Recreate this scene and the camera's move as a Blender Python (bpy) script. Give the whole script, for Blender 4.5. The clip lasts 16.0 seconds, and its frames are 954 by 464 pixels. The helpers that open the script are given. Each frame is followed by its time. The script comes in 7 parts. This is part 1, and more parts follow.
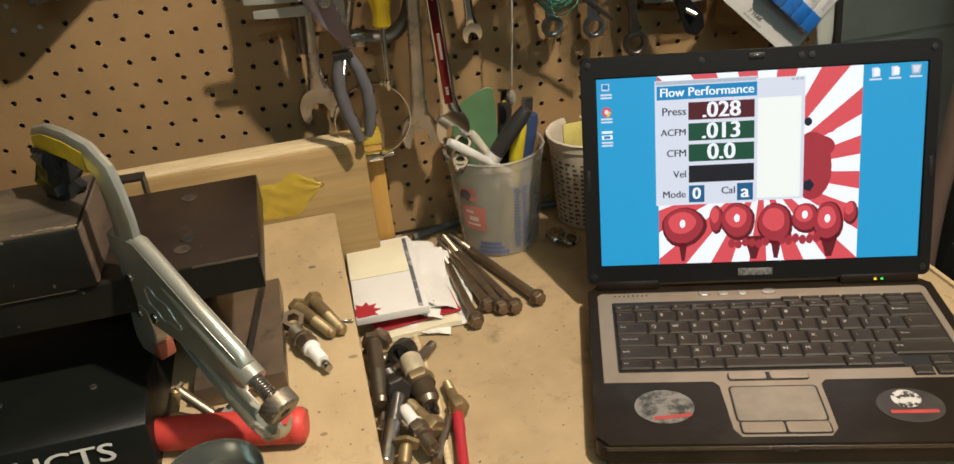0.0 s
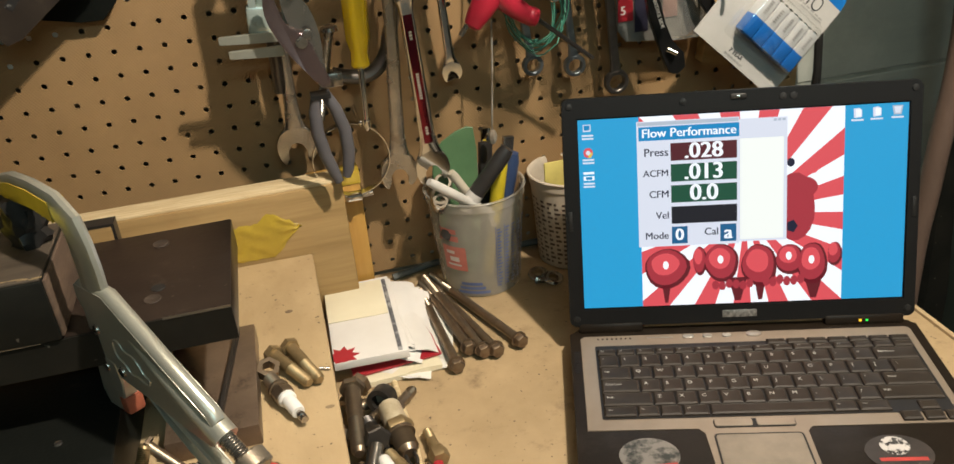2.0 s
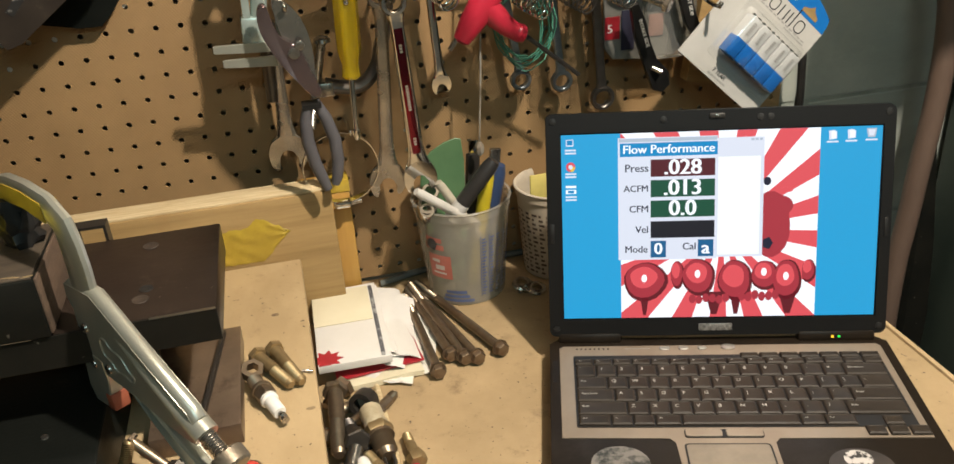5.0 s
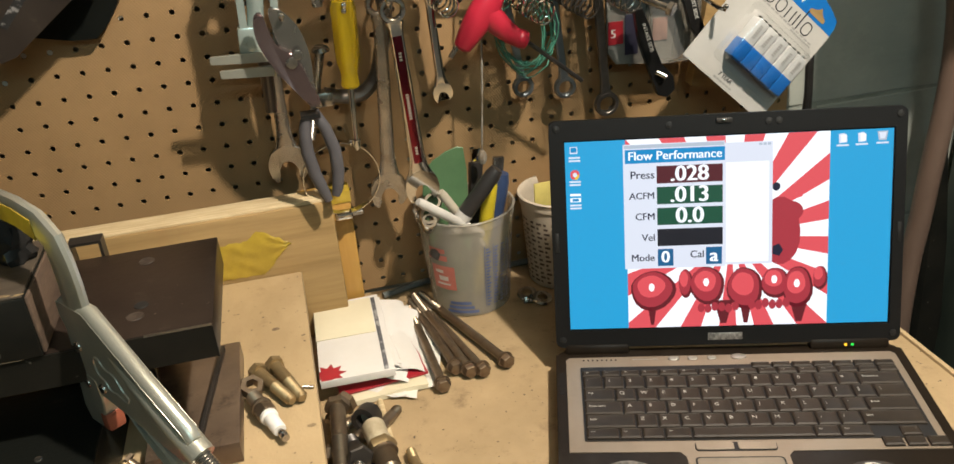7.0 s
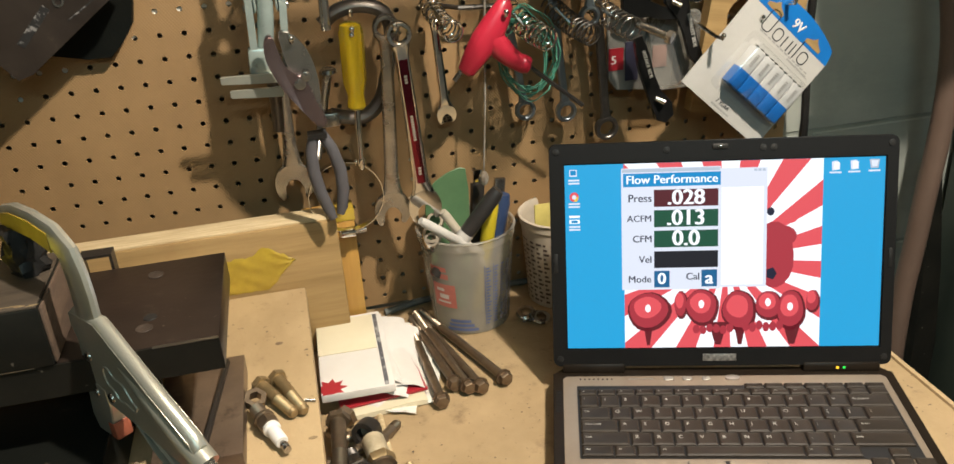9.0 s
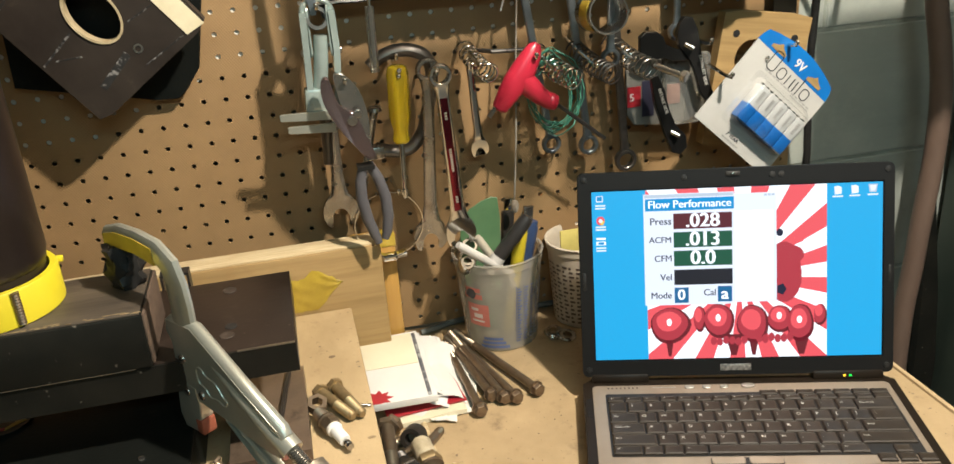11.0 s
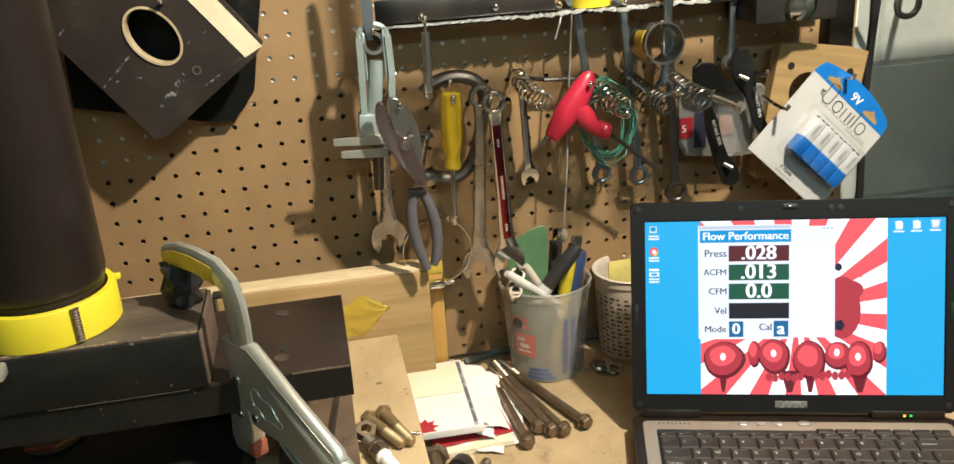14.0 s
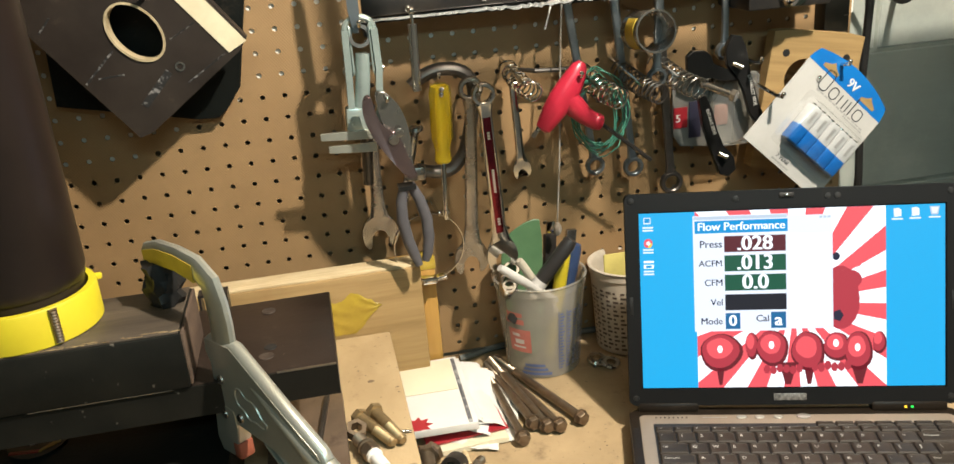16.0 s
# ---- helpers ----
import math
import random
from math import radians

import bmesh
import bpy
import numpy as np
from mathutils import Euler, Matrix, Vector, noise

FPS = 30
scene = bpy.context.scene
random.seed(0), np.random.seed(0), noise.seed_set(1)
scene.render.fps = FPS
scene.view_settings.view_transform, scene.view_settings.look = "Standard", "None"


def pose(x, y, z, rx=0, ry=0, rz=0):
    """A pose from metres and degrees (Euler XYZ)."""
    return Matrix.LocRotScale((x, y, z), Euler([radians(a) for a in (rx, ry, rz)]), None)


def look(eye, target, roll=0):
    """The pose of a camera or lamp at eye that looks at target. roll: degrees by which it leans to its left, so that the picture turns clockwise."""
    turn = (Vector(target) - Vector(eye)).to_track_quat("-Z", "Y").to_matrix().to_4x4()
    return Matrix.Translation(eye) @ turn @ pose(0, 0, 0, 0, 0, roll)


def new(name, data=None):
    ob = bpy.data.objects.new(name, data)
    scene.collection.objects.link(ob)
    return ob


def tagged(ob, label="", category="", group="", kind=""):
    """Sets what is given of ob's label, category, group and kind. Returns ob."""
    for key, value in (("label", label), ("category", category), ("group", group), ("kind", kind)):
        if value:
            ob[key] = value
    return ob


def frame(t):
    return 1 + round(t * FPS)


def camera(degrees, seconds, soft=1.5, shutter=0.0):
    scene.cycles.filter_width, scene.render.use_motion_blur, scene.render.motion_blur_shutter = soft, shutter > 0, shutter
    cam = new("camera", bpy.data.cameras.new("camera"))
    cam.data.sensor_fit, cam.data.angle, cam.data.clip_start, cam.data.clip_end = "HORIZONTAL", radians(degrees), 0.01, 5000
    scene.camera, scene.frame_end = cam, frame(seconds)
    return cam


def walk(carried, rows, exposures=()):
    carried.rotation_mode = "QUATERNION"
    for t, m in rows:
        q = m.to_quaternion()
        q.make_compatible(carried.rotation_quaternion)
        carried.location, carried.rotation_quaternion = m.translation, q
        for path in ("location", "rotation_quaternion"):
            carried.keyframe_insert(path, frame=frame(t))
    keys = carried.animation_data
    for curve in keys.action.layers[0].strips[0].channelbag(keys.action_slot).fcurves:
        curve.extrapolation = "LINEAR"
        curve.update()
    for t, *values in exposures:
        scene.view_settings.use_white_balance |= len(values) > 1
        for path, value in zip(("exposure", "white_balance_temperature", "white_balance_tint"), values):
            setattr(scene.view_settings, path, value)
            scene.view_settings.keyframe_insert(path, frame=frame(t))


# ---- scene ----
cam = camera(57.3, 16.0)
PATH = [
    (0, (-0.061, 0.044, 1.473), (0.249, 1.756, 0.486), -5.8),
    (0.5, (-0.056, 0.044, 1.476), (0.265, 1.758, 0.499), -5.8),
    (1, (-0.047, 0.047, 1.479), (0.286, 1.765, 0.51), -6.4),
    (1.5, (-0.049, 0.054, 1.482), (0.3, 1.784, 0.542), -5.9),
    (2, (-0.054, 0.064, 1.479), (0.307, 1.794, 0.542), -5.3),
    (2.5, (-0.05, 0.056, 1.476), (0.323, 1.785, 0.543), -5.3),
    (3, (-0.051, 0.043, 1.476), (0.322, 1.774, 0.546), -5.4),
    (3.5, (-0.063, 0.036, 1.479), (0.316, 1.766, 0.552), -4.0),
    (4, (-0.061, 0.03, 1.485), (0.313, 1.764, 0.561), -3.6),
    (4.5, (-0.05, 0.035, 1.49), (0.321, 1.77, 0.567), -3.7),
    (7, (-0.036, 0.057, 1.484), (0.319, 1.805, 0.58), -4.8),
    (7.5, (-0.033, 0.052, 1.483), (0.313, 1.803, 0.581), -5.0),
    (8, (-0.032, 0.044, 1.484), (0.315, 1.799, 0.59), -4.8),
    (8.5, (-0.032, 0.039, 1.492), (0.318, 1.794, 0.599), -4.5),
    (9, (-0.039, 0.039, 1.493), (0.32, 1.807, 0.629), -3.9),
    (9.2, (-0.041, 0.037, 1.494), (0.324, 1.814, 0.651), -3.7),
    (11.3, (-0.11, -0.044, 1.513), (0.266, 1.767, 0.753), -4.4),
    (11.5, (-0.117, -0.045, 1.508), (0.26, 1.771, 0.761), -4.5),
    (12, (-0.12, -0.044, 1.508), (0.255, 1.777, 0.771), -3.8),
    (12.5, (-0.127, -0.035, 1.505), (0.254, 1.788, 0.777), -3.3),
    (13, (-0.128, -0.029, 1.507), (0.247, 1.799, 0.789), -3.3),
    (13.5, (-0.126, -0.027, 1.505), (0.22, 1.812, 0.8), -3.5),
    (14, (-0.125, -0.025, 1.504), (0.205, 1.819, 0.803), -3.6),
    (14.5, (-0.124, -0.019, 1.503), (0.197, 1.826, 0.803), -3.7),
    (15, (-0.116, -0.005, 1.501), (0.202, 1.842, 0.804), -3.8),
    (15.5, (-0.096, 0.007, 1.497), (0.222, 1.854, 0.798), -4.6),
    (16, (-0.109, -0.015, 1.494), (0.211, 1.829, 0.789), -4.6),
]
walk(cam, [(t, look(eye, target, roll)) for t, eye, target, roll in PATH], [(0, -0.17, 6150, 9), (3.5, -0.05, 6100, 9), (9, 0.06, 6050, 9), (11.5, 0.29, 5900, 7), (16, 0.34, 5900, 7)])

# ---- light: a bare warm bulb under the joists, a weaker one further back, dim bounce ----
world = bpy.data.worlds.new("basement")
scene.world = world
world.use_nodes = True
world.node_tree.nodes["Background"].inputs[0].default_value = (1.0, 0.82, 0.6, 1)
world.node_tree.nodes["Background"].inputs[1].default_value = 0.0015
scene.view_settings.exposure = 0.0


def lamp(name, at, watts, radius, colour):
    data = bpy.data.lights.new(name, "POINT")
    data.energy, data.shadow_soft_size, data.color = watts, radius, colour
    ob = new(name, data)
    ob.location = at
    return ob


lamp("ceiling_bulb", (0.47, 0.20, 2.22), 118, 0.026, (1.0, 0.86, 0.69))
strip = bpy.data.lights.new("fluorescent_strip", "AREA")
strip.shape, strip.size, strip.size_y, strip.energy, strip.color = "RECTANGLE", 1.2, 0.12, 10, (0.68, 1.0, 0.98)
new("fluorescent_strip", strip).matrix_basis = pose(0.1, -1.15, 2.36, 18, 0, 0)

# ---- materials ----


def mat(name, c1, c2=None, scale=8.0, rough=0.5, metal=0.0, bump=0.0, bscale=150.0, stretch=(1, 1, 1),
        band=(0.35, 0.65), stain=None, sscale=14.0, scut=(0.55, 0.75), jitter=0.0, coat=0.0, emit=0.0, alpha=1.0,
        trans=0.0, rvar=0.12, detail=6.0, spec=0.5, speck=None, kscale=170.0, kcut=(0.66, 0.71)):
    """A procedural surface: two colours mixed by noise, an optional stain colour at another scale, fine relief."""
    m = bpy.data.materials.new(name)
    m.use_nodes = True
    nt = m.node_tree
    n, l = nt.nodes, nt.links
    b = n["Principled BSDF"]
    b.inputs["Metallic"].default_value = metal
    b.inputs["Roughness"].default_value = rough
    b.inputs["Coat Weight"].default_value = coat
    b.inputs["Specular IOR Level"].default_value = spec
    if trans:
        b.inputs["Transmission Weight"].default_value = trans
    c2 = c2 or tuple(0.72 * v for v in c1)
    tc = n.new("ShaderNodeTexCoord")
    mp = n.new("ShaderNodeMapping")
    mp.inputs["Scale"].default_value = stretch
    l.new(tc.outputs["Object"], mp.inputs["Vector"])
    vec = mp.outputs["Vector"]
    nz = n.new("ShaderNodeTexNoise")
    nz.inputs["Scale"].default_value, nz.inputs["Detail"].default_value = scale, detail
    nz.inputs["Roughness"].default_value = 0.62
    l.new(vec, nz.inputs["Vector"])
    rp = n.new("ShaderNodeMapRange")
    rp.inputs["From Min"].default_value, rp.inputs["From Max"].default_value = band
    l.new(nz.outputs["Fac"], rp.inputs["Value"])
    mx = n.new("ShaderNodeMix")
    mx.data_type = "RGBA"
    mx.inputs["A"].default_value, mx.inputs["B"].default_value = (*c1, 1), (*c2, 1)
    l.new(rp.outputs["Result"], mx.inputs["Factor"])
    col = mx.outputs["Result"]
    if stain:
        n2 = n.new("ShaderNodeTexNoise")
        n2.inputs["Scale"].default_value, n2.inputs["Detail"].default_value = sscale, 8.0
        n2.inputs["Roughness"].default_value = 0.7
        l.new(tc.outputs["Object"], n2.inputs["Vector"])
        r2 = n.new("ShaderNodeMapRange")
        r2.inputs["From Min"].default_value, r2.inputs["From Max"].default_value = scut
        l.new(n2.outputs["Fac"], r2.inputs["Value"])
        m2 = n.new("ShaderNodeMix")
        m2.data_type = "RGBA"
        m2.inputs["B"].default_value = (*stain, 1)
        l.new(r2.outputs["Result"], m2.inputs["Factor"])
        l.new(col, m2.inputs["A"])
        col = m2.outputs["Result"]
    if speck:
        n4 = n.new("ShaderNodeTexNoise")
        n4.inputs["Scale"].default_value, n4.inputs["Detail"].default_value = kscale, 2.0
        l.new(tc.outputs["Object"], n4.inputs["Vector"])
        r4 = n.new("ShaderNodeMapRange")
        r4.inputs["From Min"].default_value, r4.inputs["From Max"].default_value = kcut
        l.new(n4.outputs["Fac"], r4.inputs["Value"])
        m4 = n.new("ShaderNodeMix")
        m4.data_type = "RGBA"
        m4.inputs["B"].default_value = (*speck, 1)
        l.new(r4.outputs["Result"], m4.inputs["Factor"])
        l.new(col, m4.inputs["A"])
        col = m4.outputs["Result"]
    if jitter:
        oi = n.new("ShaderNodeObjectInfo")
        hs = n.new("ShaderNodeHueSaturation")
        jr = n.new("ShaderNodeMapRange")
        jr.inputs["To Min"].default_value, jr.inputs["To Max"].default_value = 1 - jitter, 1 + jitter
        l.new(oi.outputs["Random"], jr.inputs["Value"])
        l.new(jr.outputs["Result"], hs.inputs["Value"])
        l.new(col, hs.inputs["Color"])
        col = hs.outputs["Color"]
    l.new(col, b.inputs["Base Color"])
    rr = n.new("ShaderNodeMapRange")
    rr.inputs["To Min"].default_value = max(0.02, rough - rvar)
    rr.inputs["To Max"].default_value = min(1.0, rough + rvar)
    l.new(nz.outputs["Fac"], rr.inputs["Value"])
    l.new(rr.outputs["Result"], b.inputs["Roughness"])
    if bump:
        n3 = n.new("ShaderNodeTexNoise")
        n3.inputs["Scale"].default_value, n3.inputs["Detail"].default_value = bscale, 4.0
        l.new(vec, n3.inputs["Vector"])
        bp = n.new("ShaderNodeBump")
        bp.inputs["Strength"].default_value, bp.inputs["Distance"].default_value = bump, 0.001
        l.new(n3.outputs["Fac"], bp.inputs["Height"])
        l.new(bp.outputs["Normal"], b.inputs["Normal"])
    if emit:
        l.new(col, b.inputs["Emission Color"])
        b.inputs["Emission Strength"].default_value = emit
    if alpha < 1:
        b.inputs["Alpha"].default_value = alpha
    return m


def glow(name, c, strength=1.0):
    m = bpy.data.materials.new(name)
    m.use_nodes = True
    b = m.node_tree.nodes["Principled BSDF"]
    b.inputs["Base Color"].default_value = (0.01, 0.01, 0.01, 1)
    b.inputs["Roughness"].default_value = 0.35
    b.inputs["Emission Color"].default_value = (*c, 1)
    b.inputs["Emission Strength"].default_value = strength
    return m


def pegboard_material():
    m = mat("hardboard", (0.305, 0.190, 0.083), (0.256, 0.157, 0.067), 9, 0.62, bump=0.0, stain=(0.25, 0.155, 0.075), sscale=5, scut=(0.55, 0.8))
    n, l = m.node_tree.nodes, m.node_tree.links
    tc = n.new("ShaderNodeTexCoord")
    heights = []
    for turn in (0.6, -0.95):
        mp = n.new("ShaderNodeMapping")
        mp.inputs["Rotation"].default_value = (0, turn, 0)
        l.new(tc.outputs["Object"], mp.inputs["Vector"])
        wv = n.new("ShaderNodeTexWave")
        wv.inputs["Scale"].default_value, wv.inputs["Distortion"].default_value = 120, 3.0
        wv.inputs["Detail"].default_value = 1.0
        l.new(mp.outputs["Vector"], wv.inputs["Vector"])
        heights.append(wv.outputs["Fac"])
    ad = n.new("ShaderNodeMath")
    ad.operation = "ADD"
    l.new(heights[0], ad.inputs[0])
    l.new(heights[1], ad.inputs[1])
    bp = n.new("ShaderNodeBump")
    bp.inputs["Strength"].default_value, bp.inputs["Distance"].default_value = 0.22, 0.0006
    l.new(ad.outputs[0], bp.inputs["Height"])
    l.new(bp.outputs["Normal"], n["Principled BSDF"].inputs["Normal"])
    return m


M_PEG = pegboard_material()
M_BENCH = mat("worn_bench_top", (0.43, 0.312, 0.172), (0.315, 0.225, 0.118), 11, 0.55, bump=0.35, bscale=260, stain=(0.19, 0.13, 0.07), sscale=34, scut=(0.56, 0.78), band=(0.3, 0.7), speck=(0.08, 0.055, 0.035), kscale=210, kcut=(0.69, 0.76))
M_PLY = mat("plywood", (0.46, 0.34, 0.188), (0.375, 0.27, 0.142), 10, 0.6, bump=0.3, bscale=240, stretch=(1.6, 0.8, 1), stain=(0.24, 0.16, 0.085), sscale=34, scut=(0.60, 0.78), speck=(0.10, 0.07, 0.04), kscale=190, kcut=(0.69, 0.75))
M_PINE = mat("pine", (0.37, 0.245, 0.10), (0.26, 0.165, 0.062), 8, 0.55, bump=0.2, bscale=120, stretch=(0.6, 6, 9), stain=(0.28, 0.16, 0.06), sscale=9, scut=(0.6, 0.8))
M_YELLOW_PINE = mat("varnished_yellow_pine", (0.50, 0.29, 0.07), (0.40, 0.21, 0.045), 8, 0.4, bump=0.15, stretch=(6, 6, 0.6))
M_PINE_EDGE = mat("sawn_pine_edge", (0.66, 0.54, 0.33), (0.46, 0.34, 0.18), 22, 0.7, bump=0.3, stretch=(0.8, 14, 8))
M_BLOCK = mat("painted_block_wall", (0.34, 0.36, 0.32), (0.28, 0.30, 0.265), 5, 0.65, bump=0.5, bscale=45, stretch=(0.5, 1, 1.6), stain=(0.44, 0.45, 0.39), sscale=3.0, scut=(0.5, 0.75))
M_PALE_WALL = mat("pale_painted_wall", (0.28, 0.29, 0.26), (0.23, 0.24, 0.21), 5, 0.7, bump=0.4, bscale=45)
M_MORTAR = mat("painted_mortar", (0.30, 0.32, 0.275), None, 20, 0.8, bump=0.5, bscale=120)
M_WHITE_BACK = mat("white_painted_furring", (0.78, 0.76, 0.70), (0.66, 0.63, 0.56), 12, 0.6)
M_CONCRETE = mat("concrete_floor", (0.26, 0.25, 0.23), (0.18, 0.17, 0.16), 4, 0.8, bump=0.4)
M_JOIST = mat("ceiling_boards", (0.16, 0.135, 0.10), (0.11, 0.09, 0.065), 5, 0.75, bump=0.2, stretch=(0.4, 5, 5))
M_BLACK_PAINT = mat("black_paint_on_wood", (0.0075, 0.0078, 0.0065), (0.014, 0.013, 0.010), 18, 0.5, spec=0.15, bump=0.25, bscale=90, stain=(0.07, 0.053, 0.034), sscale=30, scut=(0.68, 0.8), speck=(0.13, 0.115, 0.09), kscale=120, kcut=(0.72, 0.78))
M_BLACK_PLATE = mat("oxidised_black_plate", (0.012, 0.0085, 0.0065), (0.024, 0.016, 0.012), 9, 0.34, metal=0.0, spec=0.2, bump=0.12, bscale=180, stain=(0.075, 0.055, 0.040), sscale=26, scut=(0.60, 0.80), speck=(0.16, 0.13, 0.10), kscale=150, kcut=(0.73, 0.78))
M_BLACK_BOX = mat("black_powder_coat", (0.0045, 0.0055, 0.0048), (0.0090, 0.0098, 0.0082), 7, 0.42, spec=0.14, bump=0.2, bscale=320, stain=(0.06, 0.047, 0.035), sscale=17, scut=(0.60, 0.85))
M_DARK_STEEL = mat("dark_steel_bar", (0.20, 0.145, 0.10), (0.12, 0.085, 0.06), 14, 0.34, metal=0.5, bump=0.15, stain=(0.05, 0.036, 0.026), sscale=30, scut=(0.55, 0.72))
M_BARE_WOOD = mat("bare_end_grain", (0.12, 0.078, 0.05), (0.07, 0.045, 0.03), 16, 0.75, bump=0.6, bscale=90, stretch=(1, 1, 4))
M_WORN_TOP = mat("worn_black_wood_top", (0.040, 0.031, 0.023), (0.085, 0.065, 0.045), 16, 0.5, bump=0.35, bscale=110, stretch=(0.5, 3, 3), stain=(0.26, 0.19, 0.10), sscale=16, scut=(0.60, 0.74))
M_TUBE = mat("dark_brown_plastic_tube", (0.011, 0.0075, 0.006), (0.017, 0.011, 0.009), 5, 0.38, spec=0.35, bump=0.1, bscale=40)
M_YELLOW_PLASTIC = mat("yellow_plastic", (0.66, 0.56, 0.018), (0.58, 0.47, 0.015), 9, 0.42, bump=0.1)
M_YELLOW_TAPE = mat("yellow_duct_tape", (0.50, 0.36, 0.035), (0.38, 0.26, 0.03), 25, 0.35, bump=0.5, bscale=60)
M_CREAM_TAPE = mat("cream_masking_tape", (0.72, 0.64, 0.44), (0.60, 0.52, 0.34), 20, 0.7, bump=0.4)
M_ZINC = mat("zinc_plated_steel", (0.50, 0.50, 0.43), (0.40, 0.40, 0.34), 12, 0.30, metal=0.62, bump=0.1, stain=(0.46, 0.43, 0.35), sscale=30, scut=(0.60, 0.85))
M_CHROME = mat("chrome", (0.74, 0.73, 0.70), (0.62, 0.61, 0.58), 8, 0.10, metal=1.0, rvar=0.05)
M_STEEL = mat("dull_tool_steel", (0.46, 0.435, 0.40), (0.32, 0.30, 0.265), 20, 0.26, metal=0.95, bump=0.15, stain=(0.16, 0.10, 0.06), sscale=50, scut=(0.58, 0.8))
M_BROWN_STEEL = mat("brown_oiled_steel", (0.30, 0.24, 0.17), (0.19, 0.14, 0.095), 22, 0.38, metal=0.85, bump=0.2, stain=(0.13, 0.08, 0.045), sscale=60, scut=(0.55, 0.8))
M_BRASSY = mat("yellow_zinc_bolt", (0.36, 0.265, 0.135), (0.25, 0.18, 0.09), 40, 0.44, metal=0.65, bump=0.2)
M_BLACK_STEEL = mat("black_oxide_steel", (0.045, 0.043, 0.042), (0.075, 0.065, 0.055), 18, 0.4, metal=0.7, bump=0.1)
M_RUBBER = mat("black_rubber", (0.010, 0.010, 0.0095), (0.02, 0.019, 0.018), 25, 0.42, bump=0.9, bscale=45, spec=0.3)
M_RED = mat("red_plastic", (0.38, 0.020, 0.030), (0.31, 0.016, 0.024), 9, 0.38, bump=0.08)
M_RED_GRIP = mat("red_rubber_grip", (0.56, 0.055, 0.04), (0.47, 0.04, 0.03), 12, 0.55, bump=0.15)
M_PAPER = mat("white_paper", (0.70, 0.675, 0.64), (0.64, 0.61, 0.565), 10, 0.8, bump=0.05)
M_CREAM_PAPER = mat("cream_paper", (0.70, 0.64, 0.47), (0.65, 0.585, 0.41), 10, 0.8)
M_ALU = mat("aluminium_foil_edge", (0.86, 0.86, 0.84), (0.60, 0.60, 0.57), 60, 0.30, metal=0.5, bump=0.8, bscale=40)
M_PIPE = mat("brown_painted_pipe", (0.10, 0.065, 0.048), (0.15, 0.10, 0.075), 10, 0.5, bump=0.2, stretch=(1, 1, 0.3))
M_GREEN_METAL = mat("dark_green_metal", (0.035, 0.05, 0.04), (0.05, 0.065, 0.05), 6, 0.5, bump=0.1)

# ---- mesh helpers ----


def smooth(bm, angle=35):
    for f in bm.faces:
        f.smooth = True
    lim = radians(angle)
    for e in bm.edges:
        e.smooth = len(e.link_faces) == 2 and e.calc_face_angle(0) < lim
    return bm


def part(name, bm, material, parent=None, label="", m=None):
    """Links a bmesh as one mesh object under a thing or a part."""
    bmesh.ops.recalc_face_normals(bm, faces=bm.faces[:])
    smooth(bm)
    me = bpy.data.meshes.new(name)
    bm.to_mesh(me)
    bm.free()
    for x in material if isinstance(material, (list, tuple)) else [material]:
        me.materials.append(x)
    ob = new(name, me)
    if parent is not None:
        ob.parent = parent
    if m is not None:
        ob.matrix_basis = m
    if label:
        ob["label"] = label
    return ob


def thing(name, m, label, category, group="", kind=""):
    ob = new(name)
    ob.empty_display_size = 0.02
    ob.matrix_basis = m
    return tagged(ob, label, category, group, kind)


def box(bm, x0, x1, y0, y1, z0, z1, bevel=0.0, seg=2, m=None):
    r = bmesh.ops.create_cube(bm, size=1)
    vs = r["verts"]
    for v in vs:
        v.co = Vector(((x0 + x1) / 2 + v.co.x * (x1 - x0), (y0 + y1) / 2 + v.co.y * (y1 - y0), (z0 + z1) / 2 + v.co.z * (z1 - z0)))
        if m is not None:
            v.co = m @ v.co
    if bevel:
        es = list({e for v in vs for e in v.link_edges})
        bmesh.ops.bevel(bm, geom=es, offset=bevel, segments=seg, affect="EDGES", profile=0.5)
    return bm


def slab(*a, **k):
    return box(bmesh.new(), *a, **k)


def rings(bm, loops, closed=False, caps=True):
    """Skins a list of vertex rings, each a list of points."""
    vs = [[bm.verts.new(p) for p in ring] for ring in loops]
    k = len(vs[0])
    pairs = list(zip(vs, vs[1:])) + ([(vs[-1], vs[0])] if closed else [])
    for a, b in pairs:
        for i in range(k):
            try:
                bm.faces.new((a[i], a[(i + 1) % k], b[(i + 1) % k], b[i]))
            except ValueError:
                pass
    if caps and not closed:
        bm.faces.new(list(reversed(vs[0])))
        bm.faces.new(vs[-1])
    return bm


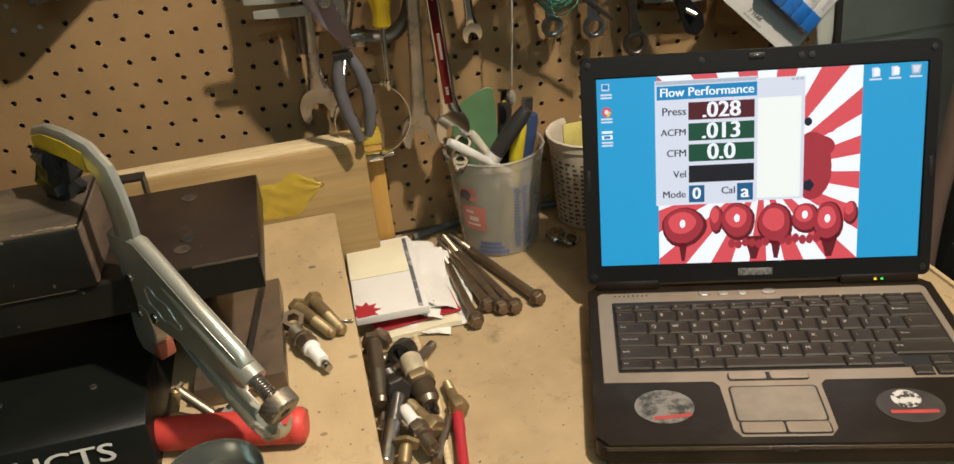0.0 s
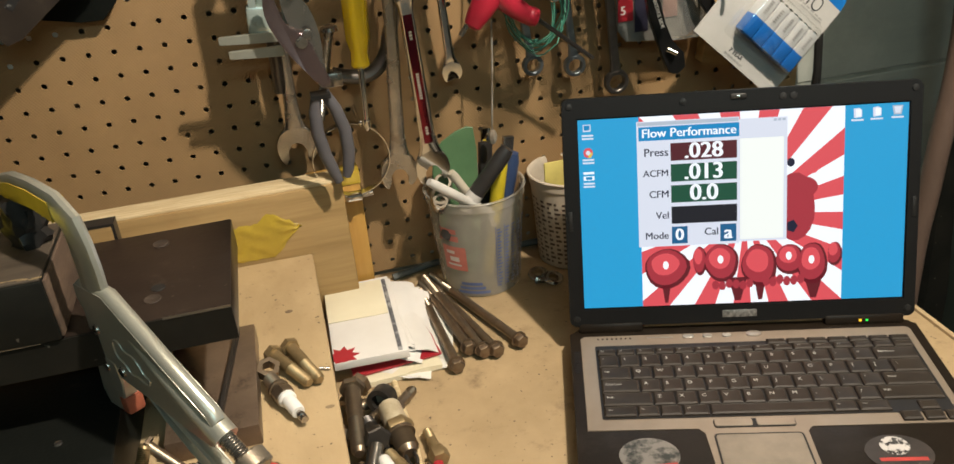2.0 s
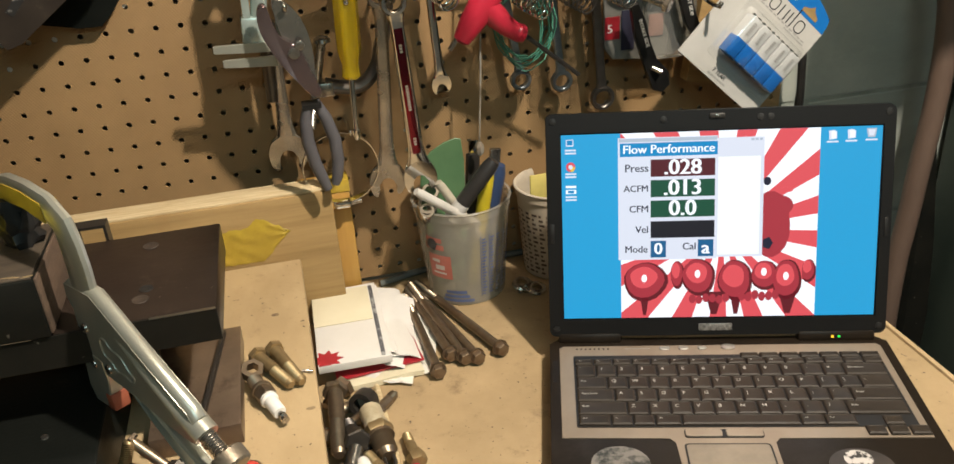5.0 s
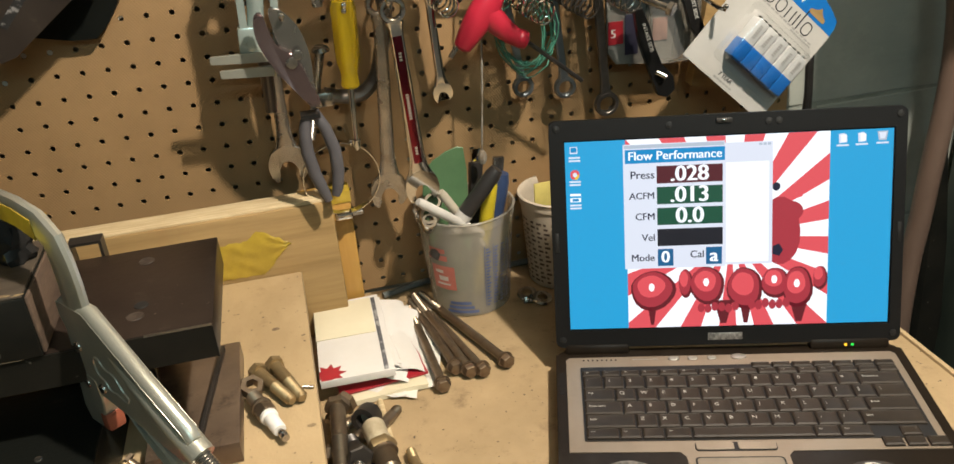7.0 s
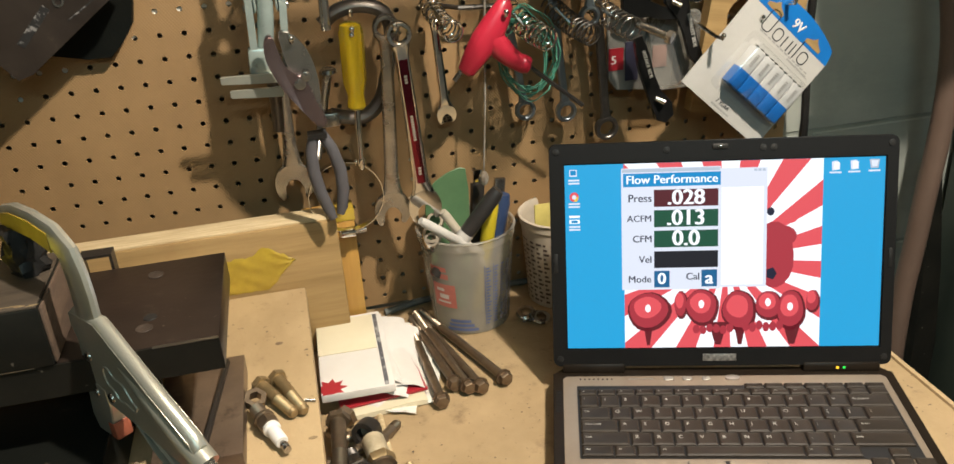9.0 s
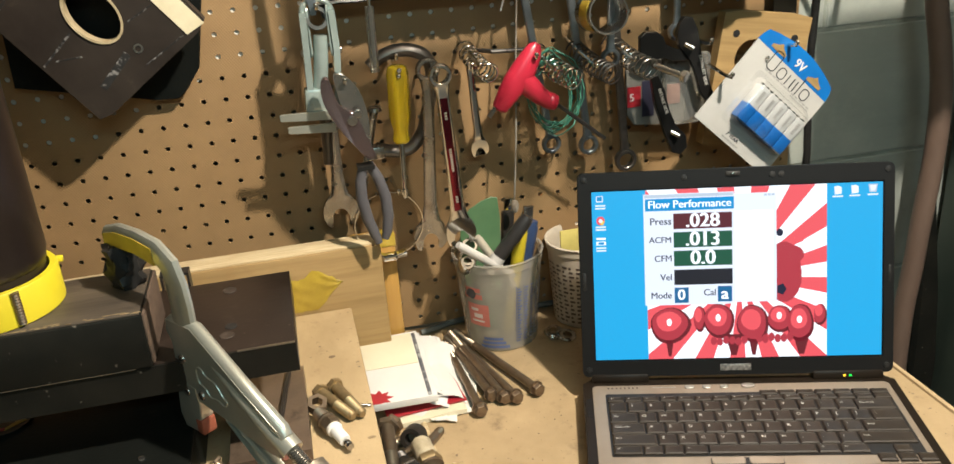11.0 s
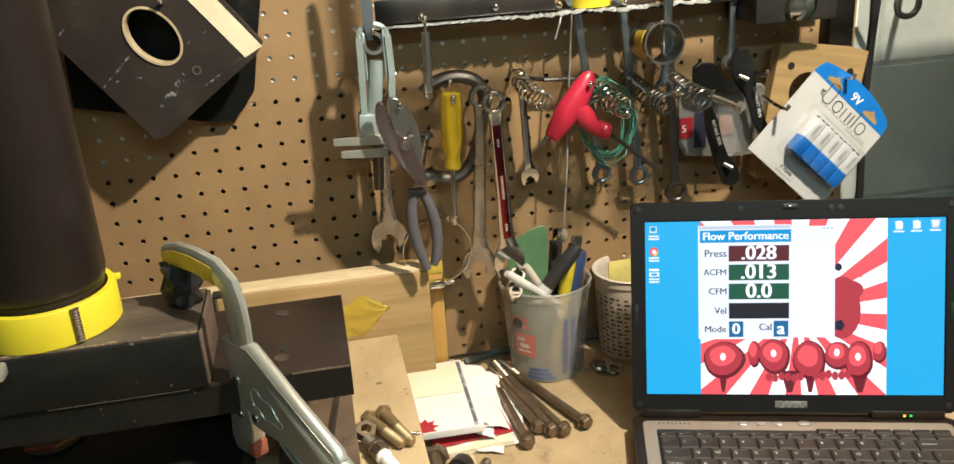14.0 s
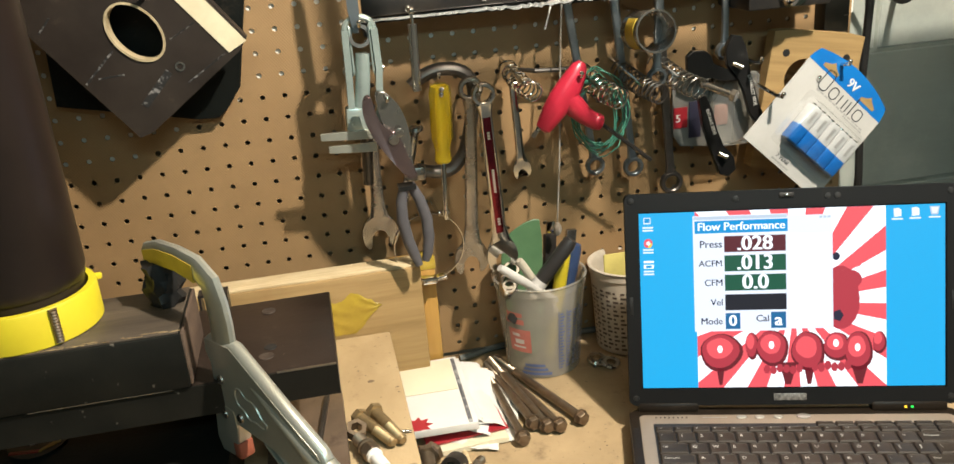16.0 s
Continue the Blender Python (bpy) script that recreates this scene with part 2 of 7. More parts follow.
def tube(bm, pts, radius, seg=10, closed=False, flat=1.0, caps=True):
    """A round bar along points; radius may be a list; flat squeezes it across."""
    pts = [Vector(p) for p in pts]
    n = len(pts)
    rad = radius if isinstance(radius, (list, tuple)) else [radius] * n
    loops, side = [], None
    for i, p in enumerate(pts):
        a = pts[(i - 1) % n] if (i or closed) else p
        b = pts[(i + 1) % n] if (i < n - 1 or closed) else p
        d = (b - a).normalized()
        if side is None:
            side = d.orthogonal().normalized() if abs(d.y) > 0.9 else d.cross(Vector((0, 1, 0))).normalized()
        side = (side - d * side.dot(d)).normalized()
        up = d.cross(side)
        loops.append([p + (side * math.cos(2 * math.pi * j / seg) + up * math.sin(2 * math.pi * j / seg) * flat) * rad[i] for j in range(seg)])
    return rings(bm, loops, closed, caps)


def threaded(bm, p0, p1, r, pitch=0.0015, seg=10):
    """A bar with ridges along it."""
    p0, p1 = Vector(p0), Vector(p1)
    n = max(4, int((p1 - p0).length / pitch * 2))
    pts = [p0.lerp(p1, i / n) for i in range(n + 1)]
    return tube(bm, pts, [r * (0.86 if i % 2 else 1.0) for i in range(n + 1)], seg)


def rod(bm, p0, p1, r0, r1=None, seg=16):
    return tube(bm, [p0, p1], [r0, r0 if r1 is None else r1], seg)


def lathe(bm, profile, seg=32, m=None, close=False):
    """Turns (radius, height) pairs round z."""
    loops = []
    for r, z in profile:
        ring = [Vector((r * math.cos(2 * math.pi * j / seg), r * math.sin(2 * math.pi * j / seg), z)) for j in range(seg)]
        loops.append([m @ p for p in ring] if m is not None else ring)
    return rings(bm, loops, closed=close, caps=not close)


def prism(bm, outline, t0, t1, bevel=0.0, m=None, seg=1):
    """A flat outline in x, z, given thickness along y from t0 to t1."""
    a = [bm.verts.new((x, t0, z)) for x, z in outline]
    b = [bm.verts.new((x, t1, z)) for x, z in outline]
    k = len(outline)
    fs = [bm.faces.new(a), bm.faces.new(list(reversed(b)))]
    fs += [bm.faces.new((a[i], b[i], b[(i + 1) % k], a[(i + 1) % k])) for i in range(k)]
    if bevel:
        es = list({e for f in fs[:2] for e in f.edges})
        r = bmesh.ops.bevel(bm, geom=es, offset=bevel, segments=seg, affect="EDGES")
    if m is not None:
        bm.transform(m)
    return bm


FLAT = Matrix(((1, 0, 0, 0), (0, 0, 1, 0), (0, 1, 0, 0), (0, 0, 0, 1)))  # x, y, z from x, z, y


def chaikin(pts, rounds=2, closed=True):
    """Rounds the corners of an outline or a path."""
    pts = [Vector(p) for p in pts]
    for _ in range(rounds):
        n = len(pts)
        out = [] if closed else [pts[0]]
        for i in range(n if closed else n - 1):
            a, b = pts[i], pts[(i + 1) % n]
            out += [a.lerp(b, 0.25), a.lerp(b, 0.75)]
        pts = out if closed else out + [pts[-1]]
    return [tuple(p) for p in pts]


def framed(bm, outer, inner, t0, t1):
    """A plate between two outlines of the same count, in x, z, with thickness along y."""
    k = len(outer)
    loops = [[Vector((x, t, z)) for x, z in o] for o, t in ((outer, t0), (outer, t1), (inner, t1), (inner, t0))]
    return rings(bm, loops, closed=True)


def arc(cx, cz, r, a0, a1, n, rz=None):
    rz = r if rz is None else rz
    return [(cx + r * math.cos(radians(a0 + (a1 - a0) * i / n)), cz + rz * math.sin(radians(a0 + (a1 - a0) * i / n))) for i in range(n + 1)]


def rounded(w, h, r, n=4, cx=0.0, cz=0.0):
    pts = []
    for sx, sz, a in ((1, -1, -90), (1, 1, 0), (-1, 1, 90), (-1, -1, 180)):
        pts += arc(cx + sx * (w / 2 - r), cz + sz * (h / 2 - r), r, a, a + 90, n)
    return pts


def lettering(name, text, size, material, parent, m, bold=0.0, align="CENTER", label="", squash=1.0, depth=0.0002, width=0.0):
    """Raised words from the built-in font, as a mesh."""
    cu = bpy.data.curves.new("words", "FONT")
    cu.body, cu.size, cu.align_x, cu.align_y = text, size, align, "CENTER"
    cu.extrude, cu.resolution_u = depth, 3
    tmp = new("words", cu)
    bpy.context.view_layer.update()
    me = bpy.data.meshes.new_from_object(tmp.evaluated_get(bpy.context.evaluated_depsgraph_get()))
    bpy.data.objects.remove(tmp)
    bpy.data.curves.remove(cu)
    me.name = name
    if bold:
        bm = bmesh.new()
        for dx, dz in ((-bold, 0.0), (bold, 0.00002)):
            n = len(bm.verts)
            bm.from_mesh(me)
            bm.verts.ensure_lookup_table()
            for v in bm.verts[n:]:
                v.co.x += dx
                v.co.z += dz
        bm.to_mesh(me)
        bm.free()
    if width:
        xs = [v.co.x for v in me.vertices]
        me.transform(Matrix.Scale(width / (max(xs) - min(xs)), 4))
    me.materials.clear()
    me.materials.append(material)
    ob = new(name, me)
    ob.parent = parent
    ob.matrix_basis = m @ Matrix.Diagonal((squash, 1, 1, 1))
    if label:
        ob["label"] = label
    return ob


# ---- the setting ----
BENCH, PEG = 0.93, 1.02
PITCH = 0.0254

tagged(part("floor", slab(-2.6, 2.2, -2.6, 1.5, -0.05, 0.0), M_CONCRETE), "grey concrete basement floor", "floor", kind="structure")
tagged(part("ceiling", slab(-2.6, 2.2, -2.6, 1.5, 2.42, 2.47), M_JOIST), "brown boarded basement ceiling", "ceiling", kind="structure")
tagged(part("wall_south", slab(-2.6, 2.2, -2.7, -2.6, 0, 2.42), M_PALE_WALL), "pale painted basement wall", "wall", kind="structure")
tagged(part("wall_west", slab(-2.7, -2.6, -2.7, 1.5, 0, 2.42), M_PALE_WALL), "pale painted basement wall", "wall", kind="structure")
tagged(part("wall_east", slab(2.2, 2.3, -2.7, 1.5, 0, 2.42), M_PALE_WALL), "pale painted basement wall", "wall", kind="structure")


def block_wall():
    wall = part("wall_north", slab(-2.6, 2.2, 1.078, 1.3, 0, 2.42), M_MORTAR)
    tagged(wall, "grey-green painted concrete block wall with mortar joints", "wall", kind="structure")
    bm = bmesh.new()
    box(bm, -0.1975, 0.1975, -0.0105, 0.012, -0.0975, 0.0975, 0.002, 1)
    first = part("block", bm, M_BLOCK, wall)
    n = 0
    for row in range(12):
        for col in range(12):
            x = -2.4 + col * 0.4 + (0.2 if row % 2 else 0.0) + 0.06
            if x > 2.0 or row > 10 or (x < 0.2 and row > 4):
                continue
            o = first if n == 0 else new("block", first.data)
            o.parent = wall
            o.location = (x, 1.0865, 0.160 + row * 0.2)
            n += 1


block_wall()


def pegboard():
    x0, z0, nx, nz = -0.27 - 20.5 * PITCH, 1.25 - 12.5 * PITCH, 54, 34
    k, r, t = 8, 0.0031, 0.0024
    verts, faces = [], []
    for i in range(nx):
        for j in range(nz):
            cx, cz = x0 + (i + 0.5) * PITCH, z0 + (j + 0.5) * PITCH
            b = len(verts)
            h = PITCH / 2
            sq = [(h, 0), (h, h), (0, h), (-h, h), (-h, 0), (-h, -h), (0, -h), (h, -h)]
            verts += [(cx + a, PEG, cz + c) for a, c in sq]
            verts += [(cx + r * math.cos(2 * math.pi * q / k), PEG, cz + r * math.sin(2 * math.pi * q / k)) for q in range(k)]
            verts += [(cx + r * math.cos(2 * math.pi * q / k), PEG + t, cz + r * math.sin(2 * math.pi * q / k)) for q in range(k)]
            verts += [(cx + a, PEG + t, cz + c) for a, c in sq]
            for q in range(k):
                e = (q + 1) % k
                faces.append((b + q, b + e, b + 8 + e, b + 8 + q))
                faces.append((b + 8 + q, b + 8 + e, b + 16 + e, b + 16 + q))
                faces.append((b + 16 + q, b + 16 + e, b + 24 + e, b + 24 + q))
    me = bpy.data.meshes.new("pegboard")
    me.from_pydata(verts, [], faces)
    bm = bmesh.new()
    bm.from_mesh(me)
    bmesh.ops.remove_doubles(bm, verts=bm.verts[:], dist=0.00005)
    bpy.data.meshes.remove(me)
    ob = part("pegboard", bm, M_PEG)
    tagged(ob, "brown perforated hardboard with a grid of peg holes", "pegboard", kind="structure")
    return ob


pegboard()
bm = bmesh.new()
prism(bm, [(-0.80, 1.20), (-0.34, 1.235), (-0.14, 1.325), (0.585, 1.325), (0.585, 1.78), (-0.80, 1.78)], PEG + 0.0029, PEG + 0.026)
tagged(part("furring_panel", bm, M_WHITE_BACK), "white painted furring panel behind the pegboard", "panel", kind="structure")


def bench():
    b = thing("workbench", Matrix.Identity(4), "worn tan wooden workbench top on plank legs", "workbench")
    part("bench_top", slab(-1.3, 0.552, 0.36, PEG - 0.001, BENCH - 0.036, BENCH, 0.003), M_BENCH, b)
    part("edge_strip", slab(0.5525, 0.558, 0.36, PEG - 0.001, BENCH - 0.036, BENCH + 0.0015, 0.001), M_PLY, b, "pale worn edging strip")
    for x in (-1.2, 0.5):
        for y in (0.42, 0.94):
            part("leg", slab(x - 0.045, x + 0.045, y - 0.045, y + 0.045, 0, BENCH - 0.036, 0.004), M_PINE, b)
    part("apron", slab(-1.25, 0.5, 0.38, 0.40, 0.79, BENCH - 0.036, 0.002), M_PINE, b)


bench()


def riser():
    b = thing("plywood_riser", Matrix.Identity(4), "pale scuffed plywood riser board standing on the bench", "riser")
    part("top_board", slab(-0.62, -0.060, 0.43, 0.936, 1.002, 1.02, 0.0022), M_PLY, b)
    knot = mat("dark_knot", (0.15, 0.10, 0.06), (0.30, 0.22, 0.12), 90, 0.7)
    for x, y, w, d in ((-0.0925, 0.823, 0.004, 0.0028), (-0.068, 0.660, 0.004, 0.0022), (-0.10, 0.57, 0.003, 0.002)):
        bm = bmesh.new()
        prism(bm, [(x + w * math.cos(a * math.pi / 5), y + d * math.sin(a * math.pi / 5)) for a in range(10)], 1.0199, 1.0202)
        bm.transform(FLAT)
        part("knot", bm, knot, b)
    for y in (0.45, 0.89):
        part("support", slab(-0.61, -0.075, y, y + 0.036, BENCH, 1.002, 0.002), M_PINE, b)


riser()


def back_board():
    b = thing("pine_board", Matrix.Identity(4), "pine plank on edge with a strip of yellow tape", "plank")
    part("plank", slab(-0.46, -0.015, 0.938, 0.975, BENCH, 1.096, 0.0025), M_PINE, b)
    part("sawn_edge", slab(-0.459, -0.016, 0.941, 0.973, 1.0955, 1.0985, 0.001), M_PINE_EDGE, b)
    bm = bmesh.new()
    rng = random.Random(9)
    cols = []
    n, k = 26, 12
    for i in range(n + 1):
        x = -0.165 + 0.0995 * i / n
        f = max(0.0, (x + 0.098) / 0.0325)
        lo, hi = 1.0235 + 0.034 * f + rng.uniform(-0.001, 0.001), 1.066 + 0.012 * min(1, max(0, (x + 0.115) / 0.02)) - 0.022 * f + rng.uniform(-0.0015, 0.0015)
        cols.append([bm.verts.new((x, 0.9374 - abs(0.0016 * math.sin(150 * x + 9 * j / k) * math.sin(7 * j / k + 60 * x)) * (1 if 0 < j < k else 0.2), lo + (hi - lo) * j / k)) for j in range(k + 1)])
    for c, d in zip(cols, cols[1:]):
        for j in range(k):
            bm.faces.new((c[j], d[j], d[j + 1], c[j + 1]))
    part("tape", bm, M_YELLOW_TAPE, b, "wrinkled yellow adhesive tape")
    s = thing("pine_offcut", Matrix.Identity(4), "narrow pine offcut standing on the bench behind the plank", "plank")
    part("stick", slab(-0.052, 0.007, 0.980, 1.004, BENCH, 1.088, 0.002), M_YELLOW_PINE, s)
    part("tape", slab(-0.020, 0.0078, 0.9788, 1.0045, 1.074, 1.0892, 0.0005), M_YELLOW_TAPE, s, "yellow tape over the end")


back_board()


def unseen_shade_rack():
    """Unseen slats and a board added over the bench, above the tools, to hold back the bulb."""
    rack = part("unseen_shade_rack", slab(0.095, 0.84, 0.752, 0.758, 1.596, 1.602), M_JOIST)
    tagged(rack, "unseen slatted shade rack added above the bench", "rack", kind="structure")
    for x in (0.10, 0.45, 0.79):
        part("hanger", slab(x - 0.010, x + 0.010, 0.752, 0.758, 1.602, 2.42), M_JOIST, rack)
    # added board, out of view, that shades the block wall
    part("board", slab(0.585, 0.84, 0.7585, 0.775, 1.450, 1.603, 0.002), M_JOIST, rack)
    # the slats thin the bulb's light on the tools; two gaps leave lit patches
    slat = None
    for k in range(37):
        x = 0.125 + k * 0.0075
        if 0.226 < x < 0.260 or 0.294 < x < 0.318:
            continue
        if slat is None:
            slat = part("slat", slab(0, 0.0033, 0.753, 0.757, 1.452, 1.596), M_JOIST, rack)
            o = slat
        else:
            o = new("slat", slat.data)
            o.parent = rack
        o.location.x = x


unseen_shade_rack()


# ---- the flow bench: base box, plates, wooden block, tube ----


def flow_bench():
    b = thing("flow_bench", Matrix.Identity(4), "black steel flow bench base with white lettering on its front", "machine")
    bm = bmesh.new()
    prof = [(0.566, 1.02), (0.572, 1.064), (0.594, 1.071), (0.80, 1.074), (0.80, 1.02)]
    rings(bm, [[Vector((x, y, z)) for y, z in prof] for x in (-0.60, -0.221)])
    bmesh.ops.bevel(bm, geom=bm.edges[:], offset=0.0009, segments=1, affect="EDGES")
    part("housing", bm, M_BLACK_BOX, b)
    part("column", slab(-0.60, -0.46, 0.71, 0.78, 1.074, 1.122, 0.002), M_BLACK_BOX, b)
    part("back_panel", slab(-0.30, -0.19, 0.795, 0.80, 1.02, 1.12, 0.001), M_BLACK_BOX, b)
    lettering("lettering", "DUCTS", 0.03, mat("white_print", (0.62, 0.62, 0.58), None, 40, 0.6), b, pose(-0.2915, 0.5685, 1.0480, 82.5), 0.0004, "CENTER", "white printed letters", width=0.066, squash=1.36)
    speck = mat("worn_grey_print", (0.60, 0.61, 0.57), (0.03, 0.03, 0.028), 190, 0.5, band=(0.46, 0.54))
    disc = lambda cx, cy, rx, ry: [(cx + rx * math.cos(a * math.pi / 12), cy + ry * math.sin(a * math.pi / 12)) for a in range(24)]
    for name, pts, m_, z in (("sticker", disc(-0.393, 0.722, 0.026, 0.030), M_RUBBER, 1.0742), ("grey_print", disc(-0.398, 0.730, 0.014, 0.016), speck, 1.0745),
                             ("red_print", [(-0.414, 0.703), (-0.388, 0.700), (-0.388, 0.7045), (-0.414, 0.7075)], M_RED, 1.0745), ("orange_print", [(-0.388, 0.700), (-0.372, 0.712), (-0.374, 0.720), (-0.388, 0.7045)], M_YELLOW_TAPE, 1.0745)):
        bm = bmesh.new()
        prism(bm, pts, z - 0.0002, z + 0.0002)
        bm.transform(FLAT)
        part(name, bm, m_, b, "round dark sticker" if name == "sticker" else "")
    for x in (-0.262, -0.33, -0.40):
        bm = bmesh.new()
        lathe(bm, [(0.0, 0.0), (0.0032, 0.0), (0.0028, 0.0012), (0.0, 0.0016)], 12, pose(x, 0.62, 1.0712))
        part("screw", bm, M_STEEL, b)
    return b


FLOW = flow_bench()


M_SCREW = mat("dull_screw_head", (0.060, 0.044, 0.034), (0.035, 0.026, 0.02), 60, 0.55, spec=0.25, bump=0.2)


def adapter_plate():
    b = thing("adapter_plate", Matrix.Identity(4), "thick dark brown-black adapter plate with countersunk screws", "plate")
    part("plate", slab(-0.60, -0.1215, 0.632, 0.779, 1.1225, 1.151, 0.0012), M_BLACK_PLATE, b)
    # black slab puts the front's shade into colour; the top catches the bulb
    part("shaded_front_face", slab(-0.60, -0.1217, 0.6305, 0.632, 1.1230, 1.1502), M_BLACK_PAINT, b, "front edge coloured darker to stand for its shade")
    part("edge_wear", slab(-0.170, -0.1222, 0.6300, 0.6322, 1.1502, 1.1512), M_STEEL, b, "bright rubbed edge")
    part("edge_wear", slab(-0.36, -0.252, 0.6300, 0.6322, 1.1502, 1.1512), M_STEEL, b, "bright rubbed edge")
    for x, y in ((-0.179, 0.7535), (-0.179, 0.662)):
        bm = bmesh.new()
        lathe(bm, [(0.0045, 0.0), (0.0062, 0.0004), (0.0066, 0.0), (0.0066, -0.001), (0.0, -0.001), (0.0, -0.0004), (0.0018, -0.0004), (0.0022, 0.0001)], 20, pose(x, y, 1.1513))
        part("screw", bm, M_SCREW, b, "worn flat screw head")
    # flat black disc stands in for the darkness of an open hole
    bm = bmesh.new()
    lathe(bm, [(0.0, 0.0), (0.0055, 0.0), (0.0052, 0.0006), (0.0, 0.0004)], 20, pose(-0.176, 0.678, 1.1511))
    part("dark_hole_disc", bm, M_RUBBER, b)


adapter_plate()


def wood_block():
    b = thing("wooden_block", Matrix.Identity(4), "black painted wooden block with a bare rough end, on the plate", "block")
    bm = bmesh.new()
    box(bm, -0.60, -0.237, 0.628, 0.722, 1.1512, 1.199, 0.002)
    part("block", bm, M_BLACK_PAINT, b)
    part("worn_top", slab(-0.599, -0.2385, 0.630, 0.720, 1.1985, 1.2005, 0.0008), M_WORN_TOP, b, "worn top with paint rubbed off")
    rng = random.Random(21)
    bare = mat("rubbed_bare_wood", (0.34, 0.25, 0.13), (0.16, 0.11, 0.06), 60, 0.7, bump=0.4)
    for k in range(40):
        x = -0.240 - 0.16 * k / 40 * rng.uniform(0.7, 1.2)
        y = 0.6303 + rng.uniform(0, 1) ** 2 * 0.004
        w, d = rng.uniform(0.0012, 0.006), rng.uniform(0.0003, 0.0012)
        pts = [(x + w * math.cos(a) * rng.uniform(0.6, 1), y + d * math.sin(a) * rng.uniform(0.6, 1)) for a in (2 * math.pi * q / 9 for q in range(9))]
        bm = bmesh.new()
        prism(bm, pts, 1.2004, 1.2008)
        bm.transform(FLAT)
        part("worn_patch", bm, bare, b)
    part("bare_end", slab(-0.2375, -0.235, 0.630, 0.7205, 1.153, 1.1985, 0.001), M_BARE_WOOD, b, "bare brown sawn end")


wood_block()


def tube_stand():
    b = thing("test_cylinder", pose(-0.3585, 0.684, 1.2005), "dark brown plastic cylinder in a yellow plastic ring", "cylinder")
    bm = bmesh.new()
    lathe(bm, [(0.049, 0.0), (0.0540, 0.0), (0.0550, 0.001), (0.0550, 0.029), (0.0540, 0.031), (0.049, 0.031)], 64, close=True)
    part("ring", bm, M_YELLOW_PLASTIC, b, "bright yellow plastic ring")
    part("ring_tab", slab(0.044, 0.0535, 0.026, 0.031, 0.022, 0.027, 0.001), M_YELLOW_PLASTIC, b)
    bm = bmesh.new()
    lathe(bm, [(0.044, 0.004), (0.0465, 0.004), (0.0470, 0.036), (0.0485, 0.038), (0.0490, 0.043), (0.0500, 0.046), (0.0500, 0.47), (0.044, 0.47)], 64, close=True)
    part("tube", bm, M_TUBE, b)
    bm = bmesh.new()
    threaded(bm, (0.0325, -0.0450, 0.003), (0.0325, -0.0450, 0.030), 0.0036, 0.0024)
    part("stud", bm, M_BROWN_STEEL, b, "grey threaded stud")
    part("wedge", slab(-0.062, -0.020, -0.072, -0.056, -0.012, -0.0005, 0.003), M_ZINC, b, "grey shim under the ring")


tube_stand()


# ---- the laptop ----
LAP = Matrix.Translation((0.117, 0.568, BENCH)) @ Matrix.Rotation(math.atan2(-0.3007, 0.9537), 4, "Z")
M_LAP_DARK = mat("laptop_dark_shell", (0.0158, 0.0111, 0.0073), (0.0112, 0.0080, 0.0053), 20, 0.34, spec=0.20, bump=0.12, bscale=700, stain=(0.030, 0.024, 0.019), sscale=14, scut=(0.55, 0.8))
M_LAP_GREY = mat("laptop_grey_palm_rest", (0.285, 0.228, 0.172), (0.245, 0.195, 0.145), 18, 0.40, metal=0.3, bump=0.1, bscale=700)
M_BEZEL = mat("screen_bezel", (0.008, 0.0078, 0.0078), None, 20, 0.45, spec=0.25, bump=0.1, bscale=600)
M_KEY = mat("laptop_key", (0.028, 0.022, 0.0165), (0.040, 0.031, 0.023), 30, 0.46, bump=0.1, bscale=500, jitter=0.12, spec=0.14)
M_KEY_WELL = mat("keyboard_well", (0.010, 0.009, 0.009), None, 20, 0.6)
M_LEGEND = mat("key_legend", (0.50, 0.48, 0.44), None, 30, 0.6)
M_SILVER = mat("silver_button", (0.52, 0.50, 0.46), (0.44, 0.42, 0.38), 30, 0.3, metal=0.8)
SX, SZ, SW, SH = 0.0160, 0.0238, 0.3138, 0.1922
TOP = 0.0268


def plan(outline, z0, z1, bevel=0.0, seg=1):
    """A flat outline in x, y, given height."""
    bm = bmesh.new()
    prism(bm, outline, z0, z1, bevel, seg=seg)
    bm.transform(FLAT)
    return bm


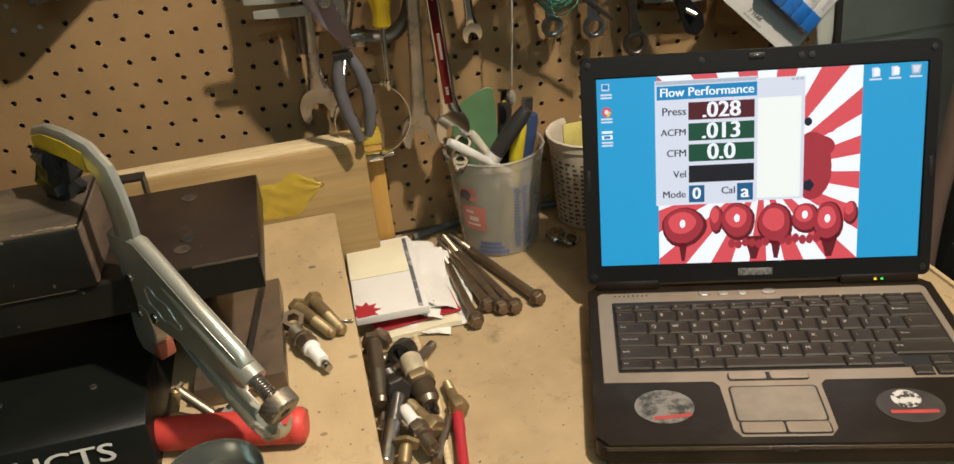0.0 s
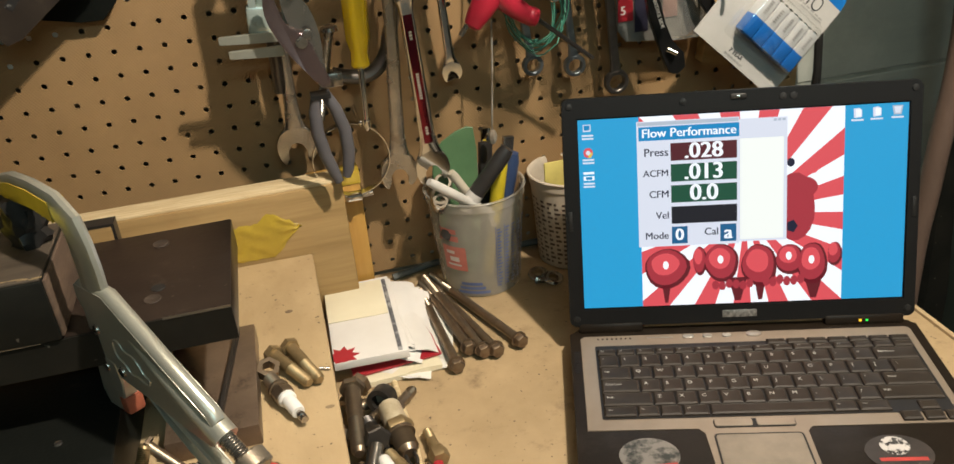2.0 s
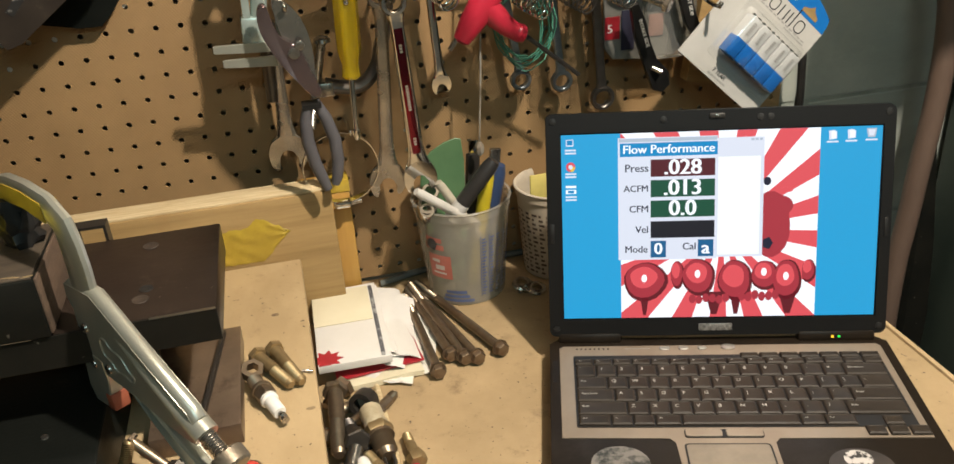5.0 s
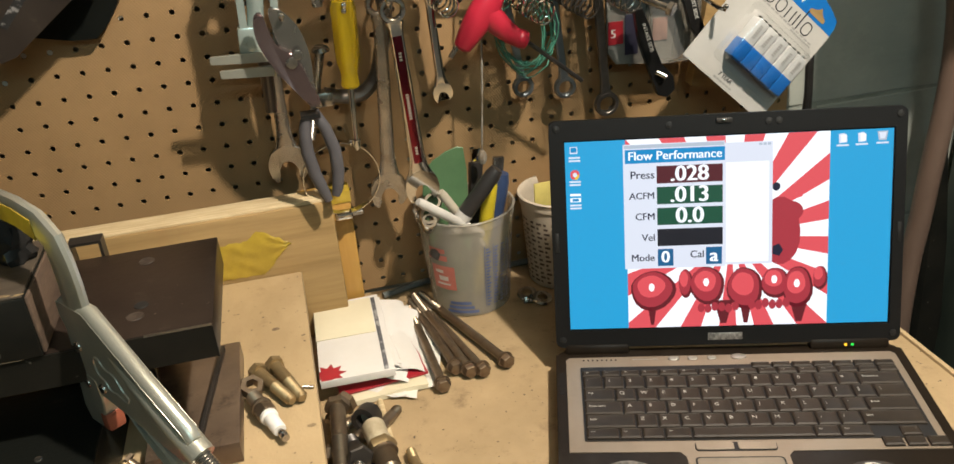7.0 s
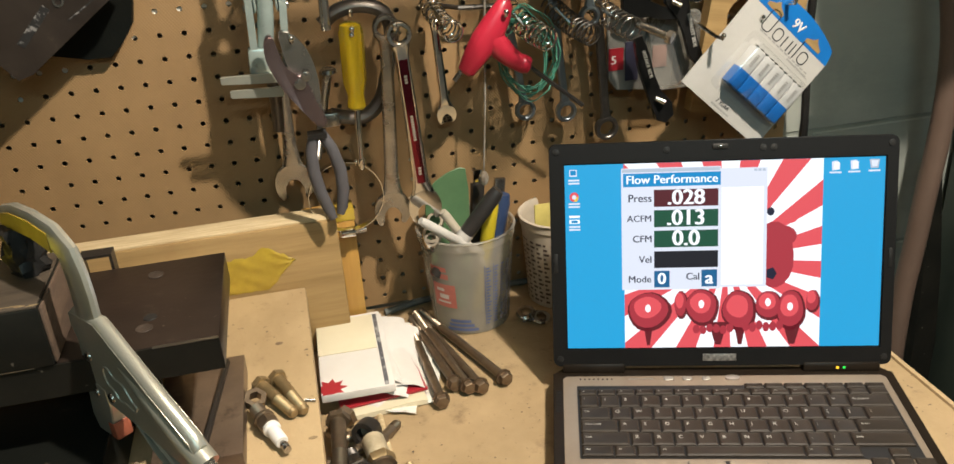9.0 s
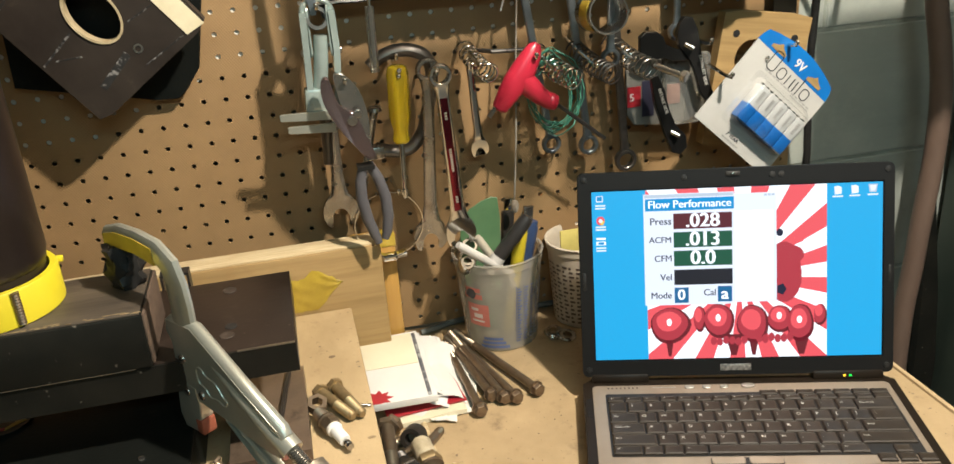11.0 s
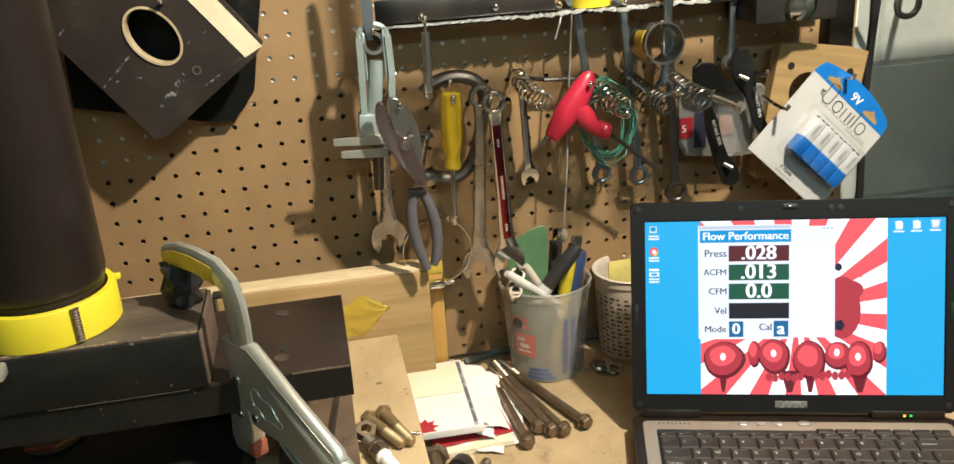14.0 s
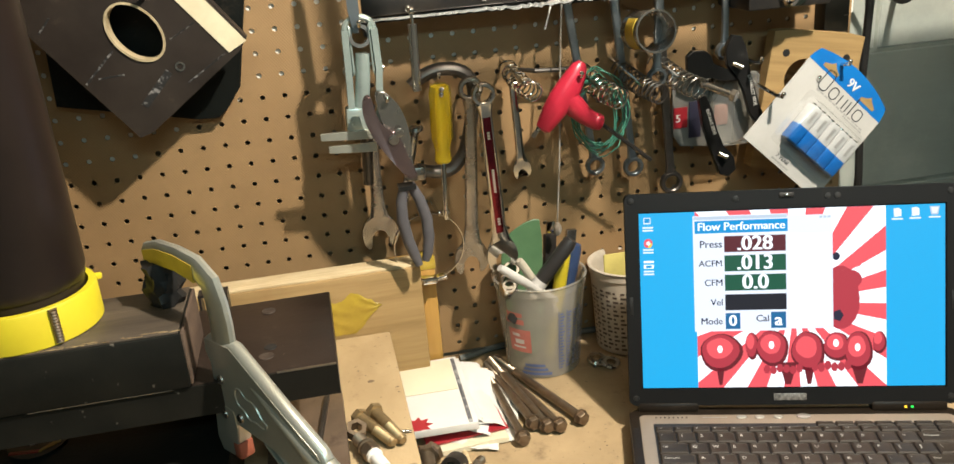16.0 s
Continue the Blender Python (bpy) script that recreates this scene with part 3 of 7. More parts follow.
def laptop():
    b = thing("laptop", LAP, "open dark grey laptop with a lit screen, on the bench", "laptop")
    part("base", plan(rounded(0.343, 0.236, 0.010, 5, 0.1715, 0.1065), 0.0045, TOP - 0.0006, 0.0035, 3), M_LAP_DARK, b)
    for x in (0.03, 0.31):
        for y in (0.012, 0.20):
            part("foot", plan(rounded(0.02, 0.012, 0.004, 3, x, y), 0.0, 0.006), M_RUBBER, b)
    # grey surround of the keyboard with its tongue round the touchpad
    t = [(0.010, 0.066), (0.106, 0.066), (0.111, 0.060), (0.113, 0.005), (0.119, -0.004), (0.190, -0.004), (0.197, 0.005), (0.197, 0.060),
         (0.202, 0.066), (0.334, 0.066), (0.334, 0.205), (0.330, 0.209), (0.014, 0.209), (0.010, 0.205)]
    part("surround", plan(t, TOP - 0.0012, TOP, 0.0004), M_LAP_GREY, b, "grey keyboard surround")
    part("key_well", plan(rounded(0.303, 0.111, 0.002, 2, 0.1755, 0.1355), TOP + 0.0002, TOP + 0.0006), M_KEY_WELL, b)
    part("pad_recess", plan(rounded(0.0755, 0.0460, 0.004, 3, 0.155, 0.0355), TOP + 0.00005, TOP + 0.0003), M_KEY_WELL, b)
    part("button_recess", plan(rounded(0.0735, 0.0150, 0.003, 3, 0.1555, 0.0055), TOP + 0.00005, TOP + 0.0003), M_KEY_WELL, b)
    part("button_recess", plan(rounded(0.0700, 0.0112, 0.003, 3, 0.1545, 0.0715), TOP + 0.00005, TOP + 0.0005), M_KEY_WELL, b)
    part("front_lip", slab(0.008, 0.335, -0.0125, -0.0095, 0.0195, 0.0235, 0.0012), mat("worn_glossy_edge", (0.055, 0.040, 0.027), (0.030, 0.022, 0.015), 60, 0.25), b, "worn glossy front edge")
    part("touchpad", plan(rounded(0.072, 0.043, 0.003, 3, 0.155, 0.0355), TOP + 0.0002, TOP + 0.0007, 0.0003), mat("touchpad", (0.235, 0.195, 0.148), None, 30, 0.5), b)
    for x in (0.1375, 0.1735):
        part("touchpad_button", plan(rounded(0.0345, 0.0125, 0.002, 3, x, 0.0055), TOP + 0.0002, TOP + 0.0016, 0.0005), M_LAP_GREY, b)
        part("upper_button", plan(rounded(0.0325, 0.009, 0.002, 3, x - 0.001, 0.0715), TOP + 0.0004, TOP + 0.0018, 0.0005), M_LAP_GREY, b)
    part("front_latch", slab(0.146, 0.163, -0.0125, -0.010, 0.017, 0.022, 0.001), M_RUBBER, b)
    for x, w in ((0.118, 0.011), (0.137, 0.010), (0.156, 0.009)):
        part("media_button", plan(rounded(w, 0.006, 0.0029, 4, x, 0.2035), TOP, TOP + 0.0012, 0.0004), M_SILVER, b)
    bm = bmesh.new()
    lathe(bm, [(0.0055, 0), (0.0055, 0.0012), (0.004, 0.0018), (0.0, 0.0015), (0, 0)], 20, pose(0.1825, 0.2045, TOP) @ Matrix.Diagonal((1.35, 0.8, 1, 1)))
    part("power_button", bm, M_SILVER, b, "oval silver power button")
    part("label_bar", plan(rounded(0.026, 0.0012, 0.0005, 2, 0.090, 0.2035), TOP, TOP + 0.0003), M_SILVER, b)
    for i in range(8):
        part("mark", plan(rounded(0.0017, 0.0022, 0.0004, 2, 0.028 + i * 0.0046, 0.2035), TOP, TOP + 0.0002), M_LAP_DARK, b)
    for i in range(14):
        part("speaker_slot", plan(rounded(0.006, 0.0009, 0.0004, 2, 0.0055, 0.150 + i * 0.0026), TOP - 0.0007, TOP - 0.0003), M_KEY_WELL, b)
    # round stickers on the palm rest
    m1 = mat("silver_worn_sticker", (0.22, 0.20, 0.175), (0.035, 0.038, 0.032), 75, 0.35, band=(0.45, 0.6), metal=0.3)
    m2 = mat("dark_sticker", (0.030, 0.026, 0.024), (0.05, 0.04, 0.035), 40, 0.35)
    m3 = mat("sticker_white_print", (0.50, 0.47, 0.44), (0.02, 0.018, 0.016), 150, 0.5, band=(0.48, 0.56))
    m4 = mat("sticker_red_print", (0.42, 0.05, 0.04), None, 40, 0.5)
    oval = lambda cx, cy, rx, ry: [(cx + rx * math.cos(a * math.pi / 14), cy + ry * math.sin(a * math.pi / 14)) for a in range(28)]
    s1 = part("sticker", plan(oval(0.060, 0.034, 0.0255, 0.0215), TOP - 0.0005, TOP - 0.0001), m1, b, "worn silver oval sticker")
    part("red_bar", plan([(0.05, 0.017), (0.082, 0.021), (0.082, 0.025), (0.05, 0.021)], TOP - 0.0001, TOP + 0.0001), m4, s1)
    s2 = part("sticker", plan(oval(0.262, 0.031, 0.027, 0.0215), TOP - 0.0005, TOP - 0.0001), m2, b, "dark oval sticker with a white print")
    part("white_print", plan(oval(0.261, 0.039, 0.012, 0.011), TOP - 0.0001, TOP + 0.0001), m3, s2)
    part("red_bar", plan([(0.244, 0.021), (0.282, 0.021), (0.282, 0.025), (0.244, 0.025)], TOP - 0.0001, TOP + 0.0001), m4, s2)
    s3 = part("sticker", plan(oval(0.307, 0.010, 0.009, 0.007), TOP - 0.0005, TOP - 0.0001), M_PAPER, b, "white and blue oval sticker")
    part("blue_bar", plan([(0.301, 0.0085), (0.313, 0.0085), (0.313, 0.012), (0.301, 0.012)], TOP - 0.0001, TOP + 0.0001), mat("sticker_blue", (0.05, 0.22, 0.5), None, 30, 0.4), s3)
    return b


LAPTOP = laptop()


def keyboard():
    x0, unit, z = 0.0255, 0.01995, TOP + 0.0008
    cache = {}

    def key(x, y, w, d, legend="", size=0.0042):
        k = (round(w, 4), round(d, 4))
        if k not in cache:
            bm = bmesh.new()
            a, h = 0.0006, 0.0024
            loops = []
            for inset, zz in ((0.0, 0.0), (0.0003, h * 0.6), (0.0019, h), (0.0026, h - 0.0003)):
                loops.append([Vector(p) for p in ((a + inset, a + inset, zz), (w - a - inset, a + inset, zz), (w - a - inset, d - a - inset * 0.6, zz), (a + inset, d - a - inset * 0.6, zz))])
            rings(bm, loops)
            o = part("key", bm, M_KEY, LAPTOP)
            cache[k] = o.data
        else:
            o = new("key", cache[k])
            o.parent = LAPTOP
        o.location = (x, y, z)
        if legend:
            lettering("legend", legend, size, M_LEGEND, o, pose(0.0042, d * 0.60, 0.0023), 0.0, "LEFT", depth=0.00005)
        return o

    rows = [
        (0.1535, [(1, "`")] + [(1, c) for c in "1234567890-="] + [(2, "Backspace")]),
        (0.1343, [(1.5, "Tab")] + [(1, c) for c in "QWERTYUIOP[]"] + [(1.5, "\\")]),
        (0.1151, [(1.8, "Caps Lock")] + [(1, c) for c in "ASDFGHJKL;'"] + [(2.2, "Enter")]),
        (0.0959, [(2.3, "Shift")] + [(1, c) for c in "ZXCVBNM,./"] + [(2.7, "Shift")]),
    ]
    for y, keys in rows:
        x = x0
        for w, s in keys:
            key(x, y, w * unit, 0.0192, s, 0.0036 if len(s) > 1 else 0.0060)
            x += w * unit
    for y0, keys in ((0.0812, [(1.5, "Ctrl"), (1, "Fn"), (1, ""), (1.2, "Alt"), (5.3, ""), (1.1, "Alt"), (1.4, "Ctrl")]),):
        x = x0
        for w, s in keys:
            key(x, y0, w * unit, 0.0147, s, 0.0026)
            x += w * unit
    for x, y in ((0.2975, 0.0812), (0.2785, 0.0680), (0.2975, 0.0680), (0.3160, 0.0680)):
        key(x, y, 0.0178, 0.0125)
    w = 0.302 / 16
    for i in range(16):
        key(x0 - 0.0005 + i * w, 0.1730, w, 0.0100, "Esc" if i == 0 else ("F%d" % i if i < 13 else ""), 0.0022)
    for i in range(7):
        key(x0 + 0.1655 + i * 0.0195, 0.1830, 0.0190, 0.0096)


keyboard()

LID = part("lid", slab(0.0005, 0.3425, -0.006, 0.008, 0.004, 0.2372, 0.0055, 3), M_BEZEL, LAPTOP, m=pose(0, 0.2245, 0.0265, -16.2))
bm = bmesh.new()
o, i = rounded(0.341, 0.2327, 0.007, 4, 0.1715, 0.12065), rounded(SW + 0.003, SH + 0.003, 0.001, 4, SX + SW / 2, SZ + SH / 2)
framed(bm, o, i, -0.0078, -0.0055)
part("bezel", bm, M_BEZEL, LID)
for x, z in ((0.008, 0.2297), (0.335, 0.2297), (0.008, 0.0125), (0.335, 0.0125), (0.118, 0.2287), (0.2125, 0.2287), (0.2225, 0.2287)):
    bm = bmesh.new()
    lathe(bm, [(0.0, 0.0), (0.0034, 0.0), (0.0032, 0.0009), (0.0, 0.0013)], 14, pose(x, -0.0078, z, 90))
    part("bumper", bm, M_RUBBER, LID)
part("latch", slab(0.163, 0.178, -0.0095, -0.0078, 0.2285, 0.2335, 0.0008), M_BLACK_STEEL, LID)
part("latch_hook", slab(0.168, 0.173, -0.0105, -0.0095, 0.2300, 0.2322, 0.0004), M_CHROME, LID)
for x in (0.0035, 0.3355):
    part("side_bumper", slab(x, x + 0.004, -0.0086, -0.0078, 0.105, 0.125, 0.0005), M_RUBBER, LID)
part("hinge_bar", slab(0.010, 0.075, -0.0095, 0.004, -0.0035, 0.0075, 0.003, 2), M_LAP_DARK, LID)
part("hinge_bar", slab(0.255, 0.332, -0.0095, 0.004, -0.0035, 0.0075, 0.003, 2), M_LAP_DARK, LID)
part("indicator", slab(0.288, 0.2905, -0.0099, -0.0094, 0.0005, 0.0030), glow("amber_light", (1.0, 0.55, 0.02), 1.6), LID, "amber indicator light")
part("indicator", slab(0.2945, 0.2970, -0.0099, -0.0094, 0.0008, 0.0028), glow("green_light", (0.05, 0.9, 0.08), 1.4), LID, "green indicator light")
part("emblem", slab(0.1545, 0.1885, -0.0084, -0.0077, 0.0095, 0.0170, 0.0006), mat("brushed_emblem", (0.36, 0.34, 0.31), (0.10, 0.095, 0.09), 300, 0.4, metal=0.5), LID, "grey maker's emblem plate")

# the picture on the display: flat lit shapes
LIT = {k: glow("lit_" + k, c, s) for k, c, s in (
    ("blue", (0.022, 0.365, 0.67), 1.0), ("white", (1.0, 1.0, 1.0), 1.08), ("red", (0.80, 0.085, 0.10), 1.0), ("deep_red", (0.42, 0.028, 0.045), 1.0),
    ("dark_red", (0.13, 0.004, 0.012), 1.0), ("panel", (0.80, 0.81, 0.88), 1.0), ("title", (0.0, 0.25, 0.55), 1.0), ("maroon", (0.085, 0.004, 0.012), 1.0),
    ("green", (0.003, 0.075, 0.036), 1.0), ("navy", (0.003, 0.004, 0.012), 1.0), ("ink", (0.004, 0.006, 0.03), 1.0), ("cream", (1.0, 1.0, 0.90), 1.05),
    ("grey", (0.50, 0.55, 0.62), 1.0), ("button", (0.004, 0.11, 0.26), 1.0), ("yellow", (0.9, 0.6, 0.05), 1.0))}
SCREEN = part("display", slab(SX, SX + SW, -0.0066, -0.0060, SZ, SZ + SH), LIT["blue"], LID, "lit blue display")


def on(fx, fy):
    return SX + fx * SW, SZ + (1 - fy) * SH


def lit(name, pts, colour, layer):
    bm = bmesh.new()
    y = -0.0066 - 0.00016 * layer
    prism(bm, [on(*p) for p in pts], y, y + 0.00012)
    return part(name, bm, LIT[colour], SCREEN)


def lit_box(name, x0, y0, x1, y1, colour, layer):
    return lit(name, [(x0, y0), (x1, y0), (x1, y1), (x0, y1)], colour, layer)


def lit_text(name, text, fx, fy, fw, colour, layer, bold=0.0003):
    x, z = on(fx, fy)
    return lettering(name, text, 0.01, LIT[colour], SCREEN, pose(x, -0.0066 - 0.00016 * layer, z, 90), bold, "CENTER", width=fw * SW, depth=0.00003)


def blob(cx, cy, rx, ry, n=18, wob=0.0, ph=0.0):
    return [(cx + rx * (1 + wob * math.sin(3 * a + ph)) * math.cos(a), cy + ry * (1 + wob * math.cos(2 * a + ph)) * math.sin(a)) for a in (2 * math.pi * i / n for i in range(n))]


def clipped_ray(a0, a1, cx=0.515, cy=0.52, box_=(0.189, 0.0, 0.8125, 1.0), aspect=SW / SH):
    def edge(a):
        dx, dy = math.cos(a), math.sin(a) * aspect
        ts = []
        if abs(dx) > 1e-9:
            ts.append(((box_[2] if dx > 0 else box_[0]) - cx) / dx)
        if abs(dy) > 1e-9:
            ts.append(((box_[3] if dy > 0 else box_[1]) - cy) / dy)
        t = min(ts)
        return cx + dx * t, cy + dy * t
    p, q = edge(a0), edge(a1)
    pts = [(cx, cy), p]
    if abs(p[0] - q[0]) > 1e-6 and abs(p[1] - q[1]) > 1e-6:
        ex = box_[2] if max(p[0], q[0]) > box_[2] - 1e-6 else box_[0]
        ey = box_[3] if max(p[1], q[1]) > box_[3] - 1e-6 else box_[1]
        pts.append((ex, ey))
    return pts + [q]


lit_box("wallpaper", 0.189, 0.0, 0.8125, 1.0, "white", 1)
for k in range(17):
    a = 2 * math.pi * (k + 0.1) / 17
    lit("ray", clipped_ray(a, a + math.pi / 17), "red", 2)
# plain red forms in place of the picture's emblem
lit("form", blob(0.665, 0.50, 0.062, 0.185, wob=0.04), "deep_red", 3)
lit("form", blob(0.690, 0.40, 0.045, 0.055), "deep_red", 4)
lit("form", blob(0.652, 0.27, 0.012, 0.022), "ink", 4)
lit("form", blob(0.713, 0.318, 0.020, 0.014), "red", 5)
lit("form", blob(0.657, 0.60, 0.018, 0.035, 5), "ink", 4)
for cx, cy, rx, ry, hole in ((0.268, 0.80, 0.072, 0.105, 1), (0.372, 0.765, 0.022, 0.075, 0), (0.440, 0.78, 0.055, 0.10, 1), (0.558, 0.80, 0.056, 0.115, 0), (0.652, 0.775, 0.044, 0.085, 1), (0.722, 0.80, 0.046, 0.115, 1), (0.790, 0.755, 0.022, 0.065, 0)):
    lit("form", blob(cx, cy, rx, ry, wob=0.05, ph=cx * 9), "dark_red", 5)
    lit("form", blob(cx - 0.003, cy - 0.008, rx * 0.88, ry * 0.88, wob=0.05, ph=cx * 9), "deep_red", 6)
    lit("form", blob(cx - 0.006, cy - 0.025, rx * 0.62, ry * 0.55, wob=0.05, ph=cx * 9), "red", 7)
    if hole:
        lit("form", blob(cx - 0.004, cy - 0.02, 0.009, 0.022), "white", 8)
for cx, w in ((0.265, 0.016), (0.49, 0.03), (0.56, 0.02), (0.725, 0.03)):
    lit("form", [(cx - w, 0.86), (cx + w, 0.86), (cx + w * 0.3, 0.985), (cx - w * 0.3, 0.985)], "dark_red", 5)
for i in range(6):
    lit("form", blob(0.420 + i * 0.0215, 0.897 + 0.006 * math.sin(i * 2.0), 0.011, 0.024), "deep_red", 9)
    lit("form", blob(0.578 + i * 0.0215, 0.885 + 0.006 * math.sin(i * 2.3), 0.011, 0.026), "deep_red", 9)
# two program windows
w2 = lit_box("window_pane", 0.493, 0.036, 0.640, 0.668, "panel", 10)
lit_box("text_area", 0.498, 0.136, 0.634, 0.655, "cream", 11)
lit_box("scroll_bar", 0.629, 0.136, 0.638, 0.655, "panel", 12)
for i in range(3):
    lit_box("window_button", 0.598 + i * 0.013, 0.043, 0.608 + i * 0.013, 0.055, "grey", 12)
lit_box("window_pane", 0.181, 0.024, 0.4945, 0.676, "panel", 13)
lit_box("title_line", 0.184, 0.028, 0.492, 0.046, "grey", 14)
lit_box("title_bar", 0.187, 0.052, 0.4945, 0.122, "title", 14)
lit_text("heading", "Flow Performance", 0.341, 0.087, 0.288, "white", 15, 0.00022)
for text, cy, tw, colour, value in (("Press", 0.185, 0.074, "maroon", ".028"), ("ACFM", 0.293, 0.078, "green", ".013"), ("CFM", 0.402, 0.060, "green", "0.0"), ("Vel", 0.513, 0.041, "navy", "")):
    lit_text("caption", text, 0.277 - tw / 2, cy, tw, "ink", 14, 0.00016)
    lit_box("read_out", 0.2845, cy - 0.045, 0.4875, cy + 0.045, colour, 14)
    if value:
        lit_text("reading", value, 0.386, cy, 0.118 if len(value) > 3 else 0.088, "white", 15, 0.00030)
lit_text("caption", "Mode", 0.238, 0.620, 0.072, "ink", 14, 0.00016)
lit_text("caption", "Cal", 0.408, 0.608, 0.042, "ink", 14, 0.00016)
lit_box("read_out", 0.2845, 0.574, 0.3335, 0.664, "button", 14)
lit_box("read_out", 0.4355, 0.571, 0.4850, 0.662, "button", 14)
lit_text("reading", "0", 0.309, 0.619, 0.027, "white", 15, 0.00030)
lit_text("reading", "a", 0.460, 0.617, 0.027, "white", 15, 0.00030)
# desktop icons with unreadable captions
for fx, fy, kind in ((0.030, 0.050, 0), (0.030, 0.175, 1), (0.030, 0.298, 2), (0.849, 0.045, 3), (0.906, 0.043, 3), (0.967, 0.040, 4)):
    if kind == 0:
        lit_box("icon", fx - 0.014, fy - 0.026, fx + 0.010, fy + 0.010, "panel", 2)
        lit_box("icon", fx - 0.011, fy - 0.022, fx + 0.007, fy + 0.003, "title", 3)
    elif kind == 1:
        lit("icon", blob(fx, fy - 0.006, 0.015, 0.026), "red", 2)
        lit("icon", [(fx, fy - 0.006), (fx + 0.015, fy - 0.006), (fx + 0.008, fy + 0.018), (fx, fy + 0.02)], "yellow", 3)
        lit("icon", blob(fx, fy - 0.006, 0.007, 0.012), "panel", 4)
    elif kind == 2:
        lit_box("icon", fx - 0.017, fy - 0.030, fx + 0.017, fy - 0.018, "white", 2)
        lit_box("icon", fx - 0.017, fy - 0.008, fx + 0.017, fy + 0.014, "white", 2)
        lit_box("icon", fx - 0.010, fy - 0.004, fx + 0.010, fy + 0.010, "title", 3)
    elif kind == 3:
        lit("icon", [(fx - 0.012, fy - 0.026), (fx + 0.004, fy - 0.030), (fx + 0.013, fy - 0.020), (fx + 0.013, fy + 0.016), (fx - 0.010, fy + 0.020)], "panel", 2)
        lit("icon", [(fx - 0.004, fy - 0.022), (fx + 0.010, fy - 0.020), (fx + 0.010, fy + 0.012), (fx - 0.003, fy + 0.014)], "white", 3)
    else:
        lit("icon", [(fx - 0.016, fy - 0.028), (fx + 0.016, fy - 0.028), (fx + 0.011, fy + 0.018), (fx - 0.011, fy + 0.018)], "grey", 2)
        lit("icon", [(fx - 0.011, fy - 0.022), (fx + 0.011, fy - 0.022), (fx + 0.007, fy + 0.010), (fx - 0.007, fy + 0.010)], "panel", 3)
    for r in range(1 if fx > 0.5 else 2):
        lit_box("caption_bar", fx - 0.018, fy + 0.026 + r * 0.016, fx + 0.018, fy + 0.035 + r * 0.016, "panel", 2)

# ---- the locking clamp that holds block and plate ----
CL = Matrix.Translation((-0.205, 0.628, 0.0)) @ Matrix.Rotation(math.atan2(-0.79, 0.61), 4, "Z")


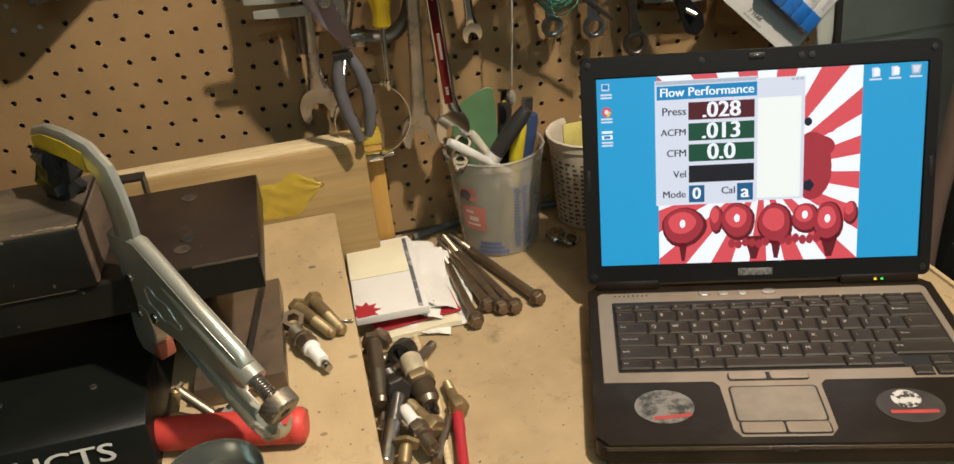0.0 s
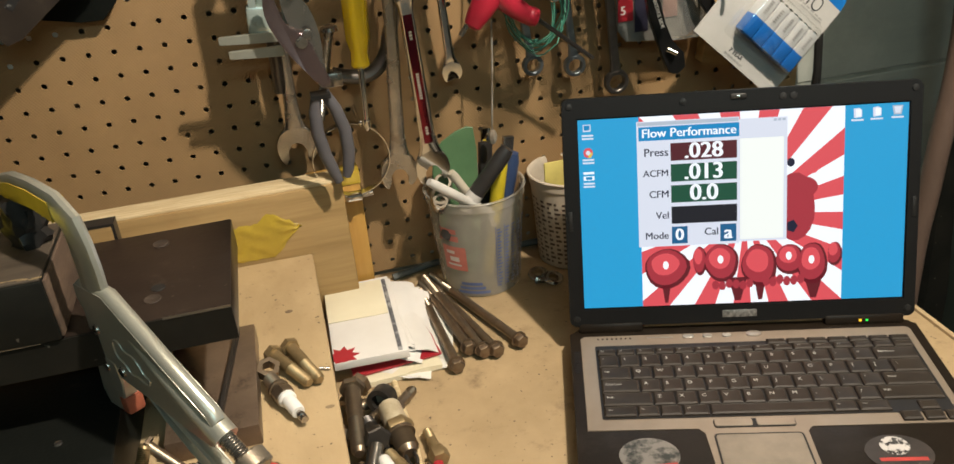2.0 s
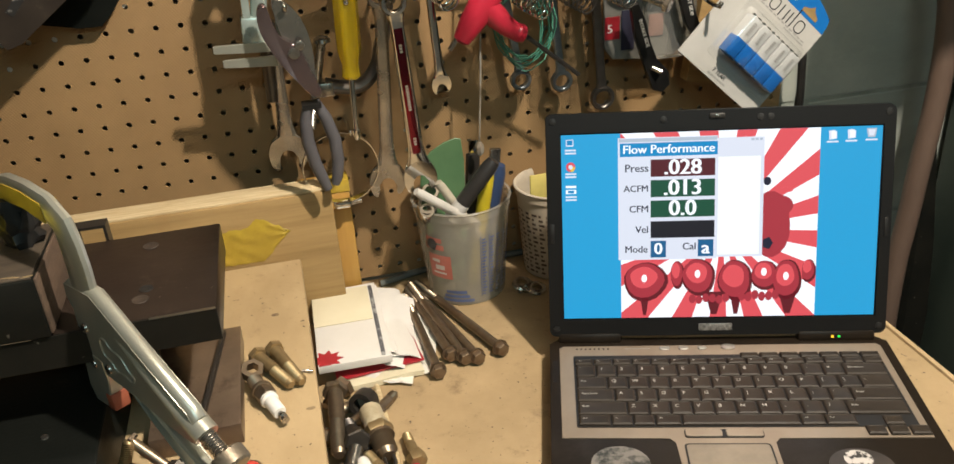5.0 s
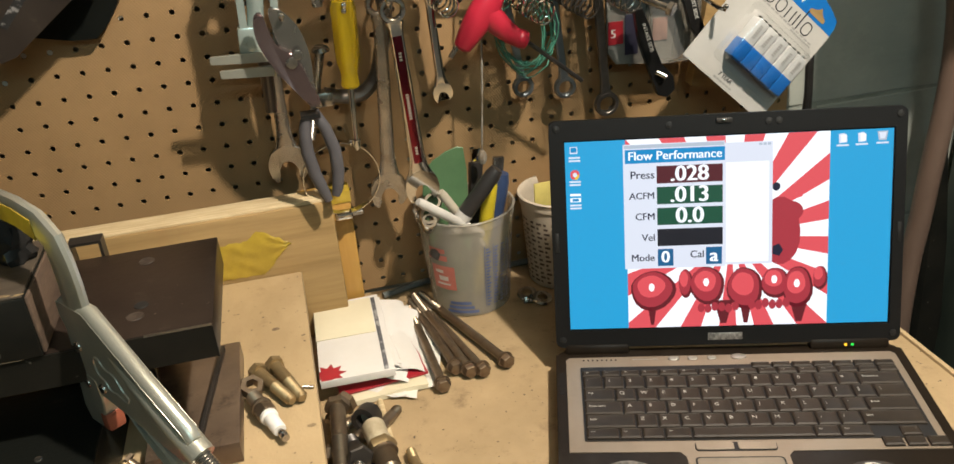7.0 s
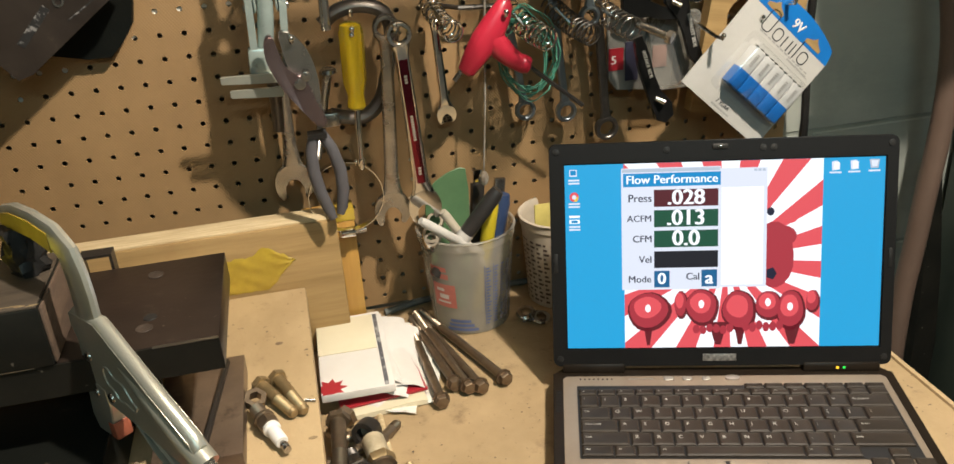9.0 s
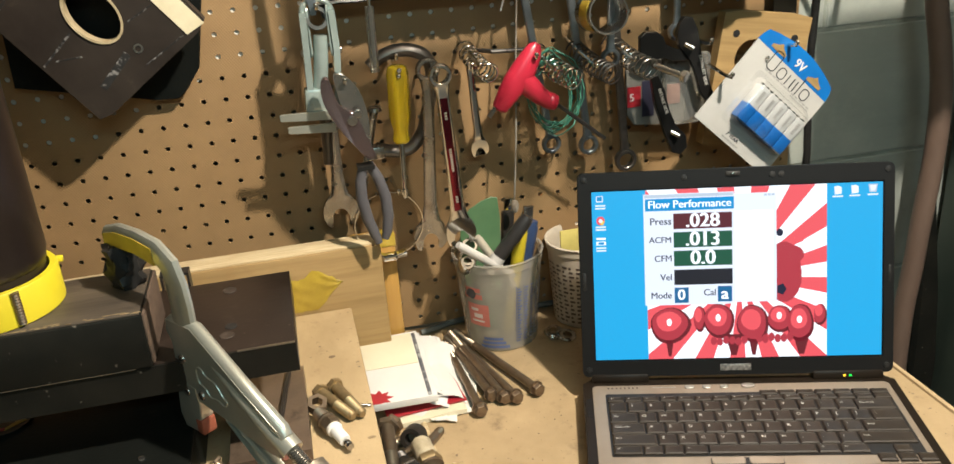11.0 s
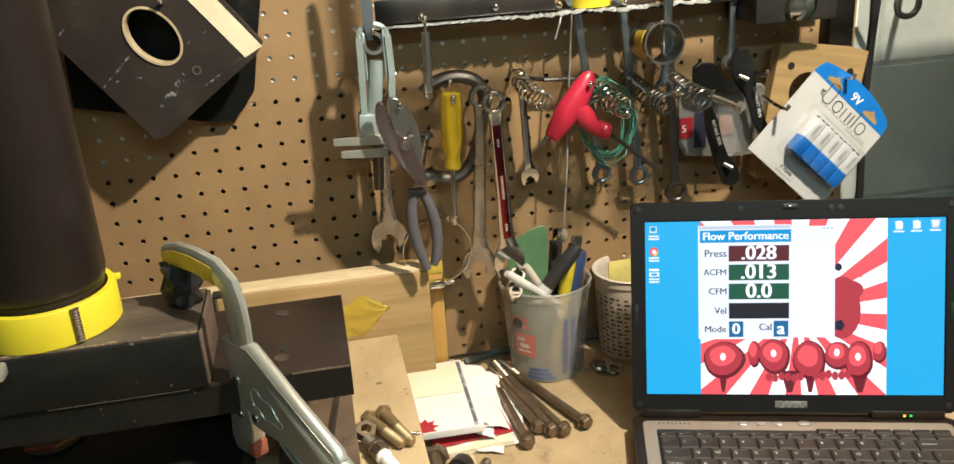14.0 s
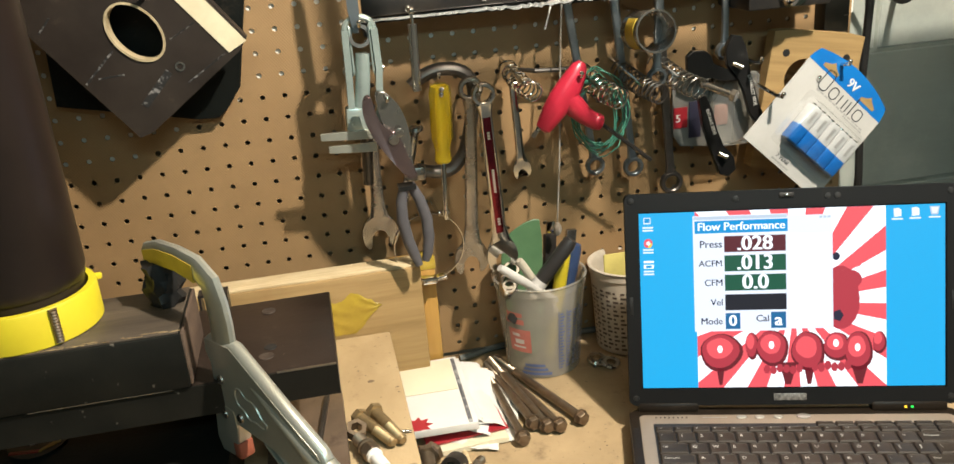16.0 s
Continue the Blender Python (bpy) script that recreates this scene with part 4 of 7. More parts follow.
def locking_clamp():
    """Local x runs along the clamp towards the handle end, z up, y across."""
    b = thing("locking_clamp", CL @ pose(0, 0, 1.151), "silver locking pliers clamp with taped upper jaw", "clamp")
    D = pose(0, 0, -1.151)

    def p(name, bm, m_, label=""):
        bm.transform(D)
        return part(name, bm, m_, b, label)

    # forged upper arm, a bar bent over the block
    bm = bmesh.new()
    spine = [(-0.092, 1.2445), (-0.072, 1.2492), (-0.045, 1.2498), (-0.018, 1.2462), (-0.0035, 1.2365), (0.0, 1.222), (0.001, 1.205), (0.0, 1.188), (-0.002, 1.168)]
    wide = [0.0085, 0.0096, 0.0096, 0.0105, 0.0118, 0.0128, 0.0135, 0.0138, 0.0138]
    loops = []
    for k, ((x, z), w) in enumerate(zip(spine, wide)):
        a, c = spine[max(0, k - 1)], spine[min(len(spine) - 1, k + 1)]
        d = Vector((c[0] - a[0], 0, c[1] - a[1])).normalized()
        n = Vector((-d.z, 0, d.x))
        q = Vector((x, 0, z))
        t = 0.0055
        loops.append([q + n * (w * 0.9) + Vector((0, -t * 0.5, 0)), q + n * w + Vector((0, 0, 0)), q + n * (w * 0.9) + Vector((0, t * 0.5, 0)), q + n * (w * 0.4) + Vector((0, t, 0)),
                      q - n * (w * 0.6) + Vector((0, t, 0)), q - n * w + Vector((0, t * 0.4, 0)), q - n * w - Vector((0, t * 0.4, 0)), q - n * (w * 0.6) - Vector((0, t, 0)), q + n * (w * 0.4) - Vector((0, t, 0))])
    rings(bm, loops)
    p("upper_arm", bm, M_ZINC)
    # yellow tape wrapped round the jaw
    bm = bmesh.new()
    loops2 = []
    for k in range(0, 4):
        x, z = spine[k]
        w, t = wide[k] + 0.0006, 0.0062
        loops2.append([Vector((x, -t, z + w * 0.35)), Vector((x, t, z + w * 0.35)), Vector((x, t, z - w)), Vector((x, -t, z - w))])
    rings(bm, loops2)
    p("tape", bm, M_YELLOW_TAPE, "yellow tape round the jaw")
    # crumpled black rubber pad under the jaw
    bm = bmesh.new()
    rng = random.Random(4)
    lathe(bm, [(0.005, 1.2400), (0.0125, 1.238), (0.0145, 1.231), (0.0125, 1.225), (0.0160, 1.218), (0.0135, 1.212), (0.0155, 1.206), (0.0130, 1.2015), (0.005, 1.2005)], 20)
    for v in bm.verts:
        v.co.x += rng.uniform(-0.0028, 0.0028)
        v.co.y += rng.uniform(-0.0028, 0.0028)
        v.co.z = max(1.2005, v.co.z + rng.uniform(-0.0015, 0.0015))
    bm.transform(Matrix.Translation((-0.080, 0.0, 0)))
    p("rubber_pad", bm, M_RUBBER, "wrinkled black rubber pad")
    # channel body of folded sheet
    bm = bmesh.new()
    top = [(-0.020, 1.187), (0.014, 1.187), (0.070, 1.150), (0.108, 1.127), (0.112, 1.120)]
    low = [(-0.0215, 1.176), (-0.0165, 1.166), (-0.0185, 1.137), (-0.022, 1.118), (0.008, 1.116), (0.040, 1.112), (0.078, 1.104), (0.106, 1.101)]
    out = top + [(0.112, 1.104)] + list(reversed(low))
    for y0, y1 in ((-0.0060, -0.0046), (0.0046, 0.0060)):
        prism(bm, out, y0, y1)
    loops = []
    for k in range(len(top)):
        x, z = top[k]
        ring = [(x + 0.0060 * 0.45 * math.sin(a), 0.0060 * math.cos(a), z - 0.002 + 0.0055 * math.sin(a)) for a in (math.pi * j / 8 for j in range(9))]
        ring += [(x + 0.0046 * 0.45 * math.sin(a), 0.0046 * math.cos(a), z - 0.003 + 0.0042 * math.sin(a)) for a in (math.pi * j / 8 for j in range(8, -1, -1))]
        loops.append([Vector(q) for q in ring])
    rings(bm, loops)
    p("body", bm, M_ZINC)
    # rolled end tube with the adjusting screw and knurled knob
    bm = bmesh.new()
    tube(bm, [(0.035, 0, 1.159), (0.06, 0, 1.1435), (0.095, 0, 1.122), (0.117, 0, 1.109)], [0.0062, 0.0085, 0.0095, 0.0092], 20)
    p("barrel", bm, M_ZINC)
    bm = bmesh.new()
    threaded(bm, (0.110, 0, 1.1132), (0.140, 0, 1.0957), 0.0060, 0.0022, 16)
    p("adjusting_screw", bm, M_STEEL)
    axis = Vector((0.030, 0, -0.0175)).normalized()
    bm = bmesh.new()
    lathe(bm, [(0.0035, 0.0), (0.0108, 0.0), (0.0122, 0.0015), (0.0122, 0.004), (0.0122, 0.0065), (0.0122, 0.009), (0.0122, 0.0115), (0.0108, 0.013), (0.0040, 0.013), (0.0040, 0.008), (0.0, 0.008), (0, 0.0)], 36)
    for v in bm.verts:
        r = math.hypot(v.co.x, v.co.y)
        if r > 0.0115:
            k = round(math.atan2(v.co.y, v.co.x) / (2 * math.pi) * 36) + round(v.co.z / 0.0025)
            f = 1 + (0.10 if k % 2 else -0.09)
            v.co.x, v.co.y = v.co.x * f, v.co.y * f
    bm.transform(Matrix.Translation((0.1325, 0, 1.1000)) @ Vector((0, 0, 1)).rotation_difference(axis).to_matrix().to_4x4())
    p("knob", bm, mat("dull_knurled_steel", (0.34, 0.29, 0.22), (0.20, 0.165, 0.12), 60, 0.42, metal=0.75), "knurled steel knob")
    # lower handle and release lever of bent sheet
    bm = bmesh.new()
    line = [(0.040, 1.109), (0.060, 1.0975), (0.080, 1.082), (0.103, 1.067), (0.122, 1.062), (0.137, 1.072), (0.1405, 1.081)]
    loops = []
    for k, (x, z) in enumerate(line):
        w = 0.0085 if 0 < k < 5 else 0.0065
        loops.append([Vector((x, -w, z + 0.004)), Vector((x, -w * 0.8, z - 0.001)), Vector((x, 0, z - 0.003)), Vector((x, w * 0.8, z - 0.001)), Vector((x, w, z + 0.004)), Vector((x, w - 0.0015, z + 0.004)), Vector((x, 0, z - 0.001)), Vector((x, -w + 0.0015, z + 0.004))])
    rings(bm, loops)
    p("lever_handle", bm, M_ZINC, "bent sheet lever handle")
    bm = bmesh.new()
    tube(bm, [(0.042, 0, 1.111), (0.060, 0, 1.1035), (0.080, 0, 1.0915), (0.100, 0, 1.080), (0.110, 0, 1.078)], [0.002, 0.0030, 0.0030, 0.0028, 0.002], 8, flat=1.8)
    p("release_lever", bm, M_ZINC)
    # lower jaw with an orange tip
    bm = bmesh.new()
    prism(bm, [(-0.0225, 1.132), (0.004, 1.128), (0.006, 1.112), (0.000, 1.090), (-0.008, 1.081), (-0.024, 1.081), (-0.029, 1.094), (-0.025, 1.112)], -0.0065, 0.0065, 0.001)
    p("lower_jaw", bm, M_ZINC)
    bm = bmesh.new()
    box(bm, -0.007, 0.003, -0.007, 0.007, 1.0805, 1.096, 0.002)
    p("jaw_tip", bm, mat("orange_dip", (0.30, 0.085, 0.045), None, 20, 0.5), "orange dipped jaw tip")
    for x, z in ((-0.0067, 1.1534), (-0.0098, 1.1205), (0.012, 1.124)):
        for s in (-1, 1):
            bm = bmesh.new()
            lathe(bm, [(0.0, 0.0), (0.0042, 0.0), (0.0036, 0.0016), (0.0, 0.0020)], 14, pose(x, s * 0.0059, z, -90 * s))
            p("rivet", bm, M_STEEL)
    bm = bmesh.new()
    tube(bm, chaikin([(0.010, -0.0062, 1.150), (0.019, -0.0062, 1.154), (0.025, -0.0062, 1.145), (0.036, -0.0062, 1.146), (0.044, -0.0062, 1.133), (0.050, -0.0062, 1.131), (0.044, -0.0062, 1.124), (0.034, -0.0062, 1.129), (0.026, -0.0062, 1.126), (0.020, -0.0062, 1.135), (0.012, -0.0062, 1.136)]), 0.0008, 6, closed=True)
    p("embossed_mark", bm, M_ZINC)
    bm = bmesh.new()
    box(bm, -0.006, 0.006, -0.0010, 0.0010, -0.0022, 0.0022, 0.0006, m=pose(0.0595, 0, 1.1572, 0, 32))
    p("slot", bm, M_KEY_WELL, "dark slot in the folded body")


locking_clamp()

# ---- on the riser ----


def hex_outline(r, ph=0.0):
    return [(r * math.cos(ph + math.pi * k / 3), r * math.sin(ph + math.pi * k / 3)) for k in range(6)]


def bolt(name, head, tip, r, head_r, head_h, m_, label, group="", flange=0.0, thread=0.4, category="bolt"):
    """A hex bolt from the middle of its head to its tip."""
    head, tip = Vector(head), Vector(tip)
    d = tip - head
    ln = d.length
    M = Matrix.Translation(head) @ Vector((0, 0, 1)).rotation_difference(d.normalized()).to_matrix().to_4x4()
    b = thing(name, M, label, category, group)
    bm = bmesh.new()
    loops = []
    for s, z in ((0.88, -head_h), (1.0, -head_h * 0.85), (1.0, 0.0)):
        loops.append([Vector((x * s, y * s, z)) for x, y in hex_outline(head_r)])
    rings(bm, loops)
    if flange:
        lathe(bm, [(flange, -0.0022), (flange, 0.0), (head_r * 0.9, 0.0005), (head_r * 0.8, -0.002)], 20)
    part("head", bm, m_, b)
    bm = bmesh.new()
    rod(bm, (0, 0, 0), (0, 0, ln * (1 - thread)), r, seg=14)
    threaded(bm, (0, 0, ln * (1 - thread)), (0, 0, ln - r * 0.6), r * 0.97, 0.0014, 12)
    rod(bm, (0, 0, ln - r * 0.6), (0, 0, ln), r * 0.9, r * 0.6, 12)
    part("shank", bm, m_, b)
    return b


def steel_bar_block():
    b = thing("steel_block", Matrix.Identity(4), "dark brown steel block with a bar laid across it", "block")
    part("block", slab(-0.196, -0.1235, 0.632, 0.781, 1.0205, 1.040, 0.0008), M_DARK_STEEL, b)
    bm = bmesh.new()
    box(bm, -0.0021, 0.0021, -0.066, 0.062, 0, 0.0055, 0.0005)
    bm.transform(pose(-0.146, 0.708, 1.0402, 0, 0, -7))
    part("bar", bm, M_BLACK_STEEL, b)
    part("spacer", slab(-0.19, -0.185, 0.70, 0.705, 1.0401, 1.1224), M_BLACK_PAINT, b)


steel_bar_block()
bolt("bolt", (-0.1085, 0.7385, 1.0285), (-0.0815, 0.690, 1.0262), 0.0058, 0.0088, 0.007, M_BRASSY, "short yellow zinc hex bolt lying on the riser", "bolts on the riser", thread=0.5)
bolt("bolt", (-0.0935, 0.7445, 1.0285), (-0.0725, 0.691, 1.0262), 0.0058, 0.0088, 0.007, M_BRASSY, "short yellow zinc hex bolt lying on the riser", "bolts on the riser", thread=0.5)
bm = bmesh.new()
threaded(bm, (-0.0715, 0.7145, 1.0218), (-0.0625, 0.711, 1.0218), 0.0017, 0.001)
tagged(part("set_screw", bm, M_STEEL), "tiny dark set screw lying on the riser", "screw")
bolt("bolt", (-0.2055, 0.626, 1.0475), (-0.180, 0.6105, 1.0265), 0.0042, 0.0075, 0.003, M_BROWN_STEEL, "round-headed steel bolt leaning beside the black base", "loose hardware by the base", thread=0.1)
bolt("bolt", (-0.2155, 0.6075, 1.0265), (-0.2065, 0.6245, 1.051), 0.0052, 0.0085, 0.004, M_BRASSY, "threaded bolt standing on the riser beside the base", "loose hardware by the base", thread=0.9)
bolt("bolt", (-0.172, 0.607, 1.0285), (-0.160, 0.622, 1.0285), 0.0055, 0.0088, 0.006, M_STEEL, "dark hex bolt behind the red grip", "loose hardware by the base", thread=0.3)
bolt("bolt", (-0.118, 0.585, 1.0285), (-0.150, 0.600, 1.0275), 0.0062, 0.0095, 0.006, M_BROWN_STEEL, "threaded brown bolt beside the red grip", "loose hardware by the base", thread=0.9)
part_w = bmesh.new()
lathe(part_w, [(0.006, 0.0), (0.012, 0.0), (0.012, 0.0025), (0.006, 0.0025)], 20, pose(-0.208, 0.598, 1.0335, 60, 0, 30), close=True)
tagged(part("washer", part_w, M_BRASSY), "brass-coloured washer leaning on a bolt", "washer")


def spark_plug(name, M, label, insul=None):
    """Local z from the ground electrode end towards the terminal."""
    insul = insul or mat("white_ceramic", (0.80, 0.78, 0.74), (0.72, 0.69, 0.63), 30, 0.2)
    b = thing(name, M, label, "spark plug")
    bm = bmesh.new()
    threaded(bm, (0, 0, 0.002), (0, 0, 0.017), 0.0068, 0.0013, 14)
    lathe(bm, [(0.0068, 0.017), (0.0092, 0.018), (0.0092, 0.0205), (0.0082, 0.021), (0.0082, 0.024)], 18)
    part("thread", bm, M_BROWN_STEEL, b)
    bm = bmesh.new()
    rings(bm, [[Vector((x, y, z)) for x, y in hex_outline(r)] for r, z in ((0.0088, 0.024), (0.0094, 0.025), (0.0094, 0.033), (0.0088, 0.034))])
    part("hex_nut", bm, M_BROWN_STEEL, b)
    bm = bmesh.new()
    lathe(bm, [(0.0078, 0.034), (0.0078, 0.037), (0.0062, 0.0385), (0.0060, 0.056), (0.0052, 0.0575), (0.0, 0.0575), (0, 0.034)], 20)
    part("insulator", bm, insul, b, "white ceramic insulator")
    bm = bmesh.new()
    lathe(bm, [(0.0024, 0.057), (0.0024, 0.060), (0.0036, 0.061), (0.0036, 0.064), (0.0022, 0.065), (0.0036, 0.066), (0.0034, 0.069), (0.0, 0.0695), (0, 0.057)], 14)
    part("terminal", bm, M_STEEL, b)
    bm = bmesh.new()
    tube(bm, [(0.0055, 0, 0.002), (0.0055, 0, -0.002), (0.003, 0, -0.003), (0, 0, -0.003)], 0.001, 6)
    part("electrode", bm, M_STEEL, b)
    return b


def along(p, q):
    p, q = Vector(p), Vector(q)
    return Matrix.Translation(p) @ Vector((0, 0, 1)).rotation_difference((q - p).normalized()).to_matrix().to_4x4()


spark_plug("spark_plug", along((-0.1145, 0.7045, 1.0298), (-0.0885, 0.6395, 1.0275)), "used spark plug with white insulator lying on the riser")
bm = bmesh.new()
lathe(bm, [(0.0058, -0.005), (0.0105, -0.005), (0.0105, 0.005), (0.0058, 0.005)], 6, pose(-0.1145, 0.7150, 1.0312, 22, 0, 20), close=True)
tagged(part("nut", bm, M_BROWN_STEEL), "steel hex nut propped against a spark plug", "nut")


def red_grip():
    b = thing("red_pry_tool", along((-0.2265, 0.5955, 1.0345), (-0.1110, 0.5680, 1.0345)), "red rubber gripped tool lying on the riser", "tool")
    bm = bmesh.new()
    lathe(bm, [(0.0, 0.0), (0.0115, 0.0), (0.0128, 0.002), (0.0135, 0.03), (0.0135, 0.1085), (0.0, 0.1085)], 28)
    part("grip", bm, M_RED_GRIP, b)
    bm = bmesh.new()
    lathe(bm, [(0.0, 0.1088), (0.0134, 0.1088), (0.0139, 0.1100), (0.0138, 0.1135), (0.0128, 0.1165), (0.010, 0.119), (0, 0.119)], 28)
    part("end_cap", bm, M_RED_GRIP, b)


red_grip()


def chrome_dome():
    b = thing("chrome_cup", pose(-0.166, 0.480, 1.0205), "shiny chrome cup on the riser in front of the grip", "cup")
    bm = bmesh.new()
    lathe(bm, [(0.026, 0.0), (0.028, 0.002), (0.0315, 0.052), (0.0325, 0.0645), (0.0315, 0.066), (0.0305, 0.064), (0.0290, 0.050), (0.024, 0.0485), (0.0, 0.048), (0, 0.0)], 40)
    part("bowl", bm, mat("satin_bright_steel", (0.58, 0.59, 0.55), (0.30, 0.31, 0.29), 40, 0.2, metal=0.95, bump=0.1), b)


chrome_dome()


def tube_socket():
    b = thing("square_tube", Matrix.Identity(4), "short open black square steel tube behind the plate", "tube")
    bm = bmesh.new()
    o, i = [(-0.245, 1.135), (-0.2175, 1.135), (-0.2175, 1.163), (-0.245, 1.163)], [(-0.2425, 1.1375), (-0.220, 1.1375), (-0.220, 1.1605), (-0.2425, 1.1605)]
    framed(bm, o, i, 0.785, 0.80)
    bm.transform(Matrix.Translation((0, 0, 0)))
    part("sleeve", bm, M_BLACK_STEEL, b)
    part("stem", slab(-0.24, -0.222, 0.787, 0.798, 1.074, 1.135), M_BLACK_STEEL, b)


tube_socket()


# ---- on the bench ----
for k, (hx, hy, tx, ty) in enumerate(((0.0627, 0.790, 0.0555, 0.952), (0.0815, 0.8155, 0.0605, 0.972), (0.0945, 0.8055, 0.0640, 0.968), (0.1075, 0.8015, 0.0660, 0.977), (0.1352, 0.8085, 0.0735, 0.983))):
    bolt("head_bolt", (hx, hy, BENCH + 0.0092), (tx, ty, BENCH + 0.0052 + (0.008 if k in (2,) else 0)), 0.0051, 0.0080, 0.009, M_BROWN_STEEL,
         "long brown flanged hex bolt lying on the bench", "long bolts on the bench", flange=0.0092, thread=0.28)


def loose_washers():
    for x, y, z, rx, rz in ((0.1985, 0.9365, 0.0055, 8, 0), (0.2115, 0.9195, 0.006, 12, 40)):
        bm = bmesh.new()
        lathe(bm, [(0.0055, 0.0), (0.0115, 0.0005), (0.0128, 0.003), (0.0115, 0.0055), (0.0060, 0.0050)], 28, pose(x, y, BENCH + z - 0.004, rx, 0, rz), close=True)
        tagged(part("bearing_washer", bm, M_CHROME), "shiny domed steel washer on the bench", "washer", "washers by the tub")
    for k, (x, y, a) in enumerate(((0.1935, 0.922, 20), (0.2015, 0.925, 70))):
        bolt("stub_screw", (x, y, BENCH + 0.005), (x + 0.008 * math.cos(radians(a)), y - 0.010 * math.sin(radians(a)), BENCH + 0.0035), 0.003, 0.0045, 0.003, M_STEEL, "short steel screw beside the washers", "small screws by the tub", thread=0.8, category="screw")


loose_washers()


M_GREY_PAPER = mat("handled_paper", (0.76, 0.73, 0.66), (0.64, 0.61, 0.54), 22, 0.75, bump=0.3, bscale=60, stain=(0.30, 0.27, 0.22), sscale=40, scut=(0.6, 0.75))


def notepads():
    P = Matrix.Translation((-0.017, 0.888, BENCH)) @ Matrix.Rotation(radians(-1.5), 4, "Z")
    rng = random.Random(3)
    for k, (dx, dy, w, d, rot, z, h, m_, lab) in enumerate((
            (0.018, -0.012, 0.084, 0.165, 5, 0.0, 0.006, M_CREAM_PAPER, "curled tan receipts at the bottom of the pile"),
            (0.015, -0.006, 0.092, 0.150, 7, 0.0082, 0.0022, M_RED, "red card folder under the note pads"),
            (0.002, 0.010, 0.076, 0.150, 3, 0.0110, 0.0085, M_PAPER, "crumpled white paper sheets in the pile"))):
        bm = bmesh.new()
        box(bm, -w / 2, w / 2, -d / 2, d / 2, 0, h, 0.0)
        bmesh.ops.subdivide_edges(bm, edges=bm.edges[:], cuts=7, use_grid_fill=True)
        for v in bm.verts:
            e = max(abs(v.co.x) / (w / 2), abs(v.co.y) / (d / 2)) ** 3
            wob = 0.0016 * math.sin(70 * v.co.x + 3 * k) * math.sin(55 * v.co.y + k) * e
            v.co.z += max(0.0, wob) + (0.0018 if k != 1 else 0.0) * e * (0.5 + 0.5 * math.sin(40 * v.co.y))
            if abs(abs(v.co.x) - w / 2) < 1e-5:
                v.co.x += rng.uniform(-0.0012, 0.0022)
        tagged(part("paper", bm, m_, None, m=P @ pose(dx, dy, z, 0, 0, rot)), lab, "paper", "pile of paper")
    sheets = ((0.050, -0.004, 0.082, 0.165, -5, 0.0004, M_GREY_PAPER), (0.040, -0.030, 0.078, 0.130, -20, 0.0030, M_GREY_PAPER), (0.036, 0.002, 0.066, 0.150, 2, 0.0168, M_PAPER),
              (0.030, -0.010, 0.070, 0.140, -12, 0.0186, M_PAPER), (0.030, -0.046, 0.070, 0.090, -26, 0.0044, M_PAPER), (0.026, 0.004, 0.052, 0.146, 5, 0.0208, M_PAPER))
    for k, (sx, sy, w, d, rot, lift, m_) in enumerate(sheets):
        bm = bmesh.new()
        n = 14
        ph = rng.uniform(0, 6)
        g = []
        for i in range(n + 1):
            row = []
            for j in range(n + 1):
                u, v = i / n, j / n
                x, y = (u - 0.5) * w, (v - 0.5) * d
                fold = abs(math.sin(5.5 * u + 3.2 * v + ph)) * 0.0022 + abs(math.sin(4.1 * v - 5 * u + 2 * ph)) * 0.0016
                droop = lift * 0.75 * max(0.0, u - 0.55) ** 1.5 * 3.0
                row.append(bm.verts.new((x + rng.uniform(-0.0005, 0.0005) + 0.002 * math.sin(9 * v + ph) * (u > 0.95), y + 0.002 * math.sin(8 * u + ph) * (v < 0.05), fold * min(1.0, u * 1.6) - min(droop, lift * 0.8))))
            g.append(row)
        for i in range(n):
            for j in range(n):
                bm.faces.new((g[i][j], g[i + 1][j], g[i + 1][j + 1], g[i][j + 1]))
        tagged(part("receipt", bm, m_, None, m=P @ pose(sx, sy, lift, 0, 0, rot)), "thin crumpled paper receipt in the pile", "receipt", "pile of paper")
    pad = thing("note_pad", P @ pose(0, 0, 0.0215), "white note pad with a red star and a cream sheet", "note pad")
    part("sheet_block", slab(-0.0400, 0.0370, -0.0860, 0.0630, 0, 0.009, 0.0006), M_PAPER, pad)
    part("cream_sheet", slab(-0.0402, 0.0255, -0.0110, 0.0625, 0.0093, 0.0105, 0.0003), M_CREAM_PAPER, pad, "cream upper sheet")
    part("binding", slab(0.0265, 0.0310, -0.0840, 0.0632, 0.0088, 0.0098, 0.0003), mat("grey_binding", (0.10, 0.10, 0.11), (0.35, 0.35, 0.34), 120, 0.5, band=(0.5, 0.6)), pad, "dark speckled binding strip")
    star = []
    for k in range(18):
        r = 0.0175 if k % 2 == 0 else 0.0105
        star.append((-0.0300 + r * math.cos(math.pi * k / 9), -0.0755 + r * math.sin(math.pi * k / 9)))
    star = [(max(x, -0.0398), max(y, -0.0856)) for x, y in star]
    part("star", plan(star, 0.0090, 0.0096), M_RED, pad, "red printed star")


notepads()


